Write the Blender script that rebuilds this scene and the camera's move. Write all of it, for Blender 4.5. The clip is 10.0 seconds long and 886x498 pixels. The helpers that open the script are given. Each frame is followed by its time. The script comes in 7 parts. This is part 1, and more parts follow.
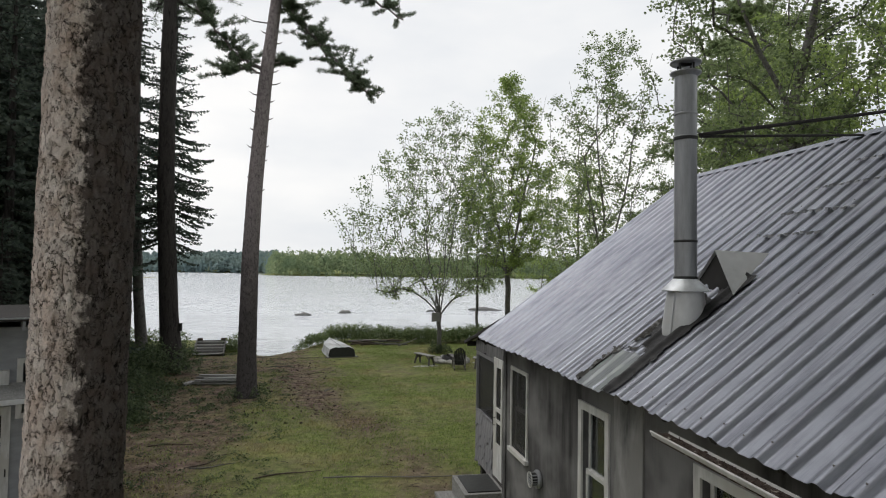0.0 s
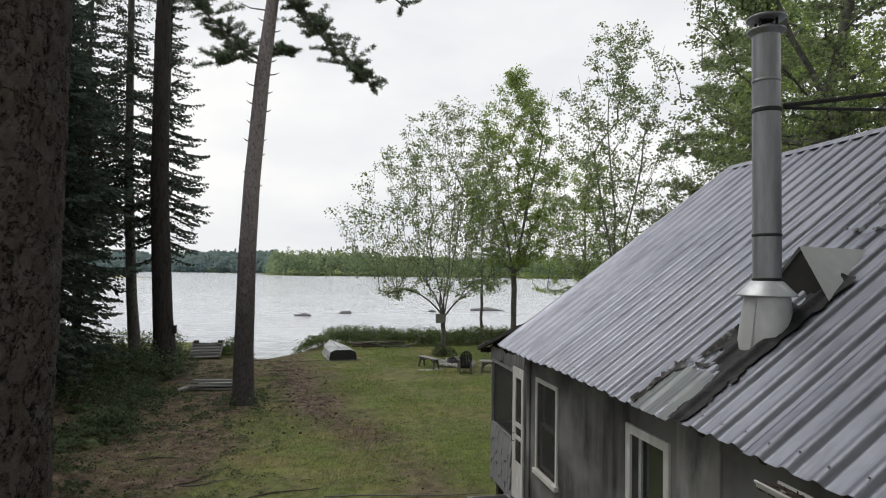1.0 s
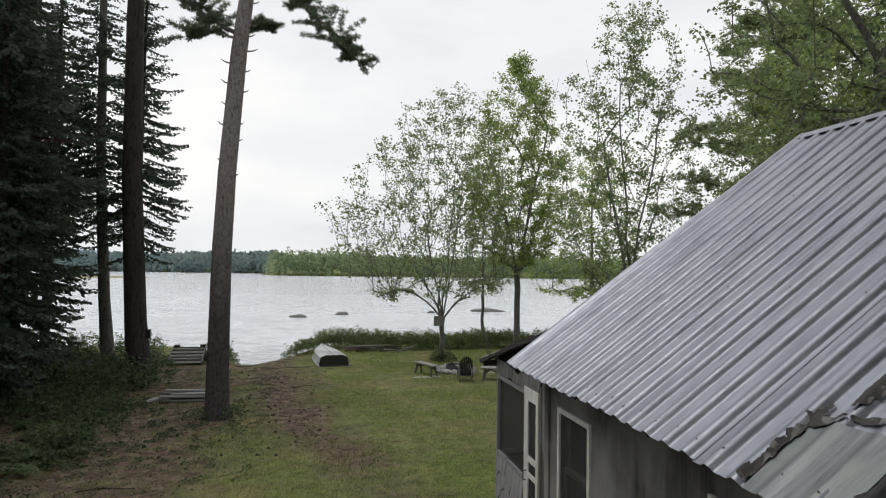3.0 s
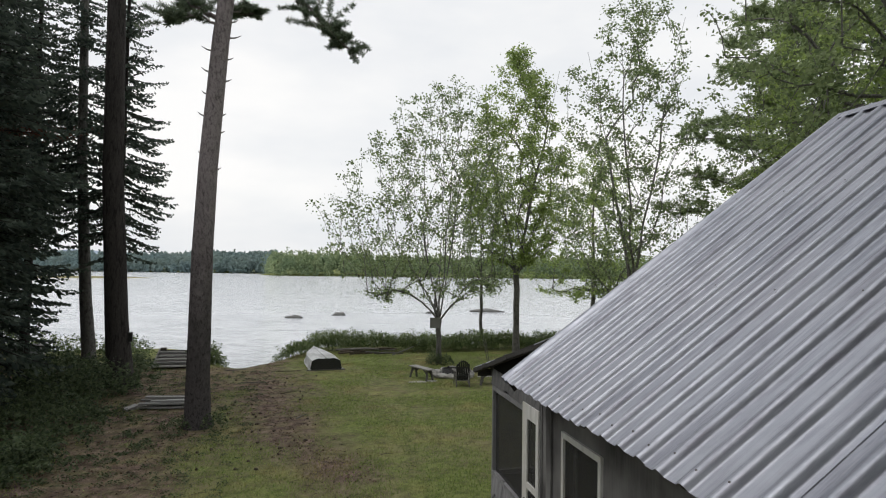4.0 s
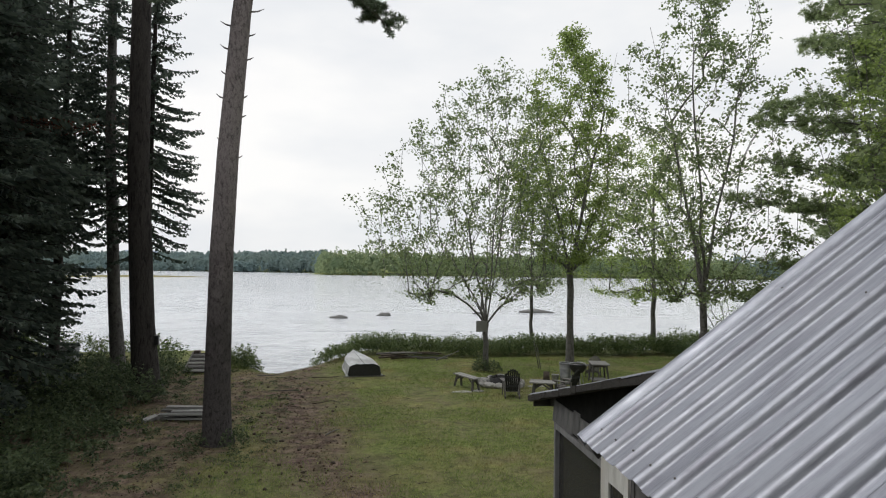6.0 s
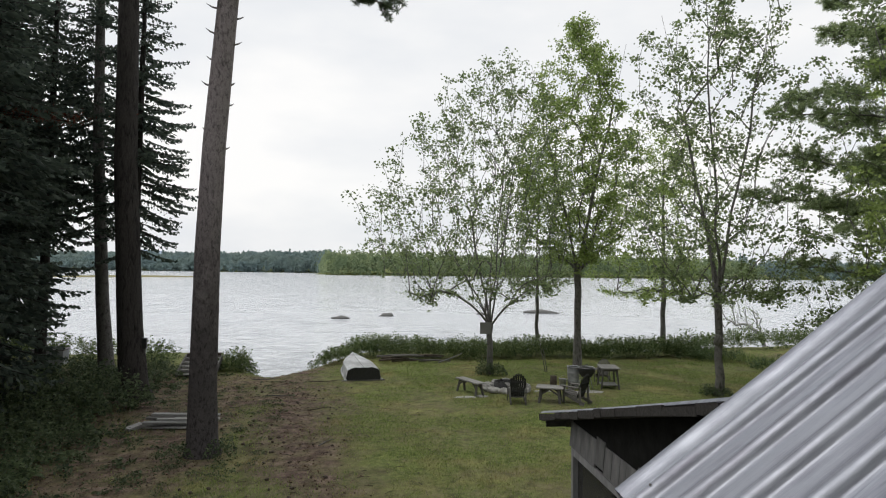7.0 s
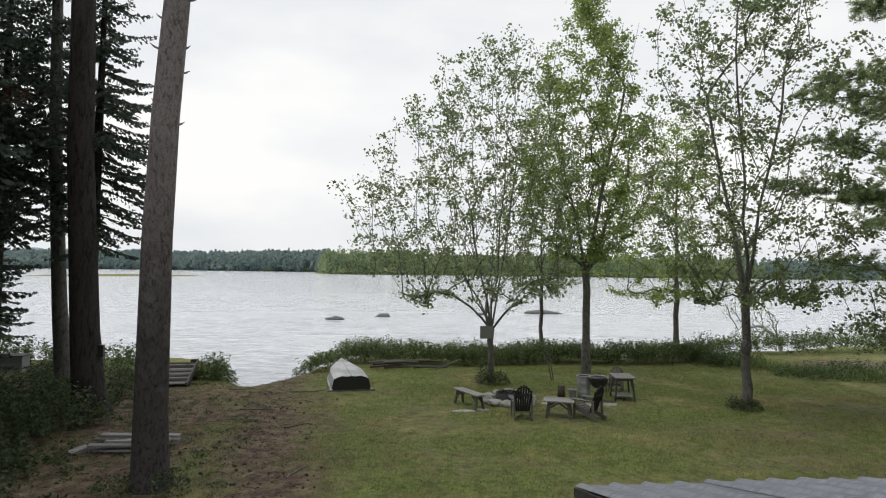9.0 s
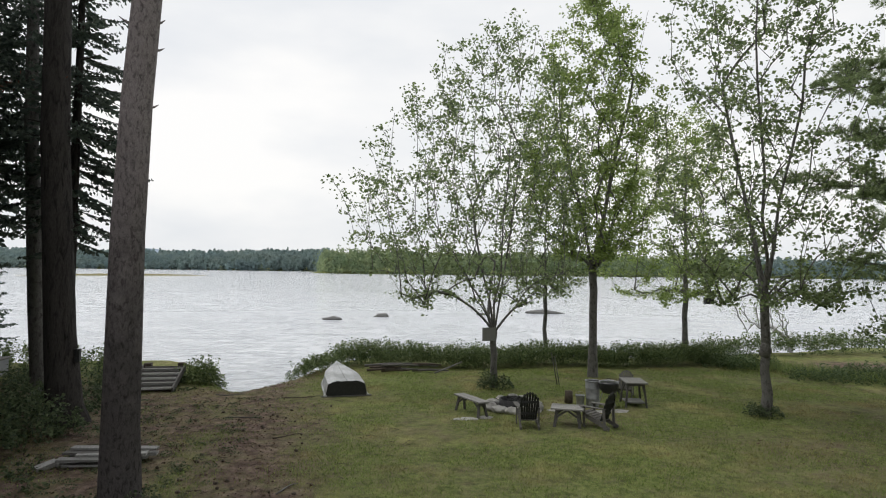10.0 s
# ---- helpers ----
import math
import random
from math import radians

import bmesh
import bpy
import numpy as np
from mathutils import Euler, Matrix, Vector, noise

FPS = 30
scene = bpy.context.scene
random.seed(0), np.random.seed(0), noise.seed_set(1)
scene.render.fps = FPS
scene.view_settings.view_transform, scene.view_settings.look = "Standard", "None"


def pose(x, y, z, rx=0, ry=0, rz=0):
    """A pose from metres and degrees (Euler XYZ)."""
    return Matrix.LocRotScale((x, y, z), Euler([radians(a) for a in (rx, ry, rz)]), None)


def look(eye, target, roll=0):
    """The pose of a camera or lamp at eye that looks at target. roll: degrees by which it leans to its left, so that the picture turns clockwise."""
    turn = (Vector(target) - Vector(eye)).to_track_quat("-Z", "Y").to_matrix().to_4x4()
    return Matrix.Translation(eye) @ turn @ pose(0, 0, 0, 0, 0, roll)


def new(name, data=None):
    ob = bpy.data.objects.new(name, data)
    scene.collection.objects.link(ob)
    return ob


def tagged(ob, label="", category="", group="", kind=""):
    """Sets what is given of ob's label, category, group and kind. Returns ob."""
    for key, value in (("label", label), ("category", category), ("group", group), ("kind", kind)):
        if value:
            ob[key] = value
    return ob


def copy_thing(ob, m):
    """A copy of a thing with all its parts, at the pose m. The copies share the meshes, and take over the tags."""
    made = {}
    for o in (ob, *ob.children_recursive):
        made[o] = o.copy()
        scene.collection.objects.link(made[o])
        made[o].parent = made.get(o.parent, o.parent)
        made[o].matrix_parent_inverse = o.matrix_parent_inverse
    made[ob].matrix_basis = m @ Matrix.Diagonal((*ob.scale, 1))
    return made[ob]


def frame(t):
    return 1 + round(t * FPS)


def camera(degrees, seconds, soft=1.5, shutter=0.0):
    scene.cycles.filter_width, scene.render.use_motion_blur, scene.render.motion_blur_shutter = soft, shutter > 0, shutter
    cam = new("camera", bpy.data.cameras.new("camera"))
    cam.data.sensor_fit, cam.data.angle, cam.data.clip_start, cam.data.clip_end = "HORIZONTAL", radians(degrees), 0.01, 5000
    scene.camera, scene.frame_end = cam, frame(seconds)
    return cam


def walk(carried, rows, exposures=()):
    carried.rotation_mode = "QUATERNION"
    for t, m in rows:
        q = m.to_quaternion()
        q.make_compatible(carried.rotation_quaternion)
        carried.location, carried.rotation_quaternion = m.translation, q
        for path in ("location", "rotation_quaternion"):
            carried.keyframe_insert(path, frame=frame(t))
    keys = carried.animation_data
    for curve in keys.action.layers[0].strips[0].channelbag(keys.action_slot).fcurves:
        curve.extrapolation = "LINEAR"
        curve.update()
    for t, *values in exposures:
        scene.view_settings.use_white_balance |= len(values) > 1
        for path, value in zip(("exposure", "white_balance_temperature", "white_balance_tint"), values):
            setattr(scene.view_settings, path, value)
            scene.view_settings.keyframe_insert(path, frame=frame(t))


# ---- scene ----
cam = camera(71.3, 10.0, soft=1.1)
METRES, EYE, TILT, LEAN, TURN = 10.5, 4.2, -2.1, 0.0, -11.0
ROWS = [
    (0.0, 0.0, 0.0, 0.0, -0.06, 4.18, -0.88),
    (0.5, -0.0121, 0.0459, 0.001, -0.04, 4.17, -0.85),
    (1.0, -0.0216, 0.0989, 0.0039, -0.07, 4.16, -0.86),
    (1.5, -0.0312, 0.1444, 0.0052, -0.06, 4.15, -0.86),
    (2.0, -0.0324, 0.1945, 0.0064, -0.03, 4.16, -0.83),
    (2.5, -0.0234, 0.2443, 0.006, -0.04, 4.16, -0.83),
    (4.0, 0.0009, 0.3868, 0.0103, -0.04, 4.17, -0.79),
    (4.5, 0.0047, 0.4379, 0.0126, -0.07, 4.16, -0.79),
    (5.0, 0.0055, 0.4852, 0.0144, 0.64, 4.12, -0.87),
    (5.5, 0.0051, 0.5336, 0.016, 3.52, 4.06, -0.95),
    (7.0, 0.003, 0.6775, 0.0191, 4.77, 4.03, -0.93),
    (7.5, 0.0032, 0.725, 0.0199, 4.776, 4.02, -0.894),
    (8.0, 0.0024, 0.7842, 0.0219, 4.756, 3.988, -0.893),
    (8.5, 0.0013, 0.8349, 0.0221, 4.77, 4.01, -0.92),
    (9.0, -0.0039, 0.8856, 0.0245, 4.73, 3.96, -0.97),
    (9.5, -0.0107, 0.941, 0.026, 4.67, 3.93, -0.96),
    (10.0, -0.0161, 0.9918, 0.0262, 4.66, 3.9, -0.94),
]
walk(cam, [(t, pose(0, 0, EYE, TILT, LEAN, TURN) @ pose(METRES * x, METRES * y, METRES * z, 90 + pitch, roll, yaw)) for t, x, y, z, yaw, pitch, roll in ROWS])

# ---- sky and sun ----
SUN_ELEV, SUN_AZ = radians(60), radians(162)      # azimuth from +x, counter-clockwise, of the place the sun stands at
world = bpy.data.worlds.new("overcast_sky")
scene.world = world
world.use_nodes = True
wn = world.node_tree
wn.nodes.clear()
w_out = wn.nodes.new("ShaderNodeOutputWorld")
w_bg = wn.nodes.new("ShaderNodeBackground")
w_sky = wn.nodes.new("ShaderNodeTexSky")
w_sky.sky_type, w_sky.sun_disc = "NISHITA", False
w_sky.sun_elevation, w_sky.sun_rotation = SUN_ELEV, math.pi / 2 - SUN_AZ
w_sky.dust_density = 3.0
w_scale = wn.nodes.new("ShaderNodeVectorMath")
w_scale.operation = "SCALE"
w_scale.inputs[3].default_value = 0.10
w_co = wn.nodes.new("ShaderNodeTexCoord")
w_map = wn.nodes.new("ShaderNodeMapping")
w_map.inputs["Scale"].default_value = (1.2, 1.2, 3.2)
w_noise = wn.nodes.new("ShaderNodeTexNoise")
w_noise.inputs["Scale"].default_value, w_noise.inputs["Detail"].default_value = 1.6, 5.0
w_ramp = wn.nodes.new("ShaderNodeValToRGB")
w_ramp.color_ramp.elements[0].position, w_ramp.color_ramp.elements[0].color = 0.34, (0.785, 0.815, 0.855, 1)
w_ramp.color_ramp.elements[1].position, w_ramp.color_ramp.elements[1].color = 0.62, (1.02, 1.01, 0.995, 1)
w_mix = wn.nodes.new("ShaderNodeMix")
w_mix.data_type = "RGBA"
w_mix.inputs["Factor"].default_value = 0.94        # cloud cover over the blue
wn.links.new(w_co.outputs["Generated"], w_map.inputs["Vector"])
wn.links.new(w_map.outputs[0], w_noise.inputs["Vector"])
wn.links.new(w_noise.outputs["Fac"], w_ramp.inputs["Fac"])
wn.links.new(w_sky.outputs[0], w_scale.inputs[0])
wn.links.new(w_scale.outputs[0], w_mix.inputs["A"])
wn.links.new(w_ramp.outputs[0], w_mix.inputs["B"])
wn.links.new(w_mix.outputs["Result"], w_bg.inputs["Color"])
w_bg.inputs["Strength"].default_value = 1.02
wn.links.new(w_bg.outputs[0], w_out.inputs[0])

sun_data = bpy.data.lights.new("sun", "SUN")
sun_data.energy, sun_data.angle, sun_data.color = 1.40, radians(50), (1.0, 0.965, 0.91)
sun = new("sun", sun_data)
sun.matrix_basis = look((30 * math.cos(SUN_AZ) * math.cos(SUN_ELEV), 30 * math.sin(SUN_AZ) * math.cos(SUN_ELEV), 30 * math.sin(SUN_ELEV)), (0, 0, 0))


# ---- materials ----
def material(name, dark, light, scale=6.0, rough=0.8, metal=0.0, bump=0.3, stretch=(1, 1, 1), fine=None, blotch=None,
             blotch_scale=0.6, island=0.0, spec=0.4, per_object=0.0, bump_distance=0.01, detail=6.0, blotch_edge=(0.42, 0.62)):
    """A grained surface: two colours by noise, a larger stain (blotch), fine relief, and a change from piece to piece."""
    m = bpy.data.materials.new(name)
    m.use_nodes = True
    n, l = m.node_tree.nodes, m.node_tree.links
    b = n["Principled BSDF"]
    co = n.new("ShaderNodeTexCoord")
    mp = n.new("ShaderNodeMapping")
    mp.inputs["Scale"].default_value = stretch
    l.new(co.outputs["Object"], mp.inputs["Vector"])
    a = n.new("ShaderNodeTexNoise")
    a.inputs["Scale"].default_value, a.inputs["Detail"].default_value, a.inputs["Roughness"].default_value = scale, detail, 0.65
    l.new(mp.outputs[0], a.inputs["Vector"])
    r = n.new("ShaderNodeValToRGB")
    r.color_ramp.elements[0].position, r.color_ramp.elements[0].color = 0.3, (*dark, 1)
    r.color_ramp.elements[1].position, r.color_ramp.elements[1].color = 0.7, (*light, 1)
    l.new(a.outputs["Fac"], r.inputs["Fac"])
    col = r.outputs["Color"]
    if blotch:
        c = n.new("ShaderNodeTexNoise")
        c.inputs["Scale"].default_value, c.inputs["Detail"].default_value = blotch_scale, 4.0
        l.new(co.outputs["Object"], c.inputs["Vector"])
        cr = n.new("ShaderNodeValToRGB")
        cr.color_ramp.elements[0].position, cr.color_ramp.elements[1].position = blotch_edge
        l.new(c.outputs["Fac"], cr.inputs["Fac"])
        mx = n.new("ShaderNodeMix")
        mx.data_type = "RGBA"
        l.new(cr.outputs["Color"], mx.inputs["Factor"])
        l.new(col, mx.inputs["A"])
        mx.inputs["B"].default_value = (*blotch, 1)
        col = mx.outputs["Result"]
    if island or per_object:
        src = n.new("ShaderNodeNewGeometry").outputs["Random Per Island"] if island else n.new("ShaderNodeObjectInfo").outputs["Random"]
        amount = island or per_object
        rg = n.new("ShaderNodeMapRange")
        rg.inputs["To Min"].default_value, rg.inputs["To Max"].default_value = 1 - amount, 1 + amount
        l.new(src, rg.inputs["Value"])
        hs = n.new("ShaderNodeHueSaturation")
        l.new(rg.outputs[0], hs.inputs["Value"])
        l.new(col, hs.inputs["Color"])
        col = hs.outputs["Color"]
    l.new(col, b.inputs["Base Color"])
    b.inputs["Roughness"].default_value, b.inputs["Metallic"].default_value = rough, metal
    b.inputs["Specular IOR Level"].default_value = spec
    if bump:
        f = n.new("ShaderNodeTexNoise")
        f.inputs["Scale"].default_value, f.inputs["Detail"].default_value = fine or scale * 3, 5.0
        l.new(mp.outputs[0], f.inputs["Vector"])
        bp = n.new("ShaderNodeBump")
        bp.inputs["Strength"].default_value, bp.inputs["Distance"].default_value = bump, bump_distance
        l.new(f.outputs["Fac"], bp.inputs["Height"])
        l.new(bp.outputs[0], b.inputs["Normal"])
    return m


def leaf_material(name, dark, light, through_leaf=0.35, rough=0.55):
    """Leaves: a colour from leaf to leaf, and light that comes through them."""
    m = bpy.data.materials.new(name)
    m.use_nodes = True
    n, l = m.node_tree.nodes, m.node_tree.links
    b = n["Principled BSDF"]
    r = n.new("ShaderNodeValToRGB")
    r.color_ramp.elements[0].color, r.color_ramp.elements[1].color = (*dark, 1), (*light, 1)
    l.new(n.new("ShaderNodeNewGeometry").outputs["Random Per Island"], r.inputs["Fac"])
    l.new(r.outputs[0], b.inputs["Base Color"])
    b.inputs["Roughness"].default_value = rough
    b.inputs["Specular IOR Level"].default_value = 0.3
    t = n.new("ShaderNodeBsdfTranslucent")
    l.new(r.outputs[0], t.inputs["Color"])
    mx = n.new("ShaderNodeMixShader")
    mx.inputs[0].default_value = through_leaf
    l.new(b.outputs[0], mx.inputs[1])
    l.new(t.outputs[0], mx.inputs[2])
    l.new(mx.outputs[0], n["Material Output"].inputs["Surface"])
    return m


def tree_tones(m, scale, tint):
    """Lets the leaf colour of a wood change from one tree or stand to the next."""
    n, l = m.node_tree.nodes, m.node_tree.links
    ramp = [k for k in n if k.type == "VALTORGB"][0]
    targets = [k.to_socket for k in ramp.outputs[0].links]
    co, t, r, x = n.new("ShaderNodeTexCoord"), n.new("ShaderNodeTexNoise"), n.new("ShaderNodeMapRange"), n.new("ShaderNodeMix")
    t.inputs["Scale"].default_value, t.inputs["Detail"].default_value = scale, 3.0
    l.new(co.outputs["Object"], t.inputs["Vector"])
    r.inputs["From Min"].default_value, r.inputs["From Max"].default_value = 0.38, 0.62
    l.new(t.outputs["Fac"], r.inputs["Value"])
    x.data_type, x.blend_type = "RGBA", "MULTIPLY"
    l.new(r.outputs[0], x.inputs["Factor"])
    l.new(ramp.outputs[0], x.inputs["A"])
    x.inputs["B"].default_value = (*tint, 1)
    for k in targets:
        l.new(x.outputs["Result"], k)


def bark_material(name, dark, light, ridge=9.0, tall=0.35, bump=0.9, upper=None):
    """Bark: tall plates between dark cracks; upper: tint that makes the bark colour paler with height."""
    m = bpy.data.materials.new(name)
    m.use_nodes = True
    n, l = m.node_tree.nodes, m.node_tree.links
    b = n["Principled BSDF"]
    co = n.new("ShaderNodeTexCoord")
    mp = n.new("ShaderNodeMapping")
    mp.inputs["Scale"].default_value = (1, 1, tall)
    l.new(co.outputs["Object"], mp.inputs["Vector"])
    wob = n.new("ShaderNodeTexNoise")
    wob.inputs["Scale"].default_value, wob.inputs["Detail"].default_value, wob.inputs["Roughness"].default_value = ridge, 9.0, 0.68
    wob.inputs["Distortion"].default_value = 0.6
    l.new(mp.outputs[0], wob.inputs["Vector"])
    vr = n.new("ShaderNodeMapRange")
    vr.inputs["From Min"].default_value, vr.inputs["From Max"].default_value = 0.36, 0.52
    l.new(wob.outputs["Fac"], vr.inputs["Value"])
    f = n.new("ShaderNodeTexNoise")
    f.inputs["Scale"].default_value, f.inputs["Detail"].default_value = ridge * 5, 6.0
    l.new(mp.outputs[0], f.inputs["Vector"])
    r = n.new("ShaderNodeValToRGB")
    r.color_ramp.elements[0].position, r.color_ramp.elements[0].color = 0.3, (*[c * 0.62 for c in light], 1)
    r.color_ramp.elements[1].position, r.color_ramp.elements[1].color = 0.7, (*light, 1)
    l.new(f.outputs["Fac"], r.inputs["Fac"])
    mx = n.new("ShaderNodeMix")
    mx.data_type = "RGBA"
    l.new(vr.outputs[0], mx.inputs["Factor"])
    mx.inputs["A"].default_value = (*dark, 1)
    l.new(r.outputs[0], mx.inputs["B"])
    col = mx.outputs["Result"]
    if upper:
        # dark-to-pale gradient put into the bark colour, from low to high
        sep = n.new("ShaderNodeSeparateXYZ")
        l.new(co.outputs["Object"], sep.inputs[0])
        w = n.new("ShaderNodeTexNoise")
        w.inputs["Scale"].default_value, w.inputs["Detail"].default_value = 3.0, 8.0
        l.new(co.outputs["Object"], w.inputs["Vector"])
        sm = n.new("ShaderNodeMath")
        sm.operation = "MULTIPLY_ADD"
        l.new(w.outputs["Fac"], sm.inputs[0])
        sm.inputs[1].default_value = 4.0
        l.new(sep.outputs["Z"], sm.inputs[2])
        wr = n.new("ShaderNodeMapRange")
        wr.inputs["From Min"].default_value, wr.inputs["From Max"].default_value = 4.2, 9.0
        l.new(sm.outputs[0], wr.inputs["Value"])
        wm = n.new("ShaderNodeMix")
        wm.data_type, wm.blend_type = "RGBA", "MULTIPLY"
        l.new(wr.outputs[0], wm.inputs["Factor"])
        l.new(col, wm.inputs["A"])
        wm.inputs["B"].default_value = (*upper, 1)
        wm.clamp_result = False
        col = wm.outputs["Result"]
    l.new(col, b.inputs["Base Color"])
    b.inputs["Roughness"].default_value = 0.9
    b.inputs["Specular IOR Level"].default_value = 0.2
    h = n.new("ShaderNodeMath")
    h.operation = "MULTIPLY_ADD"
    l.new(f.outputs["Fac"], h.inputs[0])
    h.inputs[1].default_value = 0.5
    l.new(vr.outputs[0], h.inputs[2])
    bp = n.new("ShaderNodeBump")
    bp.inputs["Strength"].default_value, bp.inputs["Distance"].default_value = bump, 0.03
    l.new(h.outputs[0], bp.inputs["Height"])
    l.new(bp.outputs[0], b.inputs["Normal"])
    return m


def oil_canning(m):
    """Slow dents in sheet metal, dull weathered spots, and dirt that ran down the slope."""
    n, l = m.node_tree.nodes, m.node_tree.links
    b = n["Principled BSDF"]
    co = n.new("ShaderNodeTexCoord")
    t = n.new("ShaderNodeTexNoise")
    t.inputs["Scale"].default_value, t.inputs["Detail"].default_value = 2.6, 3.0
    l.new(co.outputs["Object"], t.inputs["Vector"])
    bp = n.new("ShaderNodeBump")
    bp.inputs["Strength"].default_value, bp.inputs["Distance"].default_value = 0.3, 0.03
    l.new(t.outputs["Fac"], bp.inputs["Height"])
    for k in b.inputs["Normal"].links:
        l.new(k.from_socket, bp.inputs["Normal"])
    l.new(bp.outputs[0], b.inputs["Normal"])
    t2 = n.new("ShaderNodeTexNoise")
    t2.inputs["Scale"].default_value, t2.inputs["Detail"].default_value, t2.inputs["Roughness"].default_value = 7.0, 8.0, 0.75
    l.new(co.outputs["Object"], t2.inputs["Vector"])
    r = n.new("ShaderNodeMapRange")
    for i, q in zip((1, 2, 3, 4), (0.35, 0.7, 0.42, 0.60)):
        r.inputs[i].default_value = q
    l.new(t2.outputs["Fac"], r.inputs[0])
    l.new(r.outputs[0], b.inputs["Roughness"])
    mp = n.new("ShaderNodeMapping")
    mp.inputs["Scale"].default_value = (0.35, 5.0, 1.0)
    l.new(co.outputs["Object"], mp.inputs["Vector"])
    src = b.inputs["Base Color"].links[0].from_socket
    for scale, lo, hi, stain in ((2.2, 0.46, 0.66, (0.70, 0.68, 0.70)), (9.0, 0.50, 0.70, (0.82, 0.80, 0.82))):
        t3, r3, x3 = n.new("ShaderNodeTexNoise"), n.new("ShaderNodeMapRange"), n.new("ShaderNodeMix")
        t3.inputs["Scale"].default_value, t3.inputs["Detail"].default_value, t3.inputs["Roughness"].default_value = scale, 7.0, 0.7
        l.new(mp.outputs[0], t3.inputs["Vector"])
        r3.inputs["From Min"].default_value, r3.inputs["From Max"].default_value = lo, hi
        l.new(t3.outputs["Fac"], r3.inputs["Value"])
        x3.data_type, x3.blend_type = "RGBA", "MULTIPLY"
        l.new(r3.outputs[0], x3.inputs["Factor"])
        l.new(src, x3.inputs["A"])
        x3.inputs["B"].default_value = (*stain, 1)
        src = x3.outputs["Result"]
    l.new(src, b.inputs["Base Color"])


def plated_bark(name, crack, low, high):
    """Old pine bark: small flaking plates, taller than wide, with crisp dark cracks, and one side coloured darker."""
    m = bpy.data.materials.new(name)
    m.use_nodes = True
    n, l = m.node_tree.nodes, m.node_tree.links
    b = n["Principled BSDF"]
    co = n.new("ShaderNodeTexCoord")

    def noise_tex(scale, detail, rough=0.6, src=None):
        t = n.new("ShaderNodeTexNoise")
        t.inputs["Scale"].default_value, t.inputs["Detail"].default_value, t.inputs["Roughness"].default_value = scale, detail, rough
        l.new(src or co.outputs["Object"], t.inputs["Vector"])
        return t

    def math_node(op, a_, c_):
        k = n.new("ShaderNodeMath")
        k.operation = op
        for i, v in enumerate((a_, c_)):
            if isinstance(v, (int, float)):
                k.inputs[i].default_value = v
            else:
                l.new(v, k.inputs[i])
        return k.outputs[0]

    def ranged(v, lo, hi, to_lo=0.0, to_hi=1.0):
        k = n.new("ShaderNodeMapRange")
        for i, q in zip((1, 2, 3, 4), (lo, hi, to_lo, to_hi)):
            k.inputs[i].default_value = q
        l.new(v, k.inputs[0])
        return k.outputs[0]

    def mixed(fac, a_, c_, mode="MIX"):
        x = n.new("ShaderNodeMix")
        x.data_type, x.blend_type = "RGBA", mode
        l.new(fac, x.inputs["Factor"])
        for key, v in (("A", a_), ("B", c_)):
            if isinstance(v, tuple):
                x.inputs[key].default_value = (*v, 1)
            else:
                l.new(v, x.inputs[key])
        return x.outputs["Result"]

    one = n.new("ShaderNodeValue")
    one.outputs[0].default_value = 1.0
    plate = n.new("ShaderNodeAttribute")
    plate.attribute_name = "plate"
    fine = noise_tex(120.0, 7.0, 0.72)
    middle = noise_tex(34.0, 6.0, 0.7)
    tone = mixed(ranged(math_node("ADD", math_node("MULTIPLY", fine.outputs["Fac"], 0.6), math_node("MULTIPLY", middle.outputs["Fac"], 0.5)), 0.40, 0.70), low, high)
    tint = mixed(ranged(noise_tex(7.0, 5.0).outputs["Fac"], 0.42, 0.66), (1, 1, 1), (0.90, 0.82, 0.77))
    tone = mixed(one.outputs[0], tone, tint, "MULTIPLY")
    depth = ranged(math_node("ADD", plate.outputs["Fac"], math_node("MULTIPLY", middle.outputs["Fac"], 0.25)), 0.12, 0.46)
    bend = n.new("ShaderNodeMix")
    bend.data_type, bend.blend_type = "RGBA", "LINEAR_LIGHT"
    bend.inputs["Factor"].default_value = 0.05
    l.new(co.outputs["Object"], bend.inputs["A"])
    l.new(noise_tex(30.0, 5.0, 0.7).outputs["Color"], bend.inputs["B"])
    tall = n.new("ShaderNodeMapping")
    tall.inputs["Scale"].default_value = (1.0, 1.0, 0.42)
    l.new(bend.outputs["Result"], tall.inputs["Vector"])
    seam, shard = n.new("ShaderNodeTexVoronoi"), n.new("ShaderNodeTexVoronoi")
    seam.feature = "DISTANCE_TO_EDGE"
    for k in (seam, shard):
        k.inputs["Scale"].default_value = 27.0
        l.new(tall.outputs[0], k.inputs["Vector"])
    gap = math_node("MAXIMUM", ranged(seam.outputs["Distance"], 0.012, 0.060), ranged(noise_tex(19.0, 6.0, 0.65).outputs["Fac"], 0.44, 0.54))
    depth = math_node("MULTIPLY", depth, gap)
    sepc = n.new("ShaderNodeSeparateColor")
    l.new(shard.outputs["Color"], sepc.inputs[0])
    tone = mixed(ranged(sepc.outputs[0], 0.0, 1.0), tone, mixed(one.outputs[0], tone, (0.74, 0.71, 0.69), "MULTIPLY"))
    col = mixed(depth, crack, tone)
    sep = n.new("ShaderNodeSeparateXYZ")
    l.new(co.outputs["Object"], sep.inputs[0])
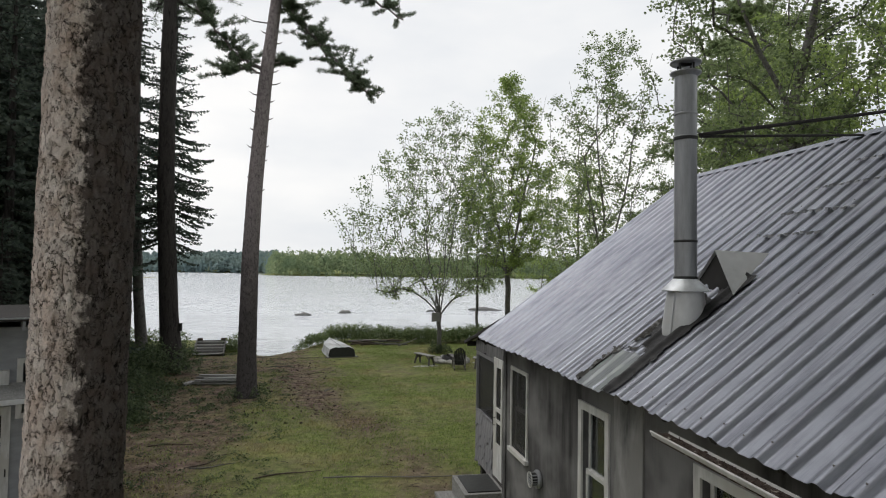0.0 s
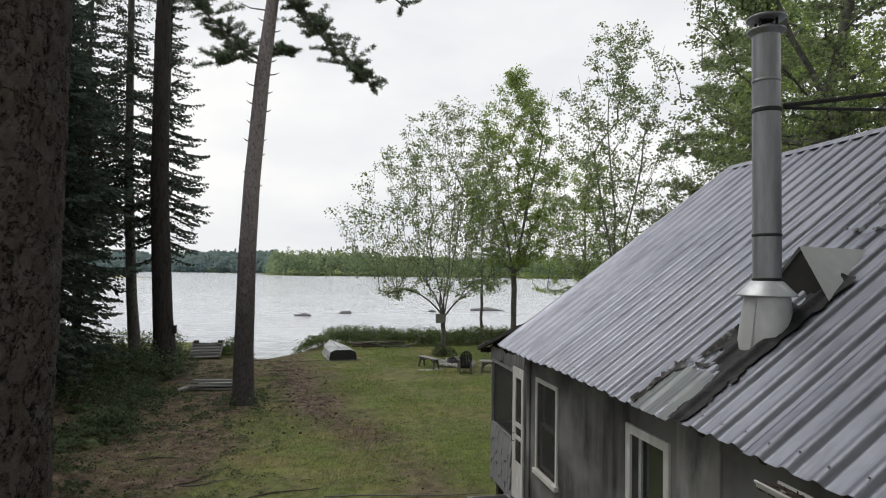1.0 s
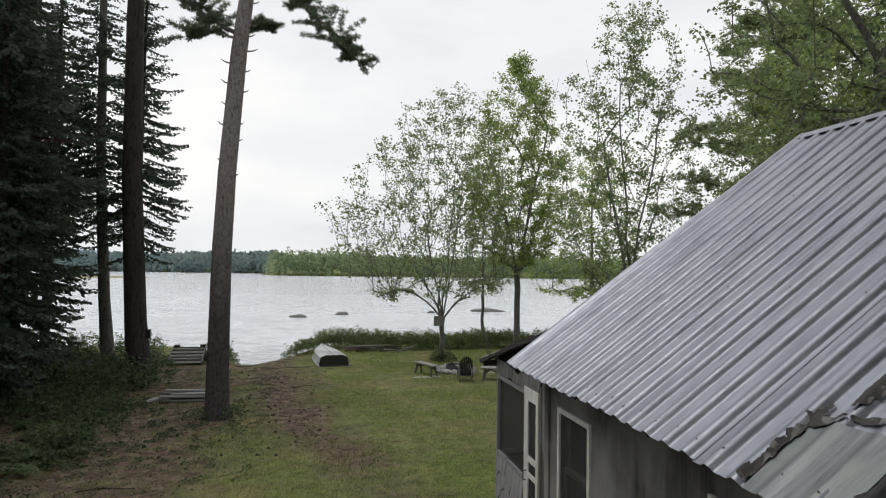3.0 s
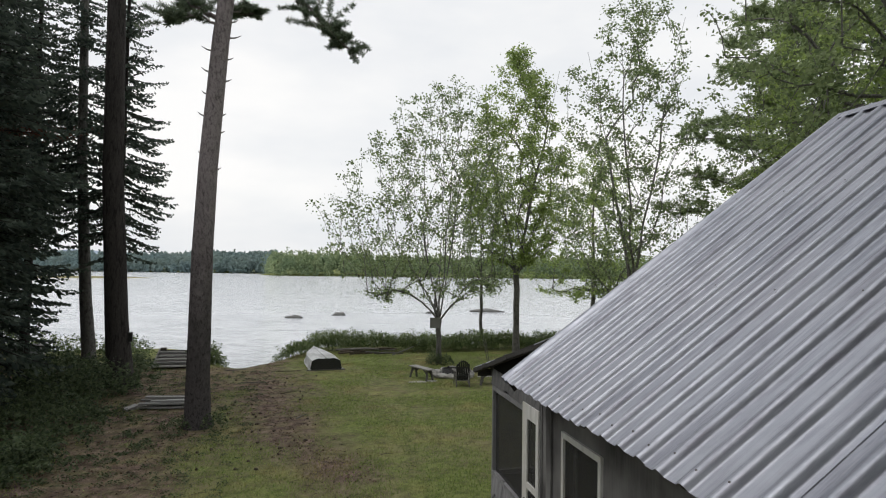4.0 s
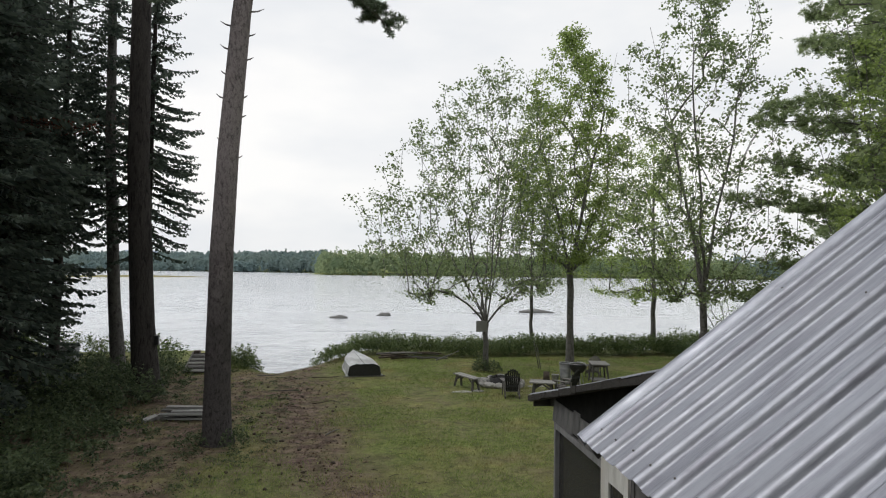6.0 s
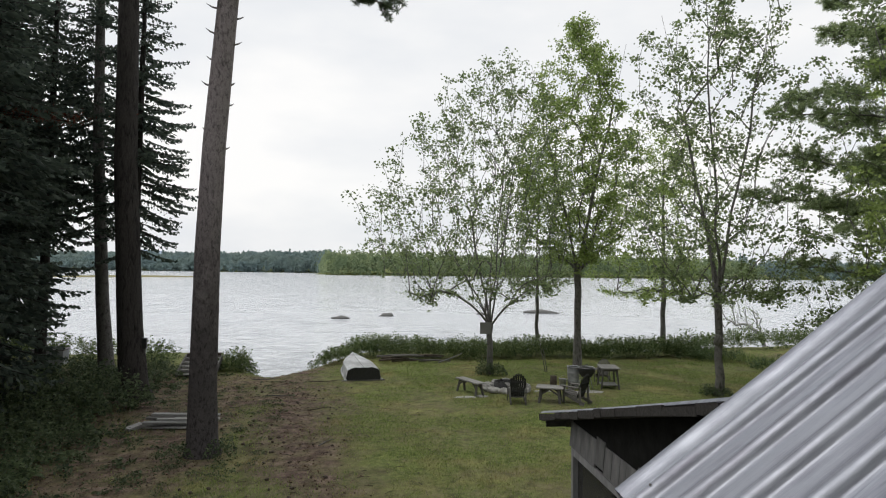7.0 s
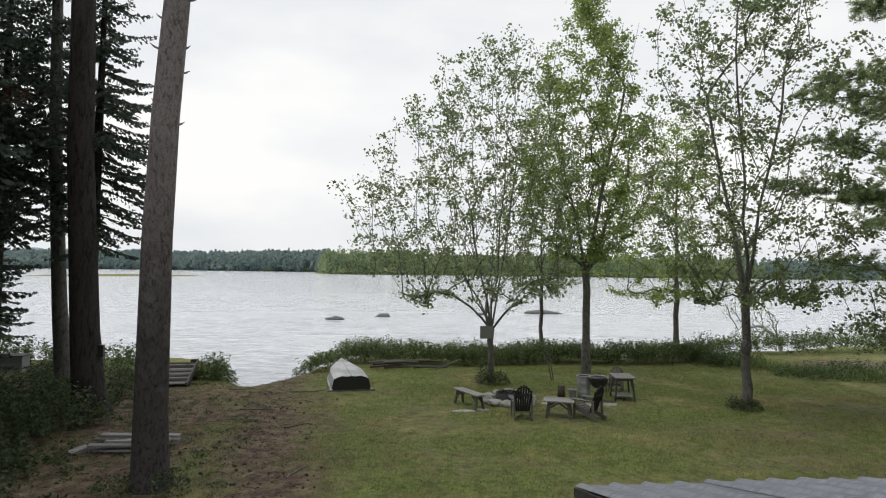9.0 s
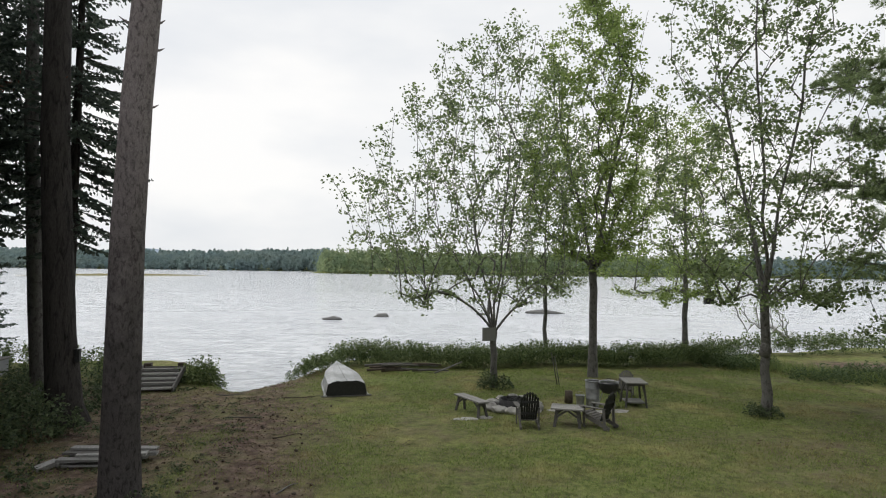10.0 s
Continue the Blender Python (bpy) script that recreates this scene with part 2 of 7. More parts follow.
    # past a ragged line in X a strong darkening is put into the colour
    darker_side = ranged(math_node("ADD", math_node("MULTIPLY", noise_tex(7.0, 9.0, 0.72).outputs["Fac"], 0.42), sep.outputs["X"]), 0.162, 0.200)
    col = mixed(darker_side, col, mixed(one.outputs[0], col, (0.22, 0.215, 0.22), "MULTIPLY"))
    l.new(col, b.inputs["Base Color"])
    b.inputs["Roughness"].default_value, b.inputs["Specular IOR Level"].default_value = 0.9, 0.15
    bp = n.new("ShaderNodeBump")
    bp.inputs["Strength"].default_value, bp.inputs["Distance"].default_value = 1.0, 0.016
    l.new(math_node("ADD", depth, math_node("MULTIPLY", fine.outputs["Fac"], 0.5)), bp.inputs["Height"])
    l.new(bp.outputs[0], b.inputs["Normal"])
    return m


M_METAL = material("weathered_roof_metal", (0.200, 0.214, 0.252), (0.385, 0.405, 0.460), 3.0, 0.29, 0.94, 0.05, (0.4, 7, 0.4), 30.0, (0.325, 0.34, 0.385), 0.9, per_object=0.05)
oil_canning(M_METAL)
M_METAL2 = material("galvanised_pipe", (0.24, 0.25, 0.262), (0.37, 0.38, 0.395), 4.0, 0.45, 0.6, 0.1, (4, 4, 0.6))
M_BRIGHT = material("bright_aluminium", (0.55, 0.57, 0.60), (0.76, 0.78, 0.81), 8.0, 0.5, 0.55, 0.1)
M_TAR = material("roofing_tar", (0.010, 0.010, 0.011), (0.032, 0.032, 0.034), 14.0, 0.6, 0.0, 0.5, blotch=(0.042, 0.041, 0.043), blotch_scale=9.0, spec=0.3, blotch_edge=(0.50, 0.66))
M_OLDTAR = material("thin_old_tar", (0.034, 0.033, 0.031), (0.085, 0.082, 0.076), 16.0, 0.75, 0.0, 0.6, blotch=(0.17, 0.172, 0.17), blotch_scale=11.0, spec=0.25, blotch_edge=(0.54, 0.60))
M_SIDING = material("weathered_grey_siding", (0.016, 0.0155, 0.0165), (0.11, 0.107, 0.109), 2.2, 0.85, 0, 0.4, (3, 3, 0.35), 14, (0.18, 0.178, 0.178), 1.1)
M_PLY = material("stained_plywood", (0.07, 0.07, 0.072), (0.34, 0.335, 0.33), 2.0, 0.85, 0, 0.3, (1, 2, 0.6), 14, (0.22, 0.215, 0.21), 2.0)
M_SHINGLE = material("grey_painted_shingle", (0.13, 0.13, 0.14), (0.24, 0.24, 0.25), 9, 0.85, 0, 0.4, (2, 2, 0.5), 30, per_object=0.05)
# darker copy of the shingle grey: shade under the rake put into colour
M_SHINGLE_SHADE = material("shade_dark_shingle", (0.07, 0.07, 0.073), (0.15, 0.15, 0.153), 9, 0.85, 0, 0.4, (2, 2, 0.5), 30, per_object=0.2)
M_RUST = leaf_material("rusty_dead_needles", (0.07, 0.025, 0.018), (0.16, 0.06, 0.04), 0.1, 0.9)
M_WHITE = material("old_white_paint", (0.42, 0.42, 0.41), (0.68, 0.68, 0.67), 5, 0.6, 0, 0.2, (3, 3, 0.6), 22, (0.5, 0.49, 0.46), 2.5)
M_DARKWOOD = material("dark_fascia_wood", (0.012, 0.011, 0.011), (0.05, 0.046, 0.044), 8, 0.8, 0, 0.4, (1, 6, 6))
M_GREYWOOD = material("weathered_grey_wood", (0.08, 0.075, 0.07), (0.19, 0.183, 0.175), 9, 0.85, 0, 0.4, (6, 1, 6), per_object=0.15)
M_GREYPLANK = material("silvered_plank", (0.16, 0.16, 0.155), (0.34, 0.335, 0.325), 9, 0.85, 0, 0.4, (6, 1, 6), per_object=0.25)
M_TABLE = material("grey_table_plank", (0.16, 0.157, 0.15), (0.33, 0.325, 0.315), 9, 0.85, 0, 0.4, (6, 1, 6), per_object=0.2)
M_LEG = material("dark_weathered_leg", (0.05, 0.048, 0.046), (0.14, 0.135, 0.128), 9, 0.85, 0, 0.4, (6, 6, 1))
M_LOG = material("rotting_log_bark", (0.035, 0.028, 0.022), (0.13, 0.105, 0.085), 12, 0.9, 0, 0.5)
M_BLACK = material("dark_resin", (0.012, 0.013, 0.013), (0.03, 0.031, 0.03), 20, 0.5, 0, 0.1)
# near-black: shade inside the rooms and the cricket put into the colour
M_INSIDE = material("interior_shade_black", (0.01, 0.01, 0.01), (0.03, 0.028, 0.026), 2, 0.9, 0, 0)
M_SHEDWALL = material("pale_grey_shed_wall", (0.24, 0.25, 0.27), (0.33, 0.34, 0.36), 3, 0.8, 0, 0.15, (1, 1, 3))
M_CAN = material("galvanised_can", (0.25, 0.26, 0.27), (0.42, 0.43, 0.45), 6, 0.5, 0.5, 0.1)
M_STONE = material("field_stone", (0.20, 0.195, 0.187), (0.46, 0.45, 0.43), 5, 0.9, 0, 0.5, per_object=0.25)
M_LAKEROCK = material("lake_rock", (0.05, 0.05, 0.05), (0.16, 0.16, 0.155), 4, 0.7, 0, 0.5)
M_HULL = material("dull_aluminium_hull", (0.36, 0.375, 0.385), (0.58, 0.59, 0.60), 5, 0.5, 0.35, 0.12, (6, 1, 1), blotch=(0.30, 0.31, 0.31), blotch_scale=1.4)
M_NEEDLE = leaf_material("spruce_needles", (0.042, 0.060, 0.051), (0.115, 0.145, 0.112), 0.42, 0.6)
M_PINE = leaf_material("pine_needles", (0.09, 0.125, 0.085), (0.21, 0.26, 0.17), 0.42, 0.6)
M_WPINE = leaf_material("white_pine_needles", (0.17, 0.23, 0.115), (0.36, 0.43, 0.22), 0.58, 0.6)
M_LEAF = leaf_material("maple_leaves", (0.165, 0.235, 0.068), (0.38, 0.47, 0.165), 0.57)
M_LEAF2 = leaf_material("maple_leaves_dull", (0.125, 0.175, 0.080), (0.305, 0.375, 0.18), 0.50)
M_HEDGE = leaf_material("shrub_leaves", (0.055, 0.09, 0.035), (0.23, 0.29, 0.12), 0.45)
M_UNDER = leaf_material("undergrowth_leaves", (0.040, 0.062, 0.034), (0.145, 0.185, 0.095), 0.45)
M_FERN = leaf_material("fern_fronds", (0.06, 0.10, 0.045), (0.17, 0.225, 0.10), 0.4)
M_TALLGRASS = leaf_material("tall_grass_blades", (0.12, 0.18, 0.05), (0.28, 0.34, 0.13), 0.45)
M_LITTER = leaf_material("dead_leaves", (0.035, 0.022, 0.015), (0.2, 0.14, 0.095), 0.05, 0.9)
# distance haze is put into these two leaf colours, most into the farther
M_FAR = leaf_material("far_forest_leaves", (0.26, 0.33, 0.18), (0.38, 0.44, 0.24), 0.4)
M_FAR2 = leaf_material("haze_tinted_leaves", (0.27, 0.345, 0.325), (0.30, 0.375, 0.345), 0.55)
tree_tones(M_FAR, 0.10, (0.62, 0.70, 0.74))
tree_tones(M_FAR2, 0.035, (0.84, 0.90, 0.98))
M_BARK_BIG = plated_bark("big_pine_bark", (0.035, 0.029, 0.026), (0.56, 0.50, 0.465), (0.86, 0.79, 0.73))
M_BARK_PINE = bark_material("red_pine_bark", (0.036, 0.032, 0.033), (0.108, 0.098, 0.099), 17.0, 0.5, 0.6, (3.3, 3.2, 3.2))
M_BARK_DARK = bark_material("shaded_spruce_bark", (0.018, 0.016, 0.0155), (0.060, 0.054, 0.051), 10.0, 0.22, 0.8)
M_BARK_GREY = bark_material("grey_maple_bark", (0.075, 0.071, 0.066), (0.215, 0.208, 0.198), 14.0, 0.45, 0.6)


def glass_material():
    m = bpy.data.materials.new("window_glass")
    m.use_nodes = True
    n, l = m.node_tree.nodes, m.node_tree.links
    b = n["Principled BSDF"]
    b.inputs["Base Color"].default_value = (0.8, 0.85, 0.85, 1)
    b.inputs["Roughness"].default_value = 0.03
    b.inputs["Transmission Weight"].default_value = 1.0
    b.inputs["IOR"].default_value = 1.45
    return m


def screen_material():
    """Insect screen: a dark mesh that lets most of the view through. Also darkens panes from behind."""
    m = bpy.data.materials.new("insect_screen")
    m.use_nodes = True
    n, l = m.node_tree.nodes, m.node_tree.links
    b = n["Principled BSDF"]
    b.inputs["Base Color"].default_value = (0.035, 0.035, 0.035, 1)
    b.inputs["Roughness"].default_value = 0.7
    tr = n.new("ShaderNodeBsdfTransparent")
    mx = n.new("ShaderNodeMixShader")
    mx.inputs[0].default_value = 0.55
    l.new(tr.outputs[0], mx.inputs[1])
    l.new(b.outputs[0], mx.inputs[2])
    l.new(mx.outputs[0], n["Material Output"].inputs["Surface"])
    return m


M_GLASS, M_SCREEN = glass_material(), screen_material()


def water_material():
    m = bpy.data.materials.new("sky_pale_lake_water")
    m.use_nodes = True
    n, l = m.node_tree.nodes, m.node_tree.links
    b = n["Principled BSDF"]
    # the sky's reflected brightness is put into this pale base colour
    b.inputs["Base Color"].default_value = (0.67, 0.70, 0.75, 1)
    b.inputs["Roughness"].default_value = 0.10
    b.inputs["IOR"].default_value = 1.33
    b.inputs["Specular IOR Level"].default_value = 0.5
    co = n.new("ShaderNodeTexCoord")
    hs = []
    for sx, sy, sc, wgt, lo, hi in ((0.40, 1.0, 2.2, 0.36, 0.52, 0.74), (0.45, 1.0, 5.0, 0.20, 0.50, 0.76), (0.26, 0.60, 0.8, 0.5, 0.54, 0.85)):
        mp = n.new("ShaderNodeMapping")
        mp.inputs["Scale"].default_value = (sx, sy, 1)
        mp.inputs["Rotation"].default_value = (0, 0, radians(8))
        l.new(co.outputs["Object"], mp.inputs["Vector"])
        t = n.new("ShaderNodeTexNoise")
        t.inputs["Scale"].default_value, t.inputs["Detail"].default_value = sc, 4.0
        l.new(mp.outputs[0], t.inputs["Vector"])
        k = n.new("ShaderNodeMapRange")
        k.inputs["From Min"].default_value, k.inputs["From Max"].default_value, k.inputs["To Max"].default_value = lo, hi, wgt
        l.new(t.outputs["Fac"], k.inputs["Value"])
        hs.append(k)
    s1 = n.new("ShaderNodeMath")
    l.new(hs[0].outputs[0], s1.inputs[0])
    l.new(hs[1].outputs[0], s1.inputs[1])
    s2 = n.new("ShaderNodeMath")
    l.new(s1.outputs[0], s2.inputs[0])
    l.new(hs[2].outputs[0], s2.inputs[1])
    bp = n.new("ShaderNodeBump")
    bp.inputs["Strength"].default_value, bp.inputs["Distance"].default_value = 1.0, 0.31
    l.new(s2.outputs[0], bp.inputs["Height"])
    l.new(bp.outputs[0], b.inputs["Normal"])
    return m


M_WATER = water_material()


def ground_material():
    """Lawn, worn earth under the pines, sand at the shore: patches of real ground with ragged edges."""
    m = bpy.data.materials.new("lawn_and_earth")
    m.use_nodes = True
    n, l = m.node_tree.nodes, m.node_tree.links
    b = n["Principled BSDF"]
    co = n.new("ShaderNodeTexCoord")

    def noise_tex(scale, detail=6.0, rough=0.6):
        t = n.new("ShaderNodeTexNoise")
        t.inputs["Scale"].default_value, t.inputs["Detail"].default_value, t.inputs["Roughness"].default_value = scale, detail, rough
        l.new(co.outputs["Object"], t.inputs["Vector"])
        return t.outputs["Fac"]

    def ramp(fac, *stops):
        r = n.new("ShaderNodeValToRGB")
        while len(r.color_ramp.elements) < len(stops):
            r.color_ramp.elements.new(0.5)
        for e, (p, c) in zip(r.color_ramp.elements, stops):
            e.position, e.color = p, (*c, 1)
        l.new(fac, r.inputs["Fac"])
        return r.outputs["Color"]

    def mixed(fac, a, c):
        x = n.new("ShaderNodeMix")
        x.data_type = "RGBA"
        l.new(fac, x.inputs["Factor"])
        l.new(a, x.inputs["A"])
        l.new(c, x.inputs["B"])
        return x.outputs["Result"]

    grass = ramp(noise_tex(1.1, 8), (0.30, (0.115, 0.15, 0.045)), (0.45, (0.225, 0.235, 0.080)), (0.62, (0.36, 0.325, 0.14)))
    grass_fine = ramp(noise_tex(22, 6, 0.7), (0.3, (0.09, 0.125, 0.04)), (0.7, (0.34, 0.34, 0.13)))
    half = n.new("ShaderNodeValue")
    half.outputs[0].default_value = 0.5
    grass = mixed(half.outputs[0], grass, grass_fine)
    wide_patch = ramp(noise_tex(0.45, 7, 0.62), (0.48, (1, 1, 1)), (0.62, (0, 0, 0)))
    deep = ramp(noise_tex(7, 7, 0.7), (0.3, (0.085, 0.12, 0.038)), (0.7, (0.255, 0.285, 0.095)))
    grass = mixed(wide_patch, grass, deep)
    clump = ramp(noise_tex(2.6, 8, 0.75), (0.36, (0.45, 0.48, 0.42)), (0.52, (1, 1, 1)))
    mul = n.new("ShaderNodeMix")
    mul.data_type, mul.blend_type = "RGBA", "MULTIPLY"
    mul.inputs["Factor"].default_value = 1.0
    l.new(grass, mul.inputs["A"])
    l.new(clump, mul.inputs["B"])
    grass = mul.outputs["Result"]
    earth = ramp(noise_tex(3.0, 8, 0.7), (0.32, (0.052, 0.037, 0.031)), (0.5, (0.140, 0.100, 0.082)), (0.70, (0.29, 0.215, 0.18)))
    at = n.new("ShaderNodeAttribute")
    at.attribute_name = "bare"
    e1 = n.new("ShaderNodeMath")
    e1.operation = "MULTIPLY_ADD"
    l.new(noise_tex(1.6, 8, 0.7), e1.inputs[0])
    e1.inputs[1].default_value = 1.4
    l.new(at.outputs["Fac"], e1.inputs[2])
    rg = n.new("ShaderNodeMapRange")
    rg.inputs["From Min"].default_value, rg.inputs["From Max"].default_value = 0.86, 1.60
    l.new(e1.outputs[0], rg.inputs["Value"])
    col = mixed(rg.outputs[0], grass, earth)
    l.new(col, b.inputs["Base Color"])
    b.inputs["Roughness"].default_value = 0.95
    b.inputs["Specular IOR Level"].default_value = 0.15
    bp = n.new("ShaderNodeBump")
    bp.inputs["Strength"].default_value, bp.inputs["Distance"].default_value = 0.8, 0.05
    l.new(noise_tex(26, 6, 0.75), bp.inputs["Height"])
    l.new(bp.outputs[0], b.inputs["Normal"])
    return m


M_GROUND = ground_material()


def blade_material(name):
    """Lawn blades: green in some stretches of the lawn, dry and brownish in others."""
    m = leaf_material(name, (0.115, 0.178, 0.046), (0.31, 0.385, 0.11), 0.45)
    n, l = m.node_tree.nodes, m.node_tree.links
    fresh = [k for k in n if k.type == "VALTORGB"][0]
    targets = [k.to_socket for k in fresh.outputs[0].links]
    dry = n.new("ShaderNodeValToRGB")
    dry.color_ramp.elements[0].color, dry.color_ramp.elements[1].color = (0.20, 0.172, 0.08, 1), (0.40, 0.335, 0.16, 1)
    l.new(fresh.inputs[0].links[0].from_socket, dry.inputs[0])
    co = n.new("ShaderNodeTexCoord")
    t = n.new("ShaderNodeTexNoise")
    t.inputs["Scale"].default_value, t.inputs["Detail"].default_value, t.inputs["Roughness"].default_value = 0.45, 7.0, 0.62
    l.new(co.outputs["Object"], t.inputs["Vector"])
    r = n.new("ShaderNodeMapRange")
    r.inputs["From Min"].default_value, r.inputs["From Max"].default_value = 0.49, 0.62
    l.new(t.outputs["Fac"], r.inputs["Value"])
    x = n.new("ShaderNodeMix")
    x.data_type = "RGBA"
    l.new(r.outputs[0], x.inputs["Factor"])
    l.new(fresh.outputs[0], x.inputs["A"])
    l.new(dry.outputs[0], x.inputs["B"])
    for k in targets:
        l.new(x.outputs["Result"], k)
    return m


M_BLADE = blade_material("grass_blades")


# ---- mesh helpers ----
class Geo:
    """Collects vertices and faces of one mesh."""

    def __init__(self):
        self.v, self.f = [], []

    def add(self, verts, faces):
        k = len(self.v)
        self.v += [tuple(p) for p in verts]
        self.f += [tuple(i + k for i in f) for f in faces]
        return self

    def box(self, x0, y0, z0, x1, y1, z1, m=None):
        p = [(x, y, z) for z in (z0, z1) for y in (y0, y1) for x in (x0, x1)]
        if m is not None:
            p = [m @ Vector(q) for q in p]
        return self.add(p, [(0, 2, 3, 1), (4, 5, 7, 6), (0, 1, 5, 4), (2, 6, 7, 3), (0, 4, 6, 2), (1, 3, 7, 5)])

    def beam(self, a, b, w, h, up=(0, 0, 1)):
        """A board of width w and height h from a to b."""
        a, b = Vector(a), Vector(b)
        d = (b - a).normalized()
        s = d.cross(Vector(up)).normalized() * (w / 2)
        u = s.cross(d).normalized() * (h / 2)
        p = [q + i * s + j * u for q in (a, b) for i, j in ((-1, -1), (1, -1), (1, 1), (-1, 1))]
        return self.add(p, [(0, 3, 2, 1), (4, 5, 6, 7), (0, 1, 5, 4), (1, 2, 6, 5), (2, 3, 7, 6), (3, 0, 4, 7)])

    def tube(self, path, radii, n=8, caps=True):
        """A round tube along a path, with a radius at each point."""
        path = [Vector(p) for p in path]
        rings = []
        ref = Vector((0.31, 0.95, 0.07))
        for i, p in enumerate(path):
            d = (path[min(i + 1, len(path) - 1)] - path[max(i - 1, 0)]).normalized()
            s = d.cross(ref)
            if s.length < 1e-3:
                s = d.cross(Vector((1, 0, 0)))
            s.normalize()
            u = d.cross(s)
            rings.append([p + float(radii[i]) * (math.cos(2 * math.pi * k / n) * s + math.sin(2 * math.pi * k / n) * u) for k in range(n)])
        faces = []
        for i in range(len(path) - 1):
            for k in range(n):
                k2 = (k + 1) % n
                faces.append((i * n + k, i * n + k2, (i + 1) * n + k2, (i + 1) * n + k))
        if caps:
            faces += [tuple(range(n - 1, -1, -1)), tuple((len(path) - 1) * n + k for k in range(n))]
        return self.add([q for r in rings for q in r], faces)

    def lathe(self, profile, n=20, at=(0, 0, 0)):
        """Turns a profile of (radius, height) round the upright axis."""
        verts = [(at[0] + r * math.cos(2 * math.pi * k / n), at[1] + r * math.sin(2 * math.pi * k / n), at[2] + z) for r, z in profile for k in range(n)]
        faces = [(i * n + k, i * n + (k + 1) % n, (i + 1) * n + (k + 1) % n, (i + 1) * n + k) for i in range(len(profile) - 1) for k in range(n)]
        return self.add(verts, faces)

    def lump(self, at, size, seed, rough=0.25, flat=0.0):
        """An uneven rounded stone."""
        bm = bmesh.new()
        bmesh.ops.create_icosphere(bm, subdivisions=2, radius=1)
        for p in bm.verts:
            k = 1 + rough * noise.noise(p.co * 1.4 + Vector((seed * 3.1, seed * 1.7, 0)))
            q = p.co * k
            p.co = Vector((q.x * size[0], q.y * size[1], max(q.z, flat - 1 if flat else -9) * size[2]))
        bm.verts.index_update()
        self.add([Vector(at) + p.co for p in bm.verts], [[q.index for q in f.verts] for f in bm.faces])
        bm.free()
        return self

    def mesh(self, name, mat, smooth=False, bevel=0.0):
        me = bpy.data.meshes.new(name)
        me.from_pydata(self.v, [], self.f)
        if bevel:
            bm = bmesh.new()
            bm.from_mesh(me)
            bmesh.ops.recalc_face_normals(bm, faces=bm.faces)
            bmesh.ops.bevel(bm, geom=list(bm.edges), offset=bevel, segments=1, affect="EDGES", clamp_overlap=True)
            bm.to_mesh(me)
            bm.free()
        me.materials.append(mat)
        if smooth:
            me.polygons.foreach_set("use_smooth", [True] * len(me.polygons))
        me.update()
        return me


def thing(name, at, turn=0.0, label="", category="", group="", kind=""):
    """An Empty at a thing's base, which parents its parts."""
    ob = new(name)
    ob.empty_display_size = 0.2
    ob.matrix_basis = pose(*at, 0, 0, turn)
    return tagged(ob, label, category, group, kind)


def part(name, geo, mat, parent, label="", smooth=False, bevel=0.0, world_space=False, kind=""):
    """One mesh object under a thing or a part. world_space: the mesh is given in the world's metres."""
    ob = new(name, geo.mesh(name, mat, smooth, bevel) if isinstance(geo, Geo) else geo)
    ob.parent = parent
    if world_space:
        top = parent
        m = top.matrix_basis.copy()
        while top.parent:
            m = top.parent.matrix_basis @ top.matrix_parent_inverse @ m
            top = top.parent
        ob.matrix_parent_inverse = m.inverted()
    return tagged(ob, label, kind=kind)


def solo(name, geo, mat, label, category, smooth=False, kind="", group="", at=None, bevel=0.0):
    ob = new(name, geo.mesh(name, mat, smooth, bevel) if isinstance(geo, Geo) else geo)
    if at is not None:
        ob.matrix_basis = at
    return tagged(ob, label, category, group, kind)




def quads_mesh(name, centres, along, across, mat):
    """Many small leaves: a bent diamond at each centre, from its along and across half-vectors (n x 3 arrays)."""
    n = len(centres)
    nrm = np.cross(along, across)
    nrm /= np.linalg.norm(nrm, axis=1, keepdims=True) + 1e-9
    drop = nrm * (np.linalg.norm(across, axis=1, keepdims=True) * 0.35)
    v = np.stack([centres - along, centres + across + drop, centres + along, centres - across + drop], 1).reshape(-1, 3)
    idx = np.arange(n)[:, None] * 4
    tri = np.concatenate([idx + [0, 1, 2], idx + [0, 2, 3]], 1).reshape(-1, 3)
    me = bpy.data.meshes.new(name)
    me.vertices.add(len(v))
    me.vertices.foreach_set("co", v.astype(np.float32).ravel())
    me.loops.add(tri.size)
    me.loops.foreach_set("vertex_index", tri.astype(np.int32).ravel())
    me.polygons.add(len(tri))
    me.polygons.foreach_set("loop_start", np.arange(0, tri.size, 3, dtype=np.int32))
    me.materials.append(mat)
    me.update(calc_edges=True)
    return me


def unit(n, gen):
    v = gen.normal(size=(n, 3))
    return v / np.linalg.norm(v, axis=1, keepdims=True)


# ---- ground, lake, far shores ----
LAKE = -0.7


def shore(x):
    """y of the water's edge on the near side."""
    if x < -30:
        return 44.0
    s = 39.2 + 0.3 * math.sin(x * 0.7) + 0.9 * math.sin(x * 0.09 + 0.8)
    s -= 5.0 * math.exp(-((x + 2.6) / 2.4) ** 2)          # the small landing between the shrubs
    s += 6.0 * max(0.0, min(1.0, (x - 18) / 14))
    return s


def far_shore(x):
    """y of the far side: a nearer point of land towards +x, farther forest towards -x."""
    k = 1 / (1 + math.exp(-(x + 45) / 4))
    return 655 * (1 - k) + (470 + 0.10 * max(0, x)) * k + 6 * math.sin(x * 0.02)


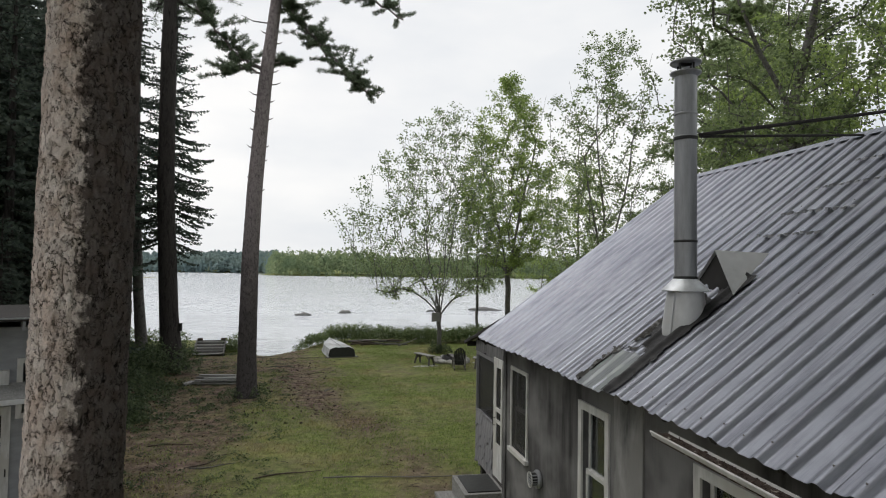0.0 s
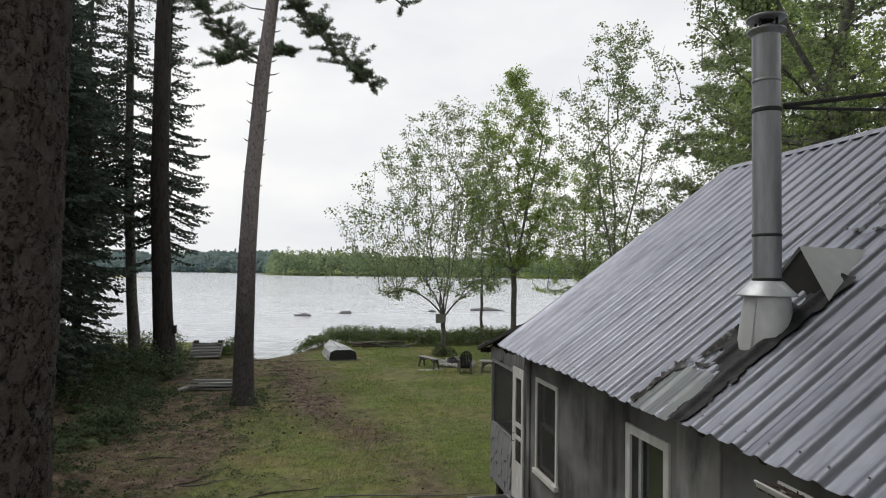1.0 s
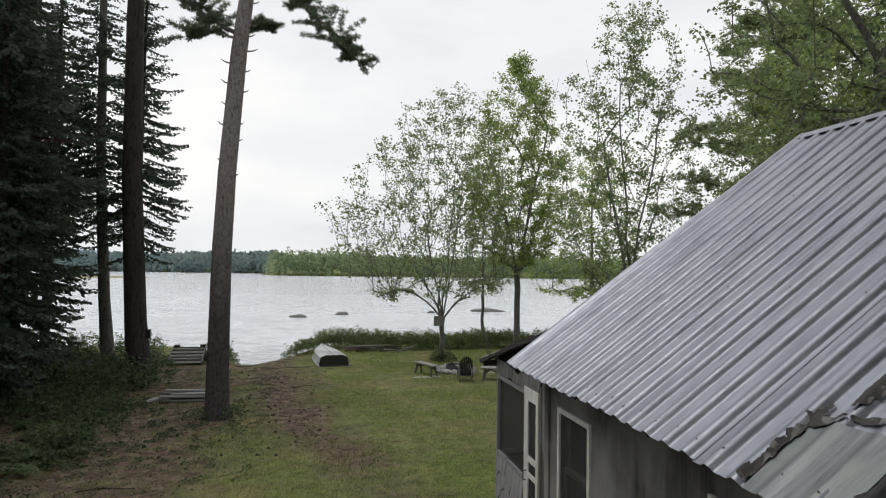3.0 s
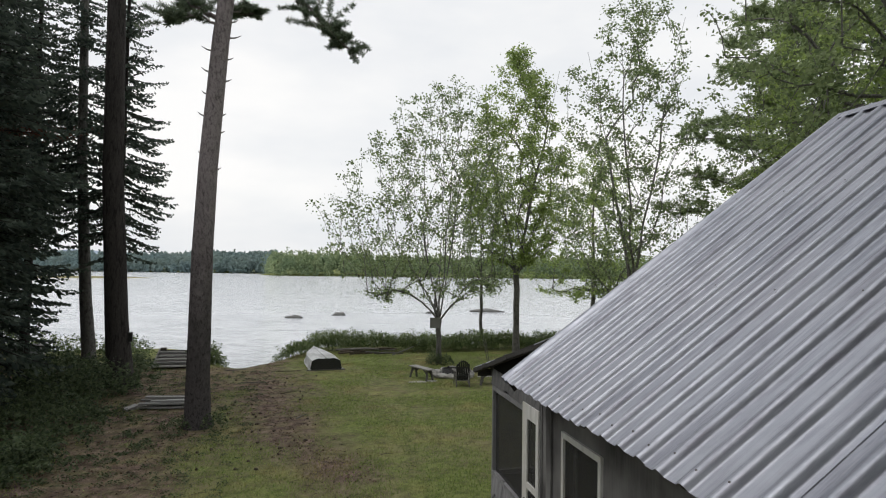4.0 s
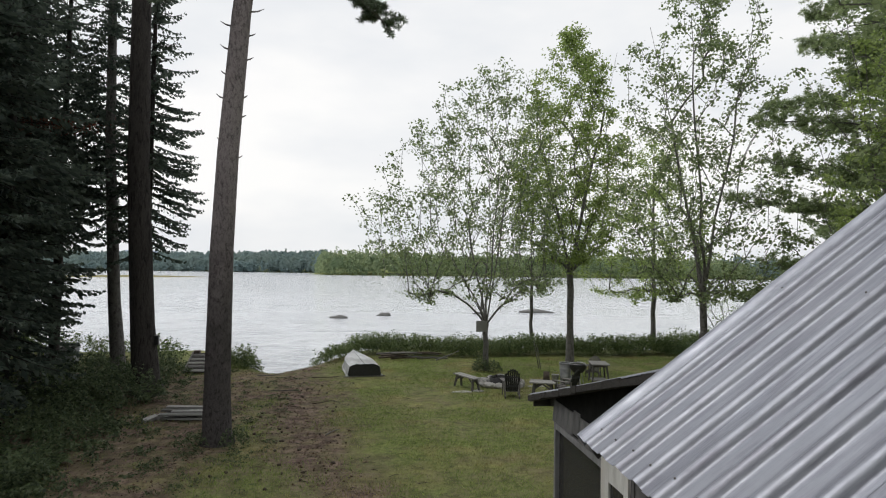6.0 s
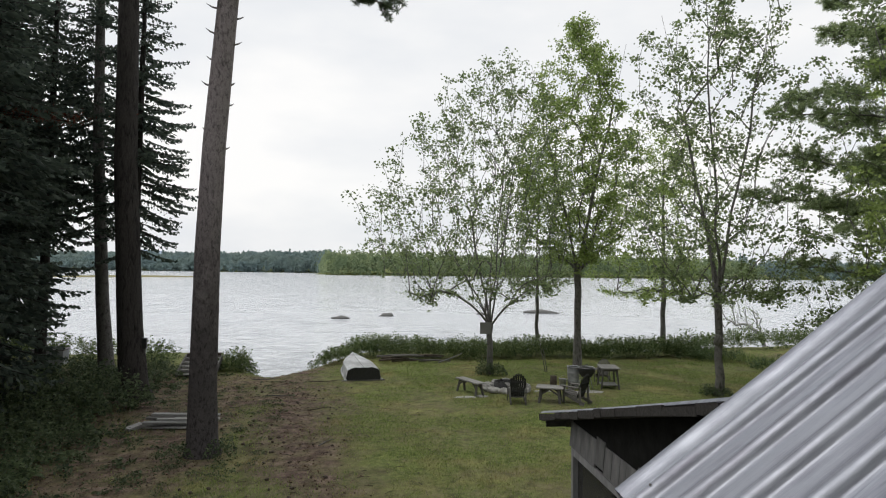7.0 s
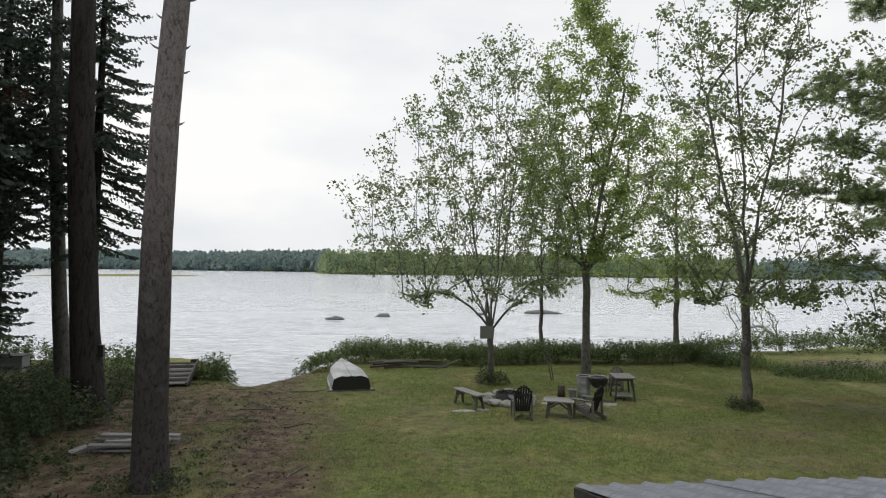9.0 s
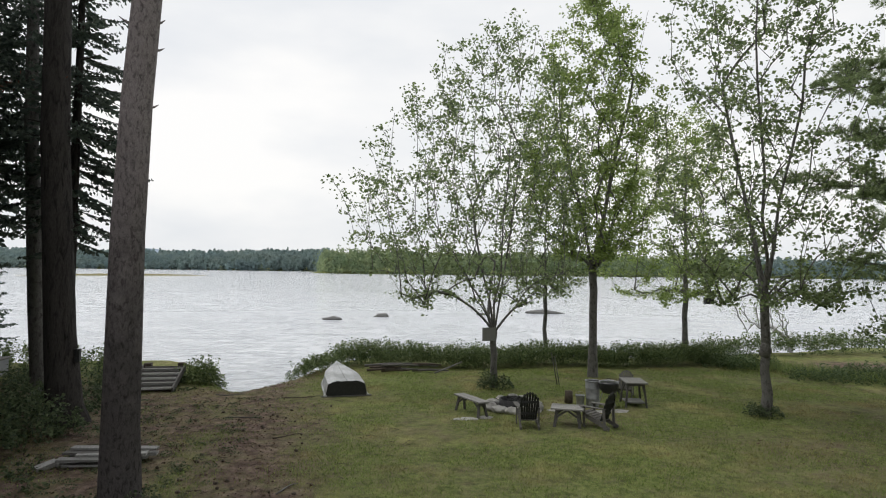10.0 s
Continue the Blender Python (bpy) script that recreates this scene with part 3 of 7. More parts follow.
def smooth01(a, b, v):
    k = max(0.0, min(1.0, (v - a) / (b - a)))
    return k * k * (3 - 2 * k)


def ground_z(x, y):
    z = 0.05 * noise.noise(Vector((x * 0.35, y * 0.35, 0))) + 0.02 * noise.noise(Vector((x * 1.3, y * 1.3, 4)))
    z += 0.25 * smooth01(-5, -10, x) * smooth01(40, 30, y)
    s, f = shore(x), far_shore(x)
    land = math.exp(-((x + 2.6) / 2.6) ** 2)
    down = smooth01(s - 1.4 - 2.2 * land, s + 1.0, y)
    up = smooth01(f - 8, f + 12, y)
    z = z * (1 - down) + (-1.7) * down
    z = z * (1 - up) + up * (0.6 + 0.012 * max(0, y - f))
    return z


def bareness(x, y):
    """How worn the turf is: the path down to the landing, the litter under the trees, the shore."""
    path = float(np.interp(y, (13, 15.2, 20, 25, 30, 34), (2.3, 1.55, 0.0, -0.95, -1.6, -2.0))) + 0.7 * noise.fractal(Vector((x * 0.5, y * 0.5, 9)), 1.0, 2.0, 3)
    k = (0.72 + 0.14 * smooth01(15, 21, y)) * math.exp(-abs((x - path) / (1.5 + 0.7 * smooth01(18, 26, y))) ** 1.6) * smooth01(8, 12, y)
    k = max(k, 0.76 * smooth01(-0.3, -2.9, x + 1.1 * noise.fractal(Vector((x * 0.4, y * 0.4, 17)), 1.0, 2.0, 4)) * smooth01(35, 30, y))
    k -= 0.30 * math.exp(-(((x + 0.8) / 1.0) ** 2 + ((y - 16.8) / 1.9) ** 2))
    k = max(k, 0.9 * smooth01(shore(x) - 4.5, shore(x) - 1.0, y) * math.exp(-((x + 2.5) / 3.5) ** 2))
    k = max(k, 0.5 * math.exp(-(((x - 7) / 3) ** 2 + ((y - 27) / 2.2) ** 2)))
    k = max(k, 0.35 * smooth01(7, 11, x) * smooth01(30, 24, y))
    k = max(k, 1.0 * math.exp(-(((x - 23.5) / 3.6) ** 2 + ((y - 35.9) / 1.5) ** 2)))
    if y > 200:
        return 0.1
    k = max(k, 0.30) + 0.20 * noise.fractal(Vector((x * 0.22, y * 0.30, 31)), 1.0, 2.0, 4) * smooth01(-4, -1, x)
    return min(1.0, max(k, 0.12))


def spaced(stops):
    out = []
    for a, b, step in stops:
        out += list(np.arange(a, b, step))
    return out + [stops[-1][1]]


gx = spaced([(-1500, -200, 100), (-200, -40, 16), (-40, -16, 2), (-16, 26, 0.4), (26, 60, 2), (60, 240, 18), (240, 1500, 90)])
gy = spaced([(-300, -40, 40), (-40, -6, 4), (-6, 42, 0.4), (42, 60, 3), (60, 440, 38), (440, 700, 6), (700, 1500, 80)])
gv = [(x, y, ground_z(x, y)) for y in gy for x in gx]
gw = len(gx)
gf = [(j * gw + i, j * gw + i + 1, (j + 1) * gw + i + 1, (j + 1) * gw + i) for j in range(len(gy) - 1) for i in range(gw - 1)]
ground_me = Geo().add(gv, gf).mesh("ground", M_GROUND, True)
bare = ground_me.attributes.new("bare", "FLOAT", "POINT")
bare.data.foreach_set("value", [bareness(x, y) for y in gy for x in gx])
ground = tagged(new("ground", ground_me), "worn lawn of grass and bare earth running to the lake", "ground", kind="structure")

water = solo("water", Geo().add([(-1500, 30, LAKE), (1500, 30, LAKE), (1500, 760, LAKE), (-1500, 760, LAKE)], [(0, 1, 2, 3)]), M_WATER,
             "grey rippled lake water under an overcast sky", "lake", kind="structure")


def far_forest(name, x0, x1, count, depth, tall, mat, label, seed, rise=0.0, mixed=0.05, clump=1.0):
    """Woods on a rising far shore: for each tree a rough crown of leaf clumps; mixed: the share of pointed conifers."""
    g = np.random.default_rng(seed)
    cs, al, ac = [], [], []
    for _ in range(count):
        x = g.uniform(x0, x1)
        back = abs(g.normal()) * depth
        y = far_shore(x) - 3.5 + back
        h = tall * g.uniform(0.70, 1.08) * (1 + 0.08 * math.sin(x * 0.031 + 2.2) + 0.06 * math.sin(x * 0.09)) * (0.72 + 0.30 * smooth01(-220, -90, x) if x < -50 else 1)
        z = ground_z(x, y) + min(rise * back, 0.75 * tall)
        conifer = g.random() < mixed
        h *= 1.2 if conifer else 1.0
        k = 60
        u = g.random(k) ** (0.8 if conifer else 0.6)
        r = (1.9 * (1.05 - u) if conifer else g.uniform(2.6, 4.8) * np.sin(np.pi * np.clip(0.12 + 0.85 * u, 0, 1))) + 0.2
        a = g.uniform(0, 2 * np.pi, k)
        rr = r * np.sqrt(g.random(k))
        cs.append(np.stack([x + rr * np.cos(a), y + rr * np.sin(a), z + h * u], 1))
        d = unit(k, g)
        s = np.cross(d, unit(k, g))
        size = clump * g.uniform(0.4, 0.95, (k, 1))
        al.append(d * size)
        ac.append(s * size)
    me = quads_mesh(name, np.concatenate(cs), np.concatenate(al), np.concatenate(ac), mat)
    return tagged(new(name, me), label, "forest", kind="stuff")


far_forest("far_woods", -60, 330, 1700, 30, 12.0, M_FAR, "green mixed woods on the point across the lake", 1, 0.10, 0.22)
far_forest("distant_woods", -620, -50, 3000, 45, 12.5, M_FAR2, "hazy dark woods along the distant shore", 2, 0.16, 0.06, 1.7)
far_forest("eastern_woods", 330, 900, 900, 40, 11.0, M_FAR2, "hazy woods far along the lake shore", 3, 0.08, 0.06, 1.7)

bar = Geo()
bv, bw = [], 24
for j in range(5):
    for i in range(bw):
        x = -135 + i * 2.6 + j * 0.5
        y = 255 + j * 2.2 + i * 2.2
        edge = math.sin(math.pi * i / (bw - 1)) * math.sin(math.pi * j / 4)
        bv.append((x, y, LAKE - 0.3 + 1.15 * edge ** 0.5 + 0.05 * math.sin(i * 2.3)))
bar.add(bv, [(j * bw + i, j * bw + i + 1, (j + 1) * bw + i + 1, (j + 1) * bw + i) for j in range(4) for i in range(bw - 1)])
M_BAR = material("reedy_sandbar_grass", (0.14, 0.13, 0.06), (0.27, 0.25, 0.13), 1.5, 0.95)
solo("sandbar", bar, M_BAR, "low grassy sandbar lying out in the lake", "sandbar", True, kind="structure")

hill = Geo()
hv = []
for i in range(61):
    x = -1500 + i * 24
    k = i / 60
    top = 36 + 28 * math.exp(-((k - 0.15) / 0.07) ** 2) + 33 * math.exp(-((k - 0.43) / 0.085) ** 2) + 2 * math.sin(i * 0.9)
    hv += [(x, 2480, -5), (x, 2500, top), (x, 2900, -5)]
hill.add(hv, [(3 * i + j, 3 * i + 3 + j, 3 * i + 4 + j, 3 * i + 1 + j) for i in range(60) for j in range(2)])
# the ridge's blue is distance haze put into its colour
M_HILL = material("hazed_far_hill", (0.30, 0.37, 0.46), (0.34, 0.41, 0.50), 0.01, 1.0, 0, 0)
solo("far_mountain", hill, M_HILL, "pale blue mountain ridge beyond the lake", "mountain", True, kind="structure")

# ---- the cabin ----
EAVE_X, EAVE_Z, RIDGE_X, RIDGE_Z = 2.50, 3.13, 6.27, 5.90
WALL_X, Y_BACK, Y_FRONT, ROOF_Y = 2.88, -3.2, 9.50, 9.70
SLOPE = (RIDGE_Z - EAVE_Z) / (RIDGE_X - EAVE_X)
ANGLE = math.degrees(math.atan(SLOPE))
EAST_X = 2 * RIDGE_X - WALL_X

cabin = thing("cabin", (RIDGE_X, 4.0, 0), 0, "weathered grey lakeside cabin with a ribbed metal roof", "cabin")


def roof_z(x):
    return EAVE_Z + (x - EAVE_X) * SLOPE


def wall_with_holes(x0, x1, y0, y1, z0, z1, holes):
    """A wall along y between x0 and x1, with openings (y0, y1, z0, z1) cut through."""
    g = Geo()
    ys = sorted({y0, y1, *[h[0] for h in holes], *[h[1] for h in holes]})
    zs = sorted({z0, z1, *[h[2] for h in holes], *[h[3] for h in holes]})
    ny, nz = len(ys), len(zs)

    def solid(i, j):
        if not (0 <= i < ny - 1 and 0 <= j < nz - 1):
            return False
        return not any(h[0] < (ys[i] + ys[i + 1]) / 2 < h[1] and h[2] < (zs[j] + zs[j + 1]) / 2 < h[3] for h in holes)

    def at(side, i, j):
        return side * ny * nz + j * ny + i

    faces = []
    for i in range(ny - 1):
        for j in range(nz - 1):
            if solid(i, j):
                a, b, c, d = (i, j), (i + 1, j), (i + 1, j + 1), (i, j + 1)
                faces += [tuple(at(0, *q) for q in (a, d, c, b)), tuple(at(1, *q) for q in (a, b, c, d))]
                for (p, q), (u, w) in (((a, b), (i, j - 1)), ((b, c), (i + 1, j)), ((c, d), (i, j + 1)), ((d, a), (i - 1, j))):
                    if not solid(u, w):
                        faces.append((at(0, *p), at(0, *q), at(1, *q), at(1, *p)))
    g.add([(x, y, z) for x in (x0, x1) for z in zs for y in ys], faces)
    return g


W1, W2, W3, W4 = (8.40, 9.08, 1.58, 2.73), (5.92, 6.50, 1.35, 2.70), (3.52, 4.30, 1.5, 2.66), (0.4, 1.3, 1.5, 2.66)
part("wall", wall_with_holes(WALL_X, WALL_X + 0.12, Y_BACK, Y_FRONT, 0.35, 3.34, [W1, W2, W3, W4]), M_SIDING, cabin, world_space=True)
part("wall", Geo().box(EAST_X - 0.12, Y_BACK, 0.35, EAST_X, Y_FRONT, 3.34), M_SIDING, cabin, world_space=True)
for gy_ in (Y_BACK, Y_FRONT - 0.12):
    g = Geo()
    a, b = WALL_X + 0.12, EAST_X - 0.12
    prof = [(a, 0.35), (b, 0.35), (b, roof_z(a) - 0.06), (RIDGE_X, RIDGE_Z - 0.06), (a, roof_z(a) - 0.06)]
    g.add([(x, gy_, z) for x, z in prof] + [(x, gy_ + 0.12, z) for x, z in prof],
          [(0, 1, 2, 3, 4), (9, 8, 7, 6, 5)] + [(i, (i + 5), (i + 1) % 5 + 5, (i + 1) % 5) for i in range(5)])
    part("gable_wall", g, M_SIDING, cabin, world_space=True)
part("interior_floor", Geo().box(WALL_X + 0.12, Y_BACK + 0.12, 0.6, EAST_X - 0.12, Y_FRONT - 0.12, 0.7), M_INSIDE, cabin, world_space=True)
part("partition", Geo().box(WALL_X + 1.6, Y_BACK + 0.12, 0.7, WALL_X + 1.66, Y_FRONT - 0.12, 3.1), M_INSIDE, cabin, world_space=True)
for y in np.arange(Y_BACK + 0.6, Y_FRONT, 2.4):
    part("post", Geo().box(WALL_X + 0.02, y, -0.1, WALL_X + 0.18, y + 0.16, 0.35), M_DARKWOOD, cabin, world_space=True)


def window(hole, name, screened=False):
    """A double-hung window with its casing, two sashes, sill and panes."""
    y0, y1, z0, z1 = hole
    x = WALL_X
    g = Geo()
    t = 0.05 if screened else 0.085
    g.box(x - 0.025, y0 - t, z0 - 0.01, x - 0.001, y0, z1 + t).box(x - 0.025, y1, z0 - 0.01, x - 0.001, y1 + t, z1 + t).box(x - 0.025, y0, z1, x - 0.001, y1, z1 + t)
    fr = part("window", g, M_WHITE, cabin, "white-painted window casing", world_space=True)
    part("sill", Geo().box(x - 0.06, y0 - t - 0.02, z0 - 0.075, x + 0.02, y1 + t + 0.02, z0 - 0.012), M_WHITE, fr, world_space=True, bevel=0.004)
    mid = (z0 + z1) / 2
    for lo, hi, dx in ((z0, mid + 0.02, 0.035), (mid - 0.02, z1, 0.065)):
        s = Geo()
        a, b, w = x + dx, x + dx + 0.028, 0.045
        s.box(a, y0, lo, b, y0 + w, hi).box(a, y1 - w, lo, b, y1, hi).box(a, y0 + w, lo, b, y1 - w, lo + w).box(a, y0 + w, hi - w, b, y1 - w, hi)
        part("sash", s, M_WHITE, fr, world_space=True)
        p = part("pane", Geo().box(a + 0.01, y0 + w, lo + w, a + 0.014, y1 - w, hi - w), M_GLASS, fr, world_space=True)
        p.visible_shadow = False
    # behind unscreened sashes the same mesh is added to darken the panes
    sx = x - 0.006 if screened else x + 0.100
    part("insect_screen", Geo().box(sx, y0, z0, sx + 0.002, y1, z1), M_SCREEN, fr, "grey mesh: insect screen outside, added darkening sheet inside", world_space=True)
    part("curtain", Geo().box(x + 0.3, y0 - 0.1, z0, x + 0.31, y0 + 0.12, z1), M_WHITE, fr, "pale curtain", world_space=True)
    return fr


for hole in (W1, W2, W3, W4):
    window(hole, "window", hole is W1)

# ribbed metal roof: panels of four ribs, lapped side by side
RIB, PANEL = 0.2193, 0.8772


def panel_mesh(name, length, ribs=4, height=0.033, sag=0.0, mat=None):
    """A ribbed sheet: across along -y from 0, down the slope along x from 0 to length."""
    prof = []
    for k in range(ribs):
        o = k * RIB
        prof += [(o, 0), (o + 0.035, 0.001), (o + 0.062, 0)]
        prof += [(o + u, k_ * height) for u, k_ in ((0.078, 0.08), (0.094, 0.30), (0.110, 0.60), (0.124, 0.86), (0.136, 0.98), (0.146, 1.0), (0.154, 0.97), (0.163, 0.86), (0.172, 0.67), (0.180, 0.42), (0.187, 0.18), (0.193, 0.05), (0.199, 0.0))]
    prof.append((ribs * RIB + 0.012, 0))
    steps = 12
    g = Geo()
    n = len(prof)
    g.add([(length * i / steps, -u, h + sag * math.sin(math.pi * i / steps)) for i in range(steps + 1) for u, h in prof],
          [(i * n + j, (i + 1) * n + j, (i + 1) * n + j + 1, i * n + j + 1) for i in range(steps) for j in range(n - 1)])
    k = len(g.v)
    g.add([(x, y, z - 0.003) for x, y, z in g.v], [tuple(reversed(f)) for f in g.f])
    return g.mesh(name, mat or M_METAL, True)


SLOPE_LEN = math.hypot(RIDGE_X - EAVE_X, RIDGE_Z - EAVE_Z)
west_slope = part("roof", Geo().box(0.06, 0, -0.05, SLOPE_LEN, -(ROOF_Y - Y_BACK - 0.06), -0.03, pose(EAVE_X, ROOF_Y - 0.03, EAVE_Z, 0, -ANGLE, 0)), M_DARKWOOD, cabin, "ribbed grey metal roof", world_space=True)
west_me = panel_mesh("panel", SLOPE_LEN + 0.02, sag=-0.012)
for k in range(15):
    p = part("panel", west_me, None, west_slope)
    drop = 0.01 * math.sin(k * 2.1)
    p.matrix_basis = pose(EAVE_X - drop, ROOF_Y - k * PANEL, EAVE_Z - drop * SLOPE + (0.004 if k % 2 else 0), 0, -ANGLE, 0.12 * math.sin(k * 1.3))
east_slope = part("roof", Geo().box(0.06, 0, -0.05, SLOPE_LEN, ROOF_Y - Y_BACK - 0.06, -0.03, pose(2 * RIDGE_X - EAVE_X, Y_BACK + 0.03, EAVE_Z, 0, -ANGLE, 180) @ Matrix.Diagonal((1, -1, 1, 1))), M_DARKWOOD, cabin, world_space=True)
for k in range(15):
    p = part("panel", west_me, None, east_slope)
    p.matrix_basis = pose(2 * RIDGE_X - EAVE_X, ROOF_Y - 14 * PANEL - PANEL + k * PANEL, EAVE_Z + (0.004 if k % 2 else 0), 0, -ANGLE, 180)
g = Geo()
for s in (-1, 1):
    g.beam((RIDGE_X + s * 0.05, Y_BACK, RIDGE_Z - 0.05 * SLOPE + 0.034), (RIDGE_X + s * 0.05, ROOF_Y + 0.01, RIDGE_Z - 0.05 * SLOPE + 0.034), 0.13, 0.004,
           (s * SLOPE, 0, 1))
part("ridge_cap", g, M_METAL, cabin, world_space=True)
# added set-back board; its near-black colour stands for shade in the open eave
g = Geo().beam((EAVE_X + 0.24, Y_BACK, EAVE_Z + 0.02), (EAVE_X + 0.24, ROOF_Y - 0.06, EAVE_Z + 0.02), 0.025, 0.12)
part("fascia", g, M_DARKWOOD, cabin, world_space=True)
for s in (-1, 1):
    g = Geo().beam((RIDGE_X + s * (RIDGE_X - EAVE_X - 0.06), ROOF_Y - 0.05, EAVE_Z - 0.06), (RIDGE_X, ROOF_Y - 0.05, RIDGE_Z - 0.105), 0.024, 0.10)
    part("rake_board", g, M_DARKWOOD, cabin, world_space=True)
# folded metal trim along both verges of the lake gable
trim = ((0.006, -0.05), (0.006, 0.034), (0.0, 0.041), (-0.018, 0.042), (-0.055, 0.037), (-0.082, 0.012), (-0.095, 0.002))
for s in (-1, 1):
    g = Geo()
    for i in range(13):
        d = SLOPE_LEN * i / 12
        x, z = RIDGE_X + s * (SLOPE_LEN - d) * math.cos(math.radians(ANGLE)), EAVE_Z + d * math.sin(math.radians(ANGLE))
        g.v += [(x + s * h * math.sin(math.radians(ANGLE)), ROOF_Y + u, z + h * math.cos(math.radians(ANGLE)) + 0.002 * math.sin(i * 1.9)) for u, h in trim]
    g.f = [(i * 7 + j, i * 7 + j + 1, i * 7 + j + 8, i * 7 + j + 7) for i in range(12) for j in range(6)]
    part("verge_trim", g, M_METAL, cabin, smooth=True, world_space=True)
for k in range(20):
    y = ROOF_Y - 0.35 - 0.62 * k
    part("rafter_tail", Geo().beam((EAVE_X + 0.08, y, EAVE_Z - 0.02), (WALL_X + 0.05, y, roof_z(WALL_X + 0.05) - 0.10), 0.045, 0.10), M_DARKWOOD, cabin, world_space=True)


# ---- trees ----
def wobbly(a, b, n, amount, gen):
    """A slightly crooked line from a to b."""
    a, b = np.array(a, float), np.array(b, float)
    t = np.linspace(0, 1, n)[:, None]
    p = a + (b - a) * t
    w = gen.normal(size=(n, 3)) * amount
    w[0] = w[-1] = 0
    w[1:-1] = (w[:-2] + w[1:-1] + w[2:]) / 2
    return p + w


def grow(seed, height, fork, crown, targets, lean=(0, 0), up=0.6, trunk_r=0.14, stems=1, bias=1.0):
    """A branching skeleton: points in the crown are reached one by one from the nearest good node.
    crown: list of (z, radius, dx, dy). Returns nodes, parents and radii."""
    g = np.random.default_rng(seed)
    nodes, par = [np.zeros(3)], [-1]
    lean = np.array([lean[0], lean[1], 0.0])
    for k in range(1, 6):
        z = fork * k / 5
        nodes.append(np.array([0, 0, z]) + lean * (z / height) + g.normal(size=3) * 0.02)
        par.append(k - 1)
    root = 5
    for s in range(stems):
        a = 2 * math.pi * (s + g.uniform(-0.2, 0.2)) / max(stems, 1)
        spread = (0.0 if stems == 1 else 0.14) * height
        last = root
        for k in range(1, 9):
            t = k / 8
            z = fork + (height * (0.93 - 0.06 * s) - fork) * t
            nodes.append(np.array([spread * math.cos(a) * t ** 1.1, spread * math.sin(a) * t ** 1.1, z]) + lean * (z / height) + g.normal(size=3) * 0.05)
            par.append(last)
            last = len(nodes) - 1
    zs = np.array([c[0] for c in crown])
    pts = []
    while len(pts) < targets:
        z = g.uniform(zs[0], zs[-1])
        r = np.interp(z, zs, [c[1] for c in crown])
        dx, dy = np.interp(z, zs, [c[2] for c in crown]), np.interp(z, zs, [c[3] for c in crown])
        if g.random() > (r / max(c[1] for c in crown)) ** 1.2 + 0.1:
            continue
        rad, a = r * g.random() ** 0.5 ** bias, g.uniform(0, 2 * math.pi)
        pts.append(np.array([dx + rad * math.cos(a), dy + rad * math.sin(a), z]) + lean * (z / height))
    pts.sort(key=lambda p: math.hypot(p[0], p[1]) + 0.15 * p[2])
    tips = []
    for p in pts:
        arr = np.array(nodes)
        d = arr - p
        dist = np.sqrt((d ** 2).sum(1))
        hor = np.hypot(d[:, 0], d[:, 1])
        rise = p[2] - arr[:, 2]
        cost = dist + 2.2 * np.maximum(0, up * hor - rise) + 6.0 * (arr[:, 2] < fork * 0.9)
        j = int(cost.argmin())
        a = arr[j]
        n = max(2, int(dist[j] / 0.6) + 1)
        q = wobbly(a, p, n + 1, 0.05 * dist[j] / n, g)
        last = j
        for k in range(1, n + 1):
            t = k / n
            sag = 0.10 * dist[j] * math.sin(math.pi * t)
            nodes.append(q[k] + np.array([0, 0, sag if p[2] > fork else -sag]))
            par.append(last)
            last = len(nodes) - 1
        tips.append(last)
    n = len(nodes)
    load = np.zeros(n)
    for t in tips:
        load[t] += 1
    for i in range(n - 1, 0, -1):
        load[par[i]] += max(load[i], 0.5)
    rad = trunk_r * (load / load[0]) ** 0.53
    rad = np.maximum(rad, 0.009)
    for i in range(6):
        rad[i] = max(rad[i], trunk_r * (1.45 - 0.45 * min(1, i / 2)) * (1 - 0.12 * i / 5))
    return np.array(nodes), par, rad, tips


def wood_mesh(name, nodes, par, rad, mat):
    """Tapered limbs: one tube for each unbroken run of nodes."""
    kids = {}
    for i, p in enumerate(par):
        kids.setdefault(p, []).append(i)
    g = Geo()
    stack = [(None, 0)]
    while stack:
        start, i = stack.pop()
        path, rr = ([nodes[start]], [min(rad[start], rad[i] * 1.3)]) if start is not None else ([], [])
        while True:
            path.append(nodes[i])
            rr.append(rad[i])
            ch = sorted(kids.get(i, []), key=lambda c: -rad[c])
            for c in ch[1:]:
                stack.append((i, c))
            if not ch:
                break
            i = ch[0]
        if len(path) > 1:
            g.tube(path, rr, 8 if max(rr) > 0.06 else (5 if max(rr) > 0.02 else 3), caps=False)
    return g.mesh(name, mat, True)


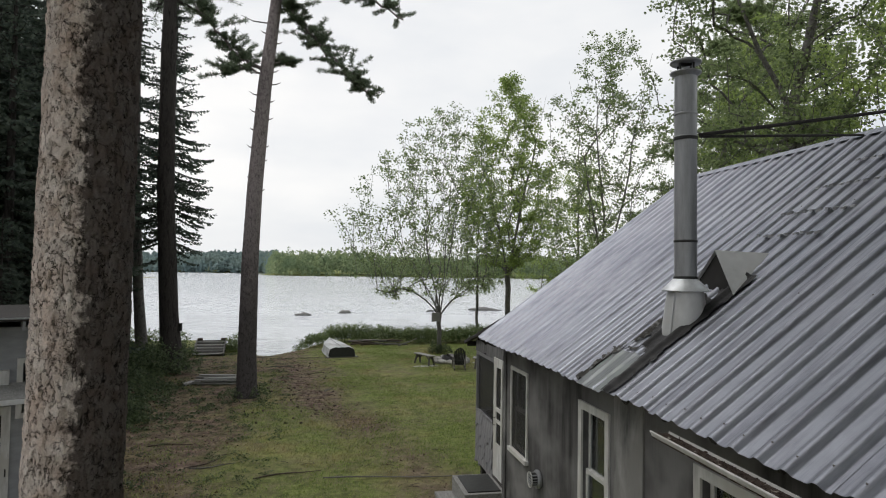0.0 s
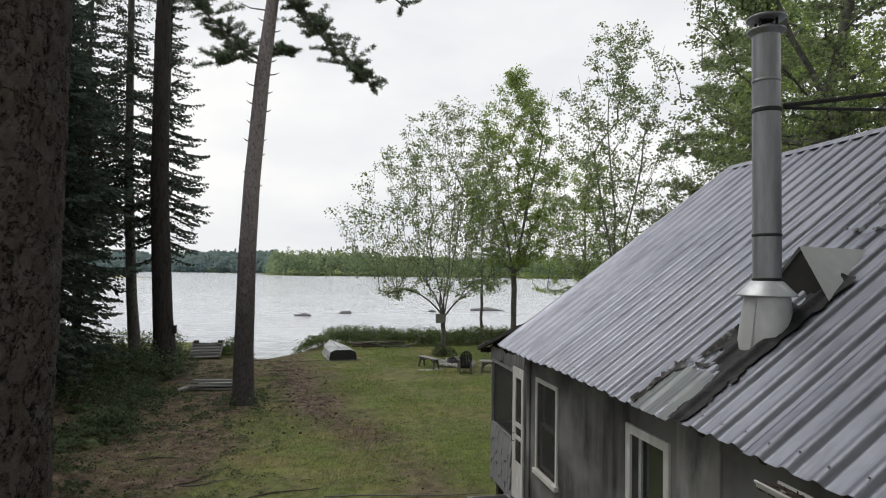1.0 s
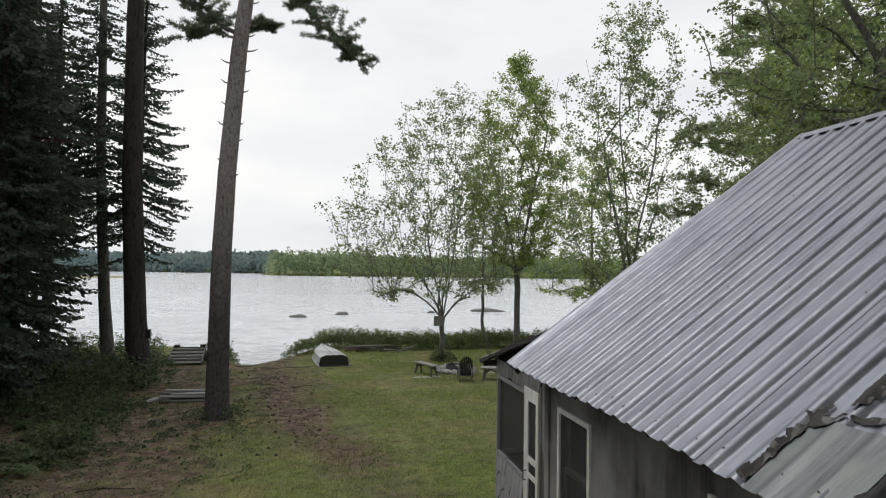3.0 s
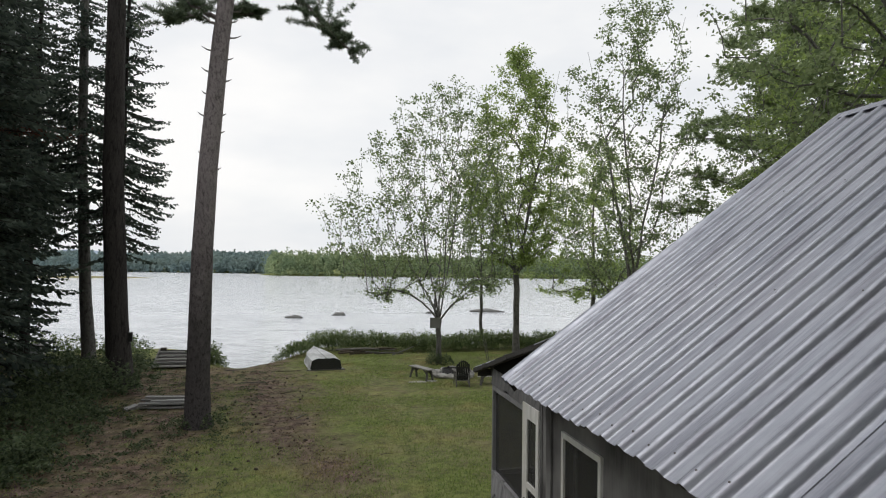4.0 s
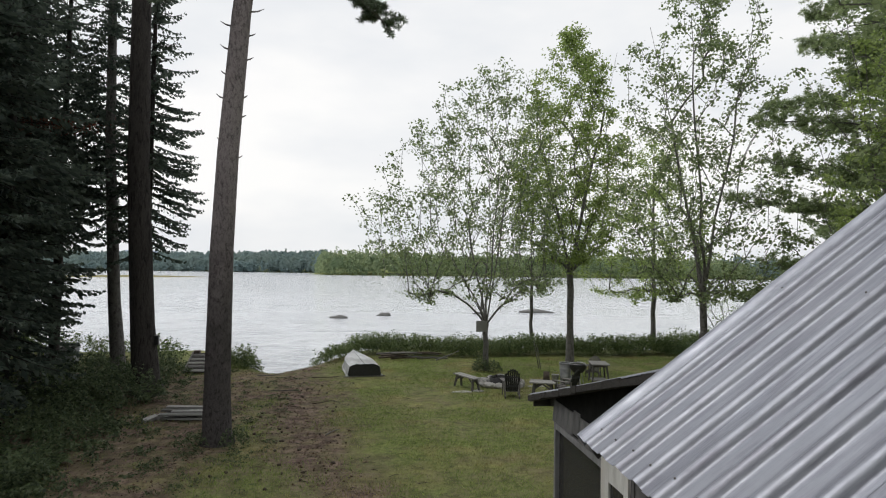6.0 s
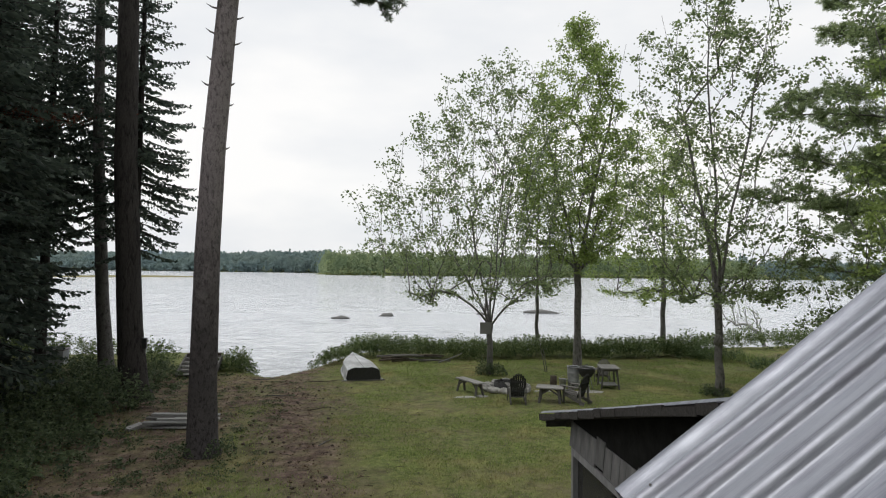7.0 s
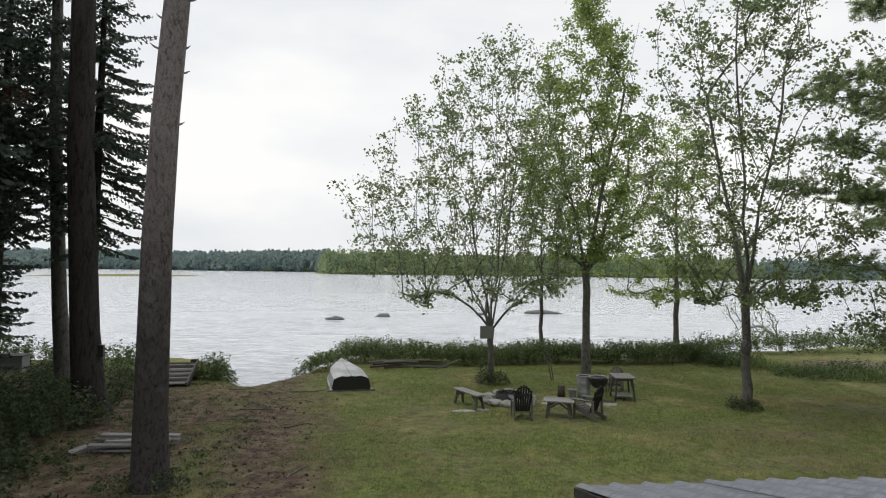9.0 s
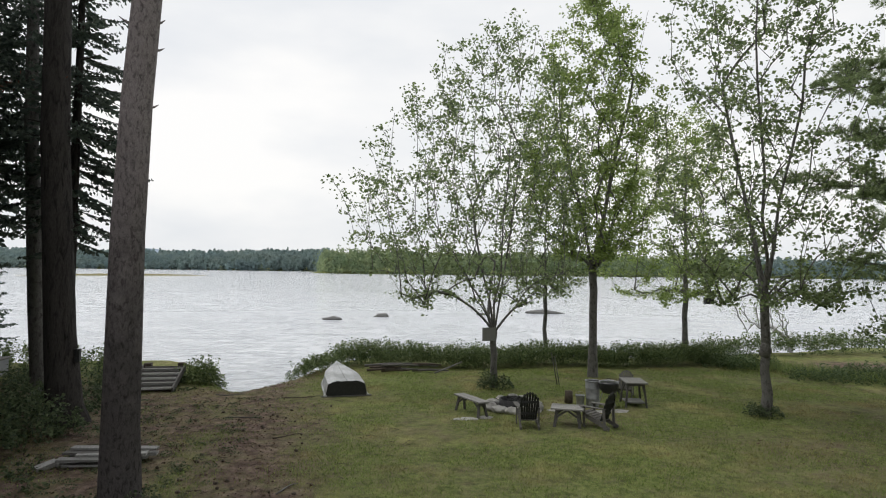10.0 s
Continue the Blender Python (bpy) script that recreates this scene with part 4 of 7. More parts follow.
def crown_mesh(name, nodes, tips, par, per_tip, spread, size, mat, seed, flat=0.55, droop=0.0):
    """Leaves round the outer twigs."""
    g = np.random.default_rng(seed)
    src = []
    for t in tips:
        i, k = t, 0
        while i > 0 and k < 3:
            src.append((nodes[i], 1.0 if k == 0 else 0.4))
            i, k = par[i], k + 1
    c = []
    for p, w in src:
        k = max(1, int(1.3 * per_tip * w * g.uniform(0.3, 1.6)))
        off = g.normal(size=(k, 3)) * spread * np.array([1, 1, flat])
        off[:, 2] -= droop * np.abs(off[:, 0] + off[:, 1])
        c.append(p + off)
    c = np.concatenate(c)
    n = len(c)
    d = unit(n, g)
    d[:, 2] *= 0.6
    d /= np.linalg.norm(d, axis=1, keepdims=True)
    s = np.cross(d, unit(n, g))
    s /= np.linalg.norm(s, axis=1, keepdims=True) + 1e-9
    sz = size * g.uniform(0.6, 1.25, (n, 1))
    return quads_mesh(name, c, d * sz, s * sz * 0.75, mat)


def leafy_tree(name, at, seed, height, fork, crown, targets, per_tip, leaf, label, mat=None, lean=(0, 0), trunk_r=0.14, stems=1, size=0.062, spread=0.16, up=1.5, turn=0, bark=None):
    ob = thing(name, (at[0], at[1], ground_z(at[0], at[1]) - 0.08), turn, label, "tree")
    nodes, par, rad, tips = grow(seed, height, fork, crown, int(targets * 1.75), lean, up, trunk_r * 0.74, stems)
    part("trunk", wood_mesh("trunk", nodes, par, rad, bark or M_BARK_GREY), None, ob)
    part("crown", crown_mesh("crown", nodes, tips, par, per_tip, spread, size, leaf, seed + 50), None, ob)
    return ob


leafy_tree("maple_tree", (6.0, 31.5), 11, 13.1, 2.0, [(3.0, 3.0, -0.7, 0), (5.2, 4.9, -1.15, 0), (7.4, 4.6, -0.9, 0), (10.2, 3.3, -0.2, 0), (12.9, 1.1, 0.3, 0)], 250, 16, M_LEAF2,
           "young maple with a forked trunk and thin open leaves", trunk_r=0.155, stems=4, lean=(-0.1, 0))
leafy_tree("maple_tree", (10.2, 33.3), 12, 15.4, 4.2, [(4.6, 1.5, 0, 0), (6.5, 2.6, 0, 0), (9.5, 3.0, 0, 0), (12.5, 2.2, 0, 0), (15.4, 0.6, 0, 0)], 210, 32, M_LEAF,
           "tall maple with dense bright green leaves", trunk_r=0.2, stems=2)
lawn_maple = leafy_tree("maple_tree", (13.1, 27.1), 13, 16.0, 3.4, [(3.2, 2.0, 0.5, 0), (4.3, 2.9, 0.3, 0), (6.5, 3.3, 0, 0), (10, 3.2, 0, 0), (13, 2.6, 0, 0), (16.0, 0.8, 0, 0)], 220, 19, M_LEAF2,
           "slender maple with several upright stems beside the lawn", trunk_r=0.17, stems=3, up=0.8)
part("burl", Geo().lump((-0.01, -0.02, 1.95), (0.165, 0.165, 0.26), 61, 0.3), M_BARK_GREY, lawn_maple, "rough burl on the trunk", smooth=True)
leafy_tree("maple_tree", (9.6, 37.8), 14, 11.7, 3.6, [(3.0, 1.6, 0, 0), (5, 2.4, 0, 0), (9, 2.0, 0, 0), (11.7, 0.5, 0, 0)], 110, 20, M_LEAF2,
           "thin young maple growing behind the shrubs", trunk_r=0.12)
leafy_tree("maple_tree", (16.4, 38.0), 15, 12.2, 3.6, [(2.7, 2.4, -0.3, 0), (3.8, 3.6, -0.5, 0), (6, 3.6, -0.4, 0), (9, 2.8, -0.3, 0), (12.2, 0.8, 0, 0)], 190, 24, M_LEAF,
           "maple with a dark hanging box on a low limb", trunk_r=0.17, up=0.45)
leafy_tree("maple_tree", (18.2, 24.4), 16, 15.0, 3.0, [(1.8, 1.8, -1.5, 0.5), (4, 3.0, -0.6, 0.3), (8, 3.6, 0, 0), (12, 2.8, 0, 0), (15, 0.8, 0, 0)], 170, 26, M_LEAF2,
           "leaning maple with drooping lower branches at the wood's edge", trunk_r=0.16, stems=2, up=0.3)
leafy_tree("maple_tree", (16.4, 19.6), 17, 14.0, 2.6, [(2.5, 2.8, 0, 0), (6, 3.6, 0, 0), (10, 3.2, 0, 0), (14, 1.0, 0, 0)], 220, 30, M_LEAF,
           "dense green maple behind the cabin roof", trunk_r=0.18, stems=2, size=0.058)
leafy_tree("birch_tree", (12.0, 13.4), 18, 17.0, 8.4, [(5.0, 2.6, -0.2, 0.8), (8, 3.0, -0.2, 0.6), (11, 3.2, -0.3, 0.4), (14, 3.0, -0.2, 0), (17, 1.2, 0, 0)], 220, 28, M_LEAF2,
           "old birch with rough forked trunk behind the cabin", trunk_r=0.27, stems=2, size=0.055, lean=(-1.2, 0), up=0.25)
leafy_tree("maple_tree", (17.5, 15.5), 19, 15.0, 3.0, [(2.5, 3.0, 0, 0), (6, 4.0, 0, 0), (10, 3.6, 0, 0), (15, 1.0, 0, 0)], 200, 28, M_LEAF,
           "dense green maple in the wood behind the cabin", trunk_r=0.2, size=0.062)
leafy_tree("maple_tree", (13.5, 8.5), 20, 15.0, 3.0, [(3.5, 3.0, 0, 0), (6, 3.6, 0, 0), (10, 3.4, 0, 0), (15, 1.0, 0, 0)], 180, 28, M_LEAF,
           "green maple close behind the cabin", trunk_r=0.18, size=0.055)
leafy_tree("shore_tree", (26.6, 44.2), 21, 4.2, 1.9, [(2.4, 1.0, -1.2, 0), (3.2, 1.8, -1.4, 0), (4.2, 0.9, -1.2, 0)], 20, 5, M_LEAF2,
           "small leaning bare-limbed tree on the shore", trunk_r=0.17, lean=(-1.4, 0), size=0.06, bark=M_GREYPLANK)

# tall maples out of view, added so their crowns darken the roof's reflections
for x, y in ((11.4, -0.6), (11.6, 2.4)):
    leafy_tree("maple_tree", (x, y), 40 + int(y), 19.0, 8.0, [(11.0, 3.4, -4.6, 1.0), (13, 5.0, -6.0, 1.0), (16, 4.6, -5.6, 1.0), (19.0, 2.0, -4.6, 1)], 80, 75, M_LEAF2,
               "unseen tall maple added to darken the roof from above", trunk_r=0.28, stems=2, size=0.13, spread=0.4, up=0.3)
for k, (x, y, h, sd) in enumerate(((0.6, -4.6, 18.0, 31), (5.4, -5.4, 19.0, 32), (9.0, -4.8, 18.0, 36))):
    leafy_tree("maple_tree", (x, y), sd, h, 7.0, [(8.0, 4.0, 0.3, 2.0), (11, 5.6, 0.3, 3.0), (14, 5.0, 0, 2.4), (h, 2.0, 0, 1)], 40, 70, M_LEAF2,
               "unseen tall maple added to darken yard and roof", trunk_r=0.26, stems=2, size=0.12, spread=0.4)

# ---- screened porch on the lake side of the cabin ----
PX, PY0, PY1 = 3.12, 9.50, 12.30
PORCH_S = (2.72 - 3.49) / (13.08 - 9.96)


def porch_z(y):
    return 2.72 + (y - 13.08) * PORCH_S


porch = thing("screened_porch", (5.6, 11.0, 0), 0, "screened porch with grey shingles and a low ribbed metal roof", "porch")
PEAST = 9.4


def pbox(name, mat, *b, label="", parent=None, bevel=0.0):
    return part(name, Geo().box(*b), mat, parent or porch, label, world_space=True, bevel=bevel)


pbox("floor_deck", M_GREYWOOD, PX, PY0, 0.42, PEAST, PY1, 0.52)
for y in (PY0 + 0.2, 11.0, PY1 - 0.2):
    for x in (PX + 0.15, 6.2, PEAST - 0.2):
        pbox("post", M_DARKWOOD, x - 0.07, y - 0.07, -0.1, x + 0.07, y + 0.07, 0.42)
pbox("corner_post", M_SHINGLE, PX, PY1 - 0.05, 0.52, PX + 0.09, PY1, 2.62)
pbox("corner_post", M_WHITE, PX, 10.93, 0.52, PX + 0.09, 10.98, 2.68)
pbox("corner_post", M_SIDING, PX, 10.33, 0.52, PX + 0.09, 10.38, 2.74)
pbox("corner_post", M_WHITE, PEAST - 0.09, PY1 - 0.09, 0.52, PEAST, PY1, 2.62)
pbox("header", M_SHINGLE, PX, 10.98, 2.54, PX + 0.09, PY1 - 0.05, 2.60)
pbox("rail", M_SHINGLE, PX, 10.98, 1.40, PX + 0.09, PY1 - 0.05, 1.445)
pbox("knee_wall", M_SIDING, PX + 0.03, 10.98, 0.45, PX + 0.08, PY1 - 0.05, 1.40)
pbox("side_wall", M_SIDING, PX + 0.01, PY0 + 0.004, 0.45, PX + 0.09, 10.33, 3.2)
s = part("screen", Geo().box(PX + 0.045, 10.98, 1.445, PX + 0.047, PY1 - 0.05, 2.54), M_SCREEN, porch, "dark insect screen", world_space=True)
# lake-side wall: low wall, posts and screens
pbox("knee_wall", M_SIDING, PX + 0.09, PY1 - 0.07, 0.45, PEAST - 0.09, PY1 - 0.02, 1.40)
pbox("rail", M_WHITE, PX + 0.09, PY1 - 0.09, 1.40, PEAST - 0.09, PY1, 1.46)
pbox("header", M_WHITE, PX + 0.09, PY1 - 0.09, 2.50, PEAST - 0.09, PY1, 2.60)
for k in range(1, 5):
    x = PX + k * (PEAST - PX) / 5
    pbox("mullion", M_WHITE, x - 0.04, PY1 - 0.09, 1.46, x + 0.04, PY1, 2.50)
    part("screen", Geo().box(x + 0.04, PY1 - 0.05, 1.46, x + (PEAST - PX) / 5 - 0.04, PY1 - 0.048, 2.50), M_SCREEN, porch, "dark insect screen", world_space=True)
part("screen", Geo().box(PX + 0.09, PY1 - 0.05, 1.46, PX + (PEAST - PX) / 5 - 0.04, PY1 - 0.048, 2.50), M_SCREEN, porch, "dark insect screen", world_space=True)
pbox("side_wall", M_SIDING, PEAST - 0.09, PY0 + 0.004, 0.45, PEAST, PY1 - 0.09, 2.7)

# shingles on the porch's side: courses with ragged butts, below the screen and above it
sh_g = np.random.default_rng(5)
sh_me = [Geo().box(-0.032, 0, -0.012, 0.0, w, 0.25, pose(0, 0, 0, 0, 8.0, 0)).mesh("shingle", M_SHINGLE) for w in (0.10, 0.14, 0.18)]
for course in range(5):
    z = 0.42 + course * 0.185
    y = 10.985 + (0.05 if course % 2 else 0)
    while y < PY1 - 0.06:
        k = int(sh_g.integers(0, 3))
        w = (0.10, 0.14, 0.18)[k]
        if y + w > PY1 - 0.03:
            break
        p = part("shingle", sh_me[k], None, porch)
        p.matrix_parent_inverse = porch.matrix_basis.inverted()
        p.matrix_basis = pose(PX + 0.004, y, z + (0.05 if sh_g.random() < 0.45 else 0.0), 0, 0, 0)
        y += w + 0.0004
# shade under the porch roof is put into this wall's black colour
M_RAKE_SHADE = material("black_rake_shade", (0.004, 0.004, 0.004), (0.014, 0.014, 0.014), 9, 0.95, 0, 0.2, spec=0.1)
sh_dark = [Geo().box(-0.014, 0, -0.012, 0.0, w, 0.20, pose(0, 0, 0, 0, 5.0, 0)).mesh("shingle", M_SHINGLE_SHADE) for w in (0.10, 0.14, 0.18)]
for course in range(1):
    z = 2.62 + course * 0.13
    y = 10.4 + 0.05 * (course % 2)
    while y < PY1:
        k = int(sh_g.integers(0, 3))
        w = (0.10, 0.14, 0.18)[k]
        if z + 0.2 > porch_z(y + w) - 0.03:
            break
        p = part("shingle", sh_dark[k], None, porch)
        p.matrix_parent_inverse = porch.matrix_basis.inverted()
        p.matrix_basis = pose(PX + 0.008, y, z + (0.03 if sh_g.random() < 0.4 else 0.0), 0, 0, 0)
        y += w + 0.006
g = Geo()
prof = [(PY0 + 0.01, 2.60), (PY1, 2.60), (PY1, porch_z(PY1) - 0.05), (PY0 + 0.01, porch_z(PY0) - 0.05)]
g.add([(PX + 0.02, y, z) for y, z in prof] + [(PX + 0.08, y, z) for y, z in prof], [(3, 2, 1, 0), (4, 5, 6, 7), (0, 1, 5, 4), (1, 2, 6, 5), (2, 3, 7, 6), (3, 0, 4, 7)])
part("rake_wall", g, M_RAKE_SHADE, porch, "porch wall coloured black for the shade under the roof", world_space=True)

# white screen door in the porch's side
door = part("screen_door", Geo().box(PX - 0.02, 10.385, 0.56, PX + 0.015, 10.47, 2.66).box(PX - 0.02, 10.76, 0.56, PX + 0.015, 10.925, 2.66).box(PX - 0.02, 10.47, 2.50, PX + 0.015, 10.76, 2.66)
            .box(PX - 0.02, 10.47, 1.72, PX + 0.015, 10.76, 1.79).box(PX - 0.02, 10.47, 1.52, PX + 0.015, 10.76, 1.58).box(PX - 0.02, 10.47, 0.56, PX + 0.015, 10.76, 1.16), M_WHITE, porch,
            "white-painted wooden screen door", world_space=True)
for z0, z1 in ((1.16, 1.52), (1.58, 1.72), (1.79, 2.50)):
    part("screen", Geo().box(PX - 0.004, 10.47, z0, PX - 0.002, 10.76, z1), M_SCREEN, door, world_space=True)
part("handle", Geo().tube([(PX - 0.02, 10.82, 1.46), (PX - 0.06, 10.82, 1.47), (PX - 0.06, 10.82, 1.58), (PX - 0.02, 10.82, 1.59)], [0.008] * 4, 6), M_BLACK, door, world_space=True)

# porch roof
rx0, ry0 = 3.05, 9.72
plen = math.hypot(13.08 - ry0, porch_z(ry0) - 2.72)
pang = math.degrees(math.atan(-PORCH_S))
proof = part("roof", Geo().box(rx0 + 0.03, ry0, porch_z(ry0) - 0.05, 9.6, ry0 + 0.02, porch_z(ry0) - 0.02), M_DARKWOOD, porch, world_space=True)


def porch_panel():
    prof = []
    for k in range(4):
        o = k * 0.2193
        prof += [(o, 0.0), (o + 0.03, 0.018), (o + 0.05, 0.018), (o + 0.08, 0.0), (o + 0.13, 0.004), (o + 0.19, 0.0)]
    prof.append((0.8772 + 0.01, 0.001))
    g = Geo()
    n = len(prof)
    g.add([(u, plen * i / 8, h - 0.008 * math.sin(math.pi * i / 8)) for i in range(9) for u, h in prof],
          [(i * n + j, i * n + j + 1, (i + 1) * n + j + 1, (i + 1) * n + j) for i in range(8) for j in range(n - 1)])
    g.add([(x, y, z - 0.003) for x, y, z in g.v], [tuple(reversed(f)) for f in g.f])
    return g.mesh("panel", M_METAL)


pp_me = porch_panel()
for k in range(7):
    p = part("panel", pp_me, None, proof)
    p.matrix_basis = pose(rx0 + k * 0.8772, ry0 + 0.006 * math.sin(k * 2.0), porch_z(ry0) + (0.004 if k % 2 else 0), -pang, 0, 0)
g = Geo().beam((rx0 + 0.02, ry0 + 0.02, porch_z(ry0) - 0.042), (rx0 + 0.02, 13.05, 2.72 - 0.042), 0.03, 0.06)
part("rake_board", g, M_DARKWOOD, porch, "dark rough rake board", world_space=True)
g = Geo().beam((rx0 + 0.035, 12.98, 2.66), (9.1, 12.98, 2.66), 0.03, 0.10)
part("fascia", g, M_DARKWOOD, porch, world_space=True)
for k in range(8):
    x = 3.3 + 0.8 * k
    part("rafter", Geo().beam((x, ry0 + 0.02, porch_z(ry0) - 0.08), (x, 12.96, porch_z(12.96) - 0.08), 0.05, 0.12), M_DARKWOOD, porch, world_space=True)
# rough, split edge board hanging along the rake
g = Geo()
y = 9.8
while y < 13.0:
    l_ = sh_g.uniform(0.12, 0.4)
    drop = 0.030 + 0.018 * sh_g.random()
    g.beam((rx0 - 0.012, y, porch_z(y) - drop), (rx0 - 0.012 + 0.006 * sh_g.random(), min(13.06, y + l_), porch_z(min(13.06, y + l_)) - drop + 0.008 * sh_g.random()), 0.018, 0.045 + 0.02 * sh_g.random())
    y += l_
part("edge_board", g, M_DARKWOOD, porch, "split weathered edge board", world_space=True)

# steps at the porch door
steps = thing("entry_steps", (2.72, 10.55, 0), 0, "grey wooden entry steps with a dark mat", "steps")
part("platform", Geo().box(-0.34, -0.5, 0.46, 0.36, 0.5, 0.52).box(-0.34, -0.5, 0.0, -0.30, 0.5, 0.46).box(-0.30, -0.5, 0, 0.36, -0.46, 0.46).box(-0.30, 0.46, 0, 0.36, 0.5, 0.46), M_GREYPLANK, steps)
part("mat", Geo().box(-0.26, -0.42, 0.524, 0.3, 0.42, 0.54), M_BLACK, steps, "dark rubber mat")
part("tread", Geo().box(-0.66, -0.5, 0.2, -0.345, 0.5, 0.25), M_GREYPLANK, steps)
part("riser", Geo().box(-0.64, -0.5, 0.0, -0.60, 0.5, 0.2), M_GREYPLANK, steps)

# ---- cabin details ----
part("corner_board", Geo().box(WALL_X - 0.022, 5.16, 0.4, WALL_X - 0.002, 5.72, 3.2), M_PLY, cabin, "pale stained plywood patch", world_space=True)
part("corner_board", Geo().box(WALL_X - 0.024, Y_FRONT - 0.12, 0.4, WALL_X - 0.002, Y_FRONT, 3.1), M_SIDING, cabin, world_space=True)

vent = thing("wall_vent", (WALL_X, 7.86, 1.48), 0, "round white metal vent cap on the cabin wall", "vent")
g = Geo()
for k in range(1):
    pts = [(-0.002, 0.10), (-0.02, 0.12), (-0.05, 0.12), (-0.06, 0.10)]
    n = 18
    g.add([(x, r * math.cos(2 * math.pi * a / n), r * math.sin(2 * math.pi * a / n)) for x, r in pts for a in range(n)],
          [(i * n + a, i * n + (a + 1) % n, (i + 1) * n + (a + 1) % n, (i + 1) * n + a) for i in range(3) for a in range(n)] + [tuple(3 * n + a for a in range(n))])
part("flange", g, M_CAN, vent, smooth=False)
def ring_x(profile, n=20):
    """A round part about the x axis, from (x, radius) pairs."""
    q = Geo().lathe([(r, x) for x, r in profile], n)
    return Geo().add([(z, x, y) for x, y, z in q.v], q.f)


# black core stands in for the shaded gaps between the louvres
part("core", ring_x([(-0.06, 0.0001), (-0.062, 0.085), (-0.13, 0.085), (-0.135, 0.0001)]), M_BLACK, vent, "black vent core standing for shade between louvres", smooth=False)
for k in range(5):
    z = -0.066 + k * 0.033
    w = math.sqrt(0.098 ** 2 - z ** 2)
    part("louvre", Geo().box(-0.142, -w, z - 0.004, -0.062, w, z + 0.006), M_CAN, vent)
part("hood", ring_x([(-0.136, 0.100), (-0.146, 0.102), (-0.146, 0.094), (-0.138, 0.088)]), M_WHITE, vent, smooth=False)

gutter = thing("gutter", (2.43, 2.0, 3.02), 0, "sagging white gutter full of pine litter", "gutter")
g = Geo()
n = 9
sec = [(-0.085, 0.03), (-0.08, 0.005), (-0.055, -0.02), (0.03, -0.025), (0.055, -0.005), (0.062, 0.025)]
stn = 10
m = len(sec)
rows = []
for i in range(stn + 1):
    y = 2.12 - (stn - i) * 0.62
    dz = -0.012 * (stn - i) + 0.02
    rows += [(x, y, z + dz) for x, z in sec]
g.add(rows, [(i * m + j, i * m + j + 1, (i + 1) * m + j + 1, (i + 1) * m + j) for i in range(stn) for j in range(m - 1)])
g.add([(x * 0.95, y, z + 0.004) for x, y, z in rows], [(i * m + j, (i + 1) * m + j, (i + 1) * m + j + 1, i * m + j + 1) for i in range(stn) for j in range(m - 1)])
part("trough", g, M_WHITE, gutter)
g = Geo()
for i in range(stn):
    y = 2.2 - (stn - i) * 0.62
    g.tube([(-0.086, y - 0.10, 0.032 - 0.012 * (stn - i) + 0.02), (-0.086, y + 0.54, 0.032 - 0.012 * (stn - i - 1) + 0.02)], [0.009, 0.009], 6)
part("rim", g, M_WHITE, gutter)
g = Geo()
for k in range(900):
    y = 2.08 - 6.0 * sh_g.random()
    g.lump((sh_g.uniform(-0.06, 0.05), y, 0.016 - 0.012 * (2.25 - y) / 0.62 + 0.03 * sh_g.random()), tuple(sh_g.uniform(0.004, 0.014, 3)), k) if k % 3 == 0 else g.beam(
        (sh_g.uniform(-0.05, 0.04), y, 0.03 - 0.012 * (2.25 - y) / 0.62), (sh_g.uniform(-0.05, 0.04), y + sh_g.uniform(-0.1, 0.1), 0.045 - 0.012 * (2.25 - y) / 0.62), 0.006, 0.004)
for i in range(stn):
    y = 2.12 - (stn - i) * 0.62
    dz = 0.02 - 0.012 * (stn - i)
    g.beam((-0.014, y, 0.002 + dz), (-0.014, y + 0.62, 0.014 + dz), 0.115, 0.03)
part("pine_litter", g, material("wet_pine_litter", (0.018, 0.012, 0.010), (0.085, 0.058, 0.045), 40, 0.9, 0, 0.6, blotch=(0.34, 0.31, 0.27), blotch_scale=16, blotch_edge=(0.60, 0.66)), gutter, "brown needles and leaf litter", kind="stuff")

# screws along the eave
scr_me = Geo().lathe([(0.0001, 0.007), (0.004, 0.006), (0.0045, 0.003), (0.007, 0.0)], 8).mesh("screw", M_GREYWOOD)
for k in range(15 * 4):
    y = ROOF_Y - int(k / 4) * PANEL - (k % 4) * RIB - 0.157
    for d in ((0.12, 1.55, 3.0) if k % 3 == 0 else (0.12,)):
        p = part("screw", scr_me, None, west_slope)
        p.matrix_basis = pose(EAVE_X, y, EAVE_Z, 0, -ANGLE, 0) @ pose(d + 0.015 * math.sin(k * 3.3), 0.008, 0.035)

# tar round the chimney, and the plain patch sheet below it
SL = pose(EAVE_X, 0, EAVE_Z, 0, -ANGLE, 0)


def rib_height(y):
    """Height of the ribbed sheet above the slope at y."""
    o = (ROOF_Y - y) % RIB
    return 0.033 * smooth01(0.064, 0.142, o) * smooth01(0.199, 0.149, o)


M_OLDSHEET = material("dull_patch_sheet", (0.105, 0.115, 0.122), (0.255, 0.268, 0.278), 5, 0.5, 0.9, 0.15, (0.4, 7, 0.4), 16, (0.20, 0.218, 0.212), 4.0)
g = Geo()
for i in range(13):
    for j in range(25):
        d_, y_ = -0.025 + 0.545 * i / 12, 5.232 + 0.515 * j / 24
        d_ += 0.018 * noise.noise(Vector((y_ * 6, 3, 1))) * (i == 12)
        g.v.append(tuple(pose(EAVE_X, 0, EAVE_Z, 0, -ANGLE, 0) @ Vector((d_, y_, max(rib_height(y_), 0.016) + 0.004 + 0.004 * noise.noise(Vector((d_ * 3, y_ * 9, 7)))))))
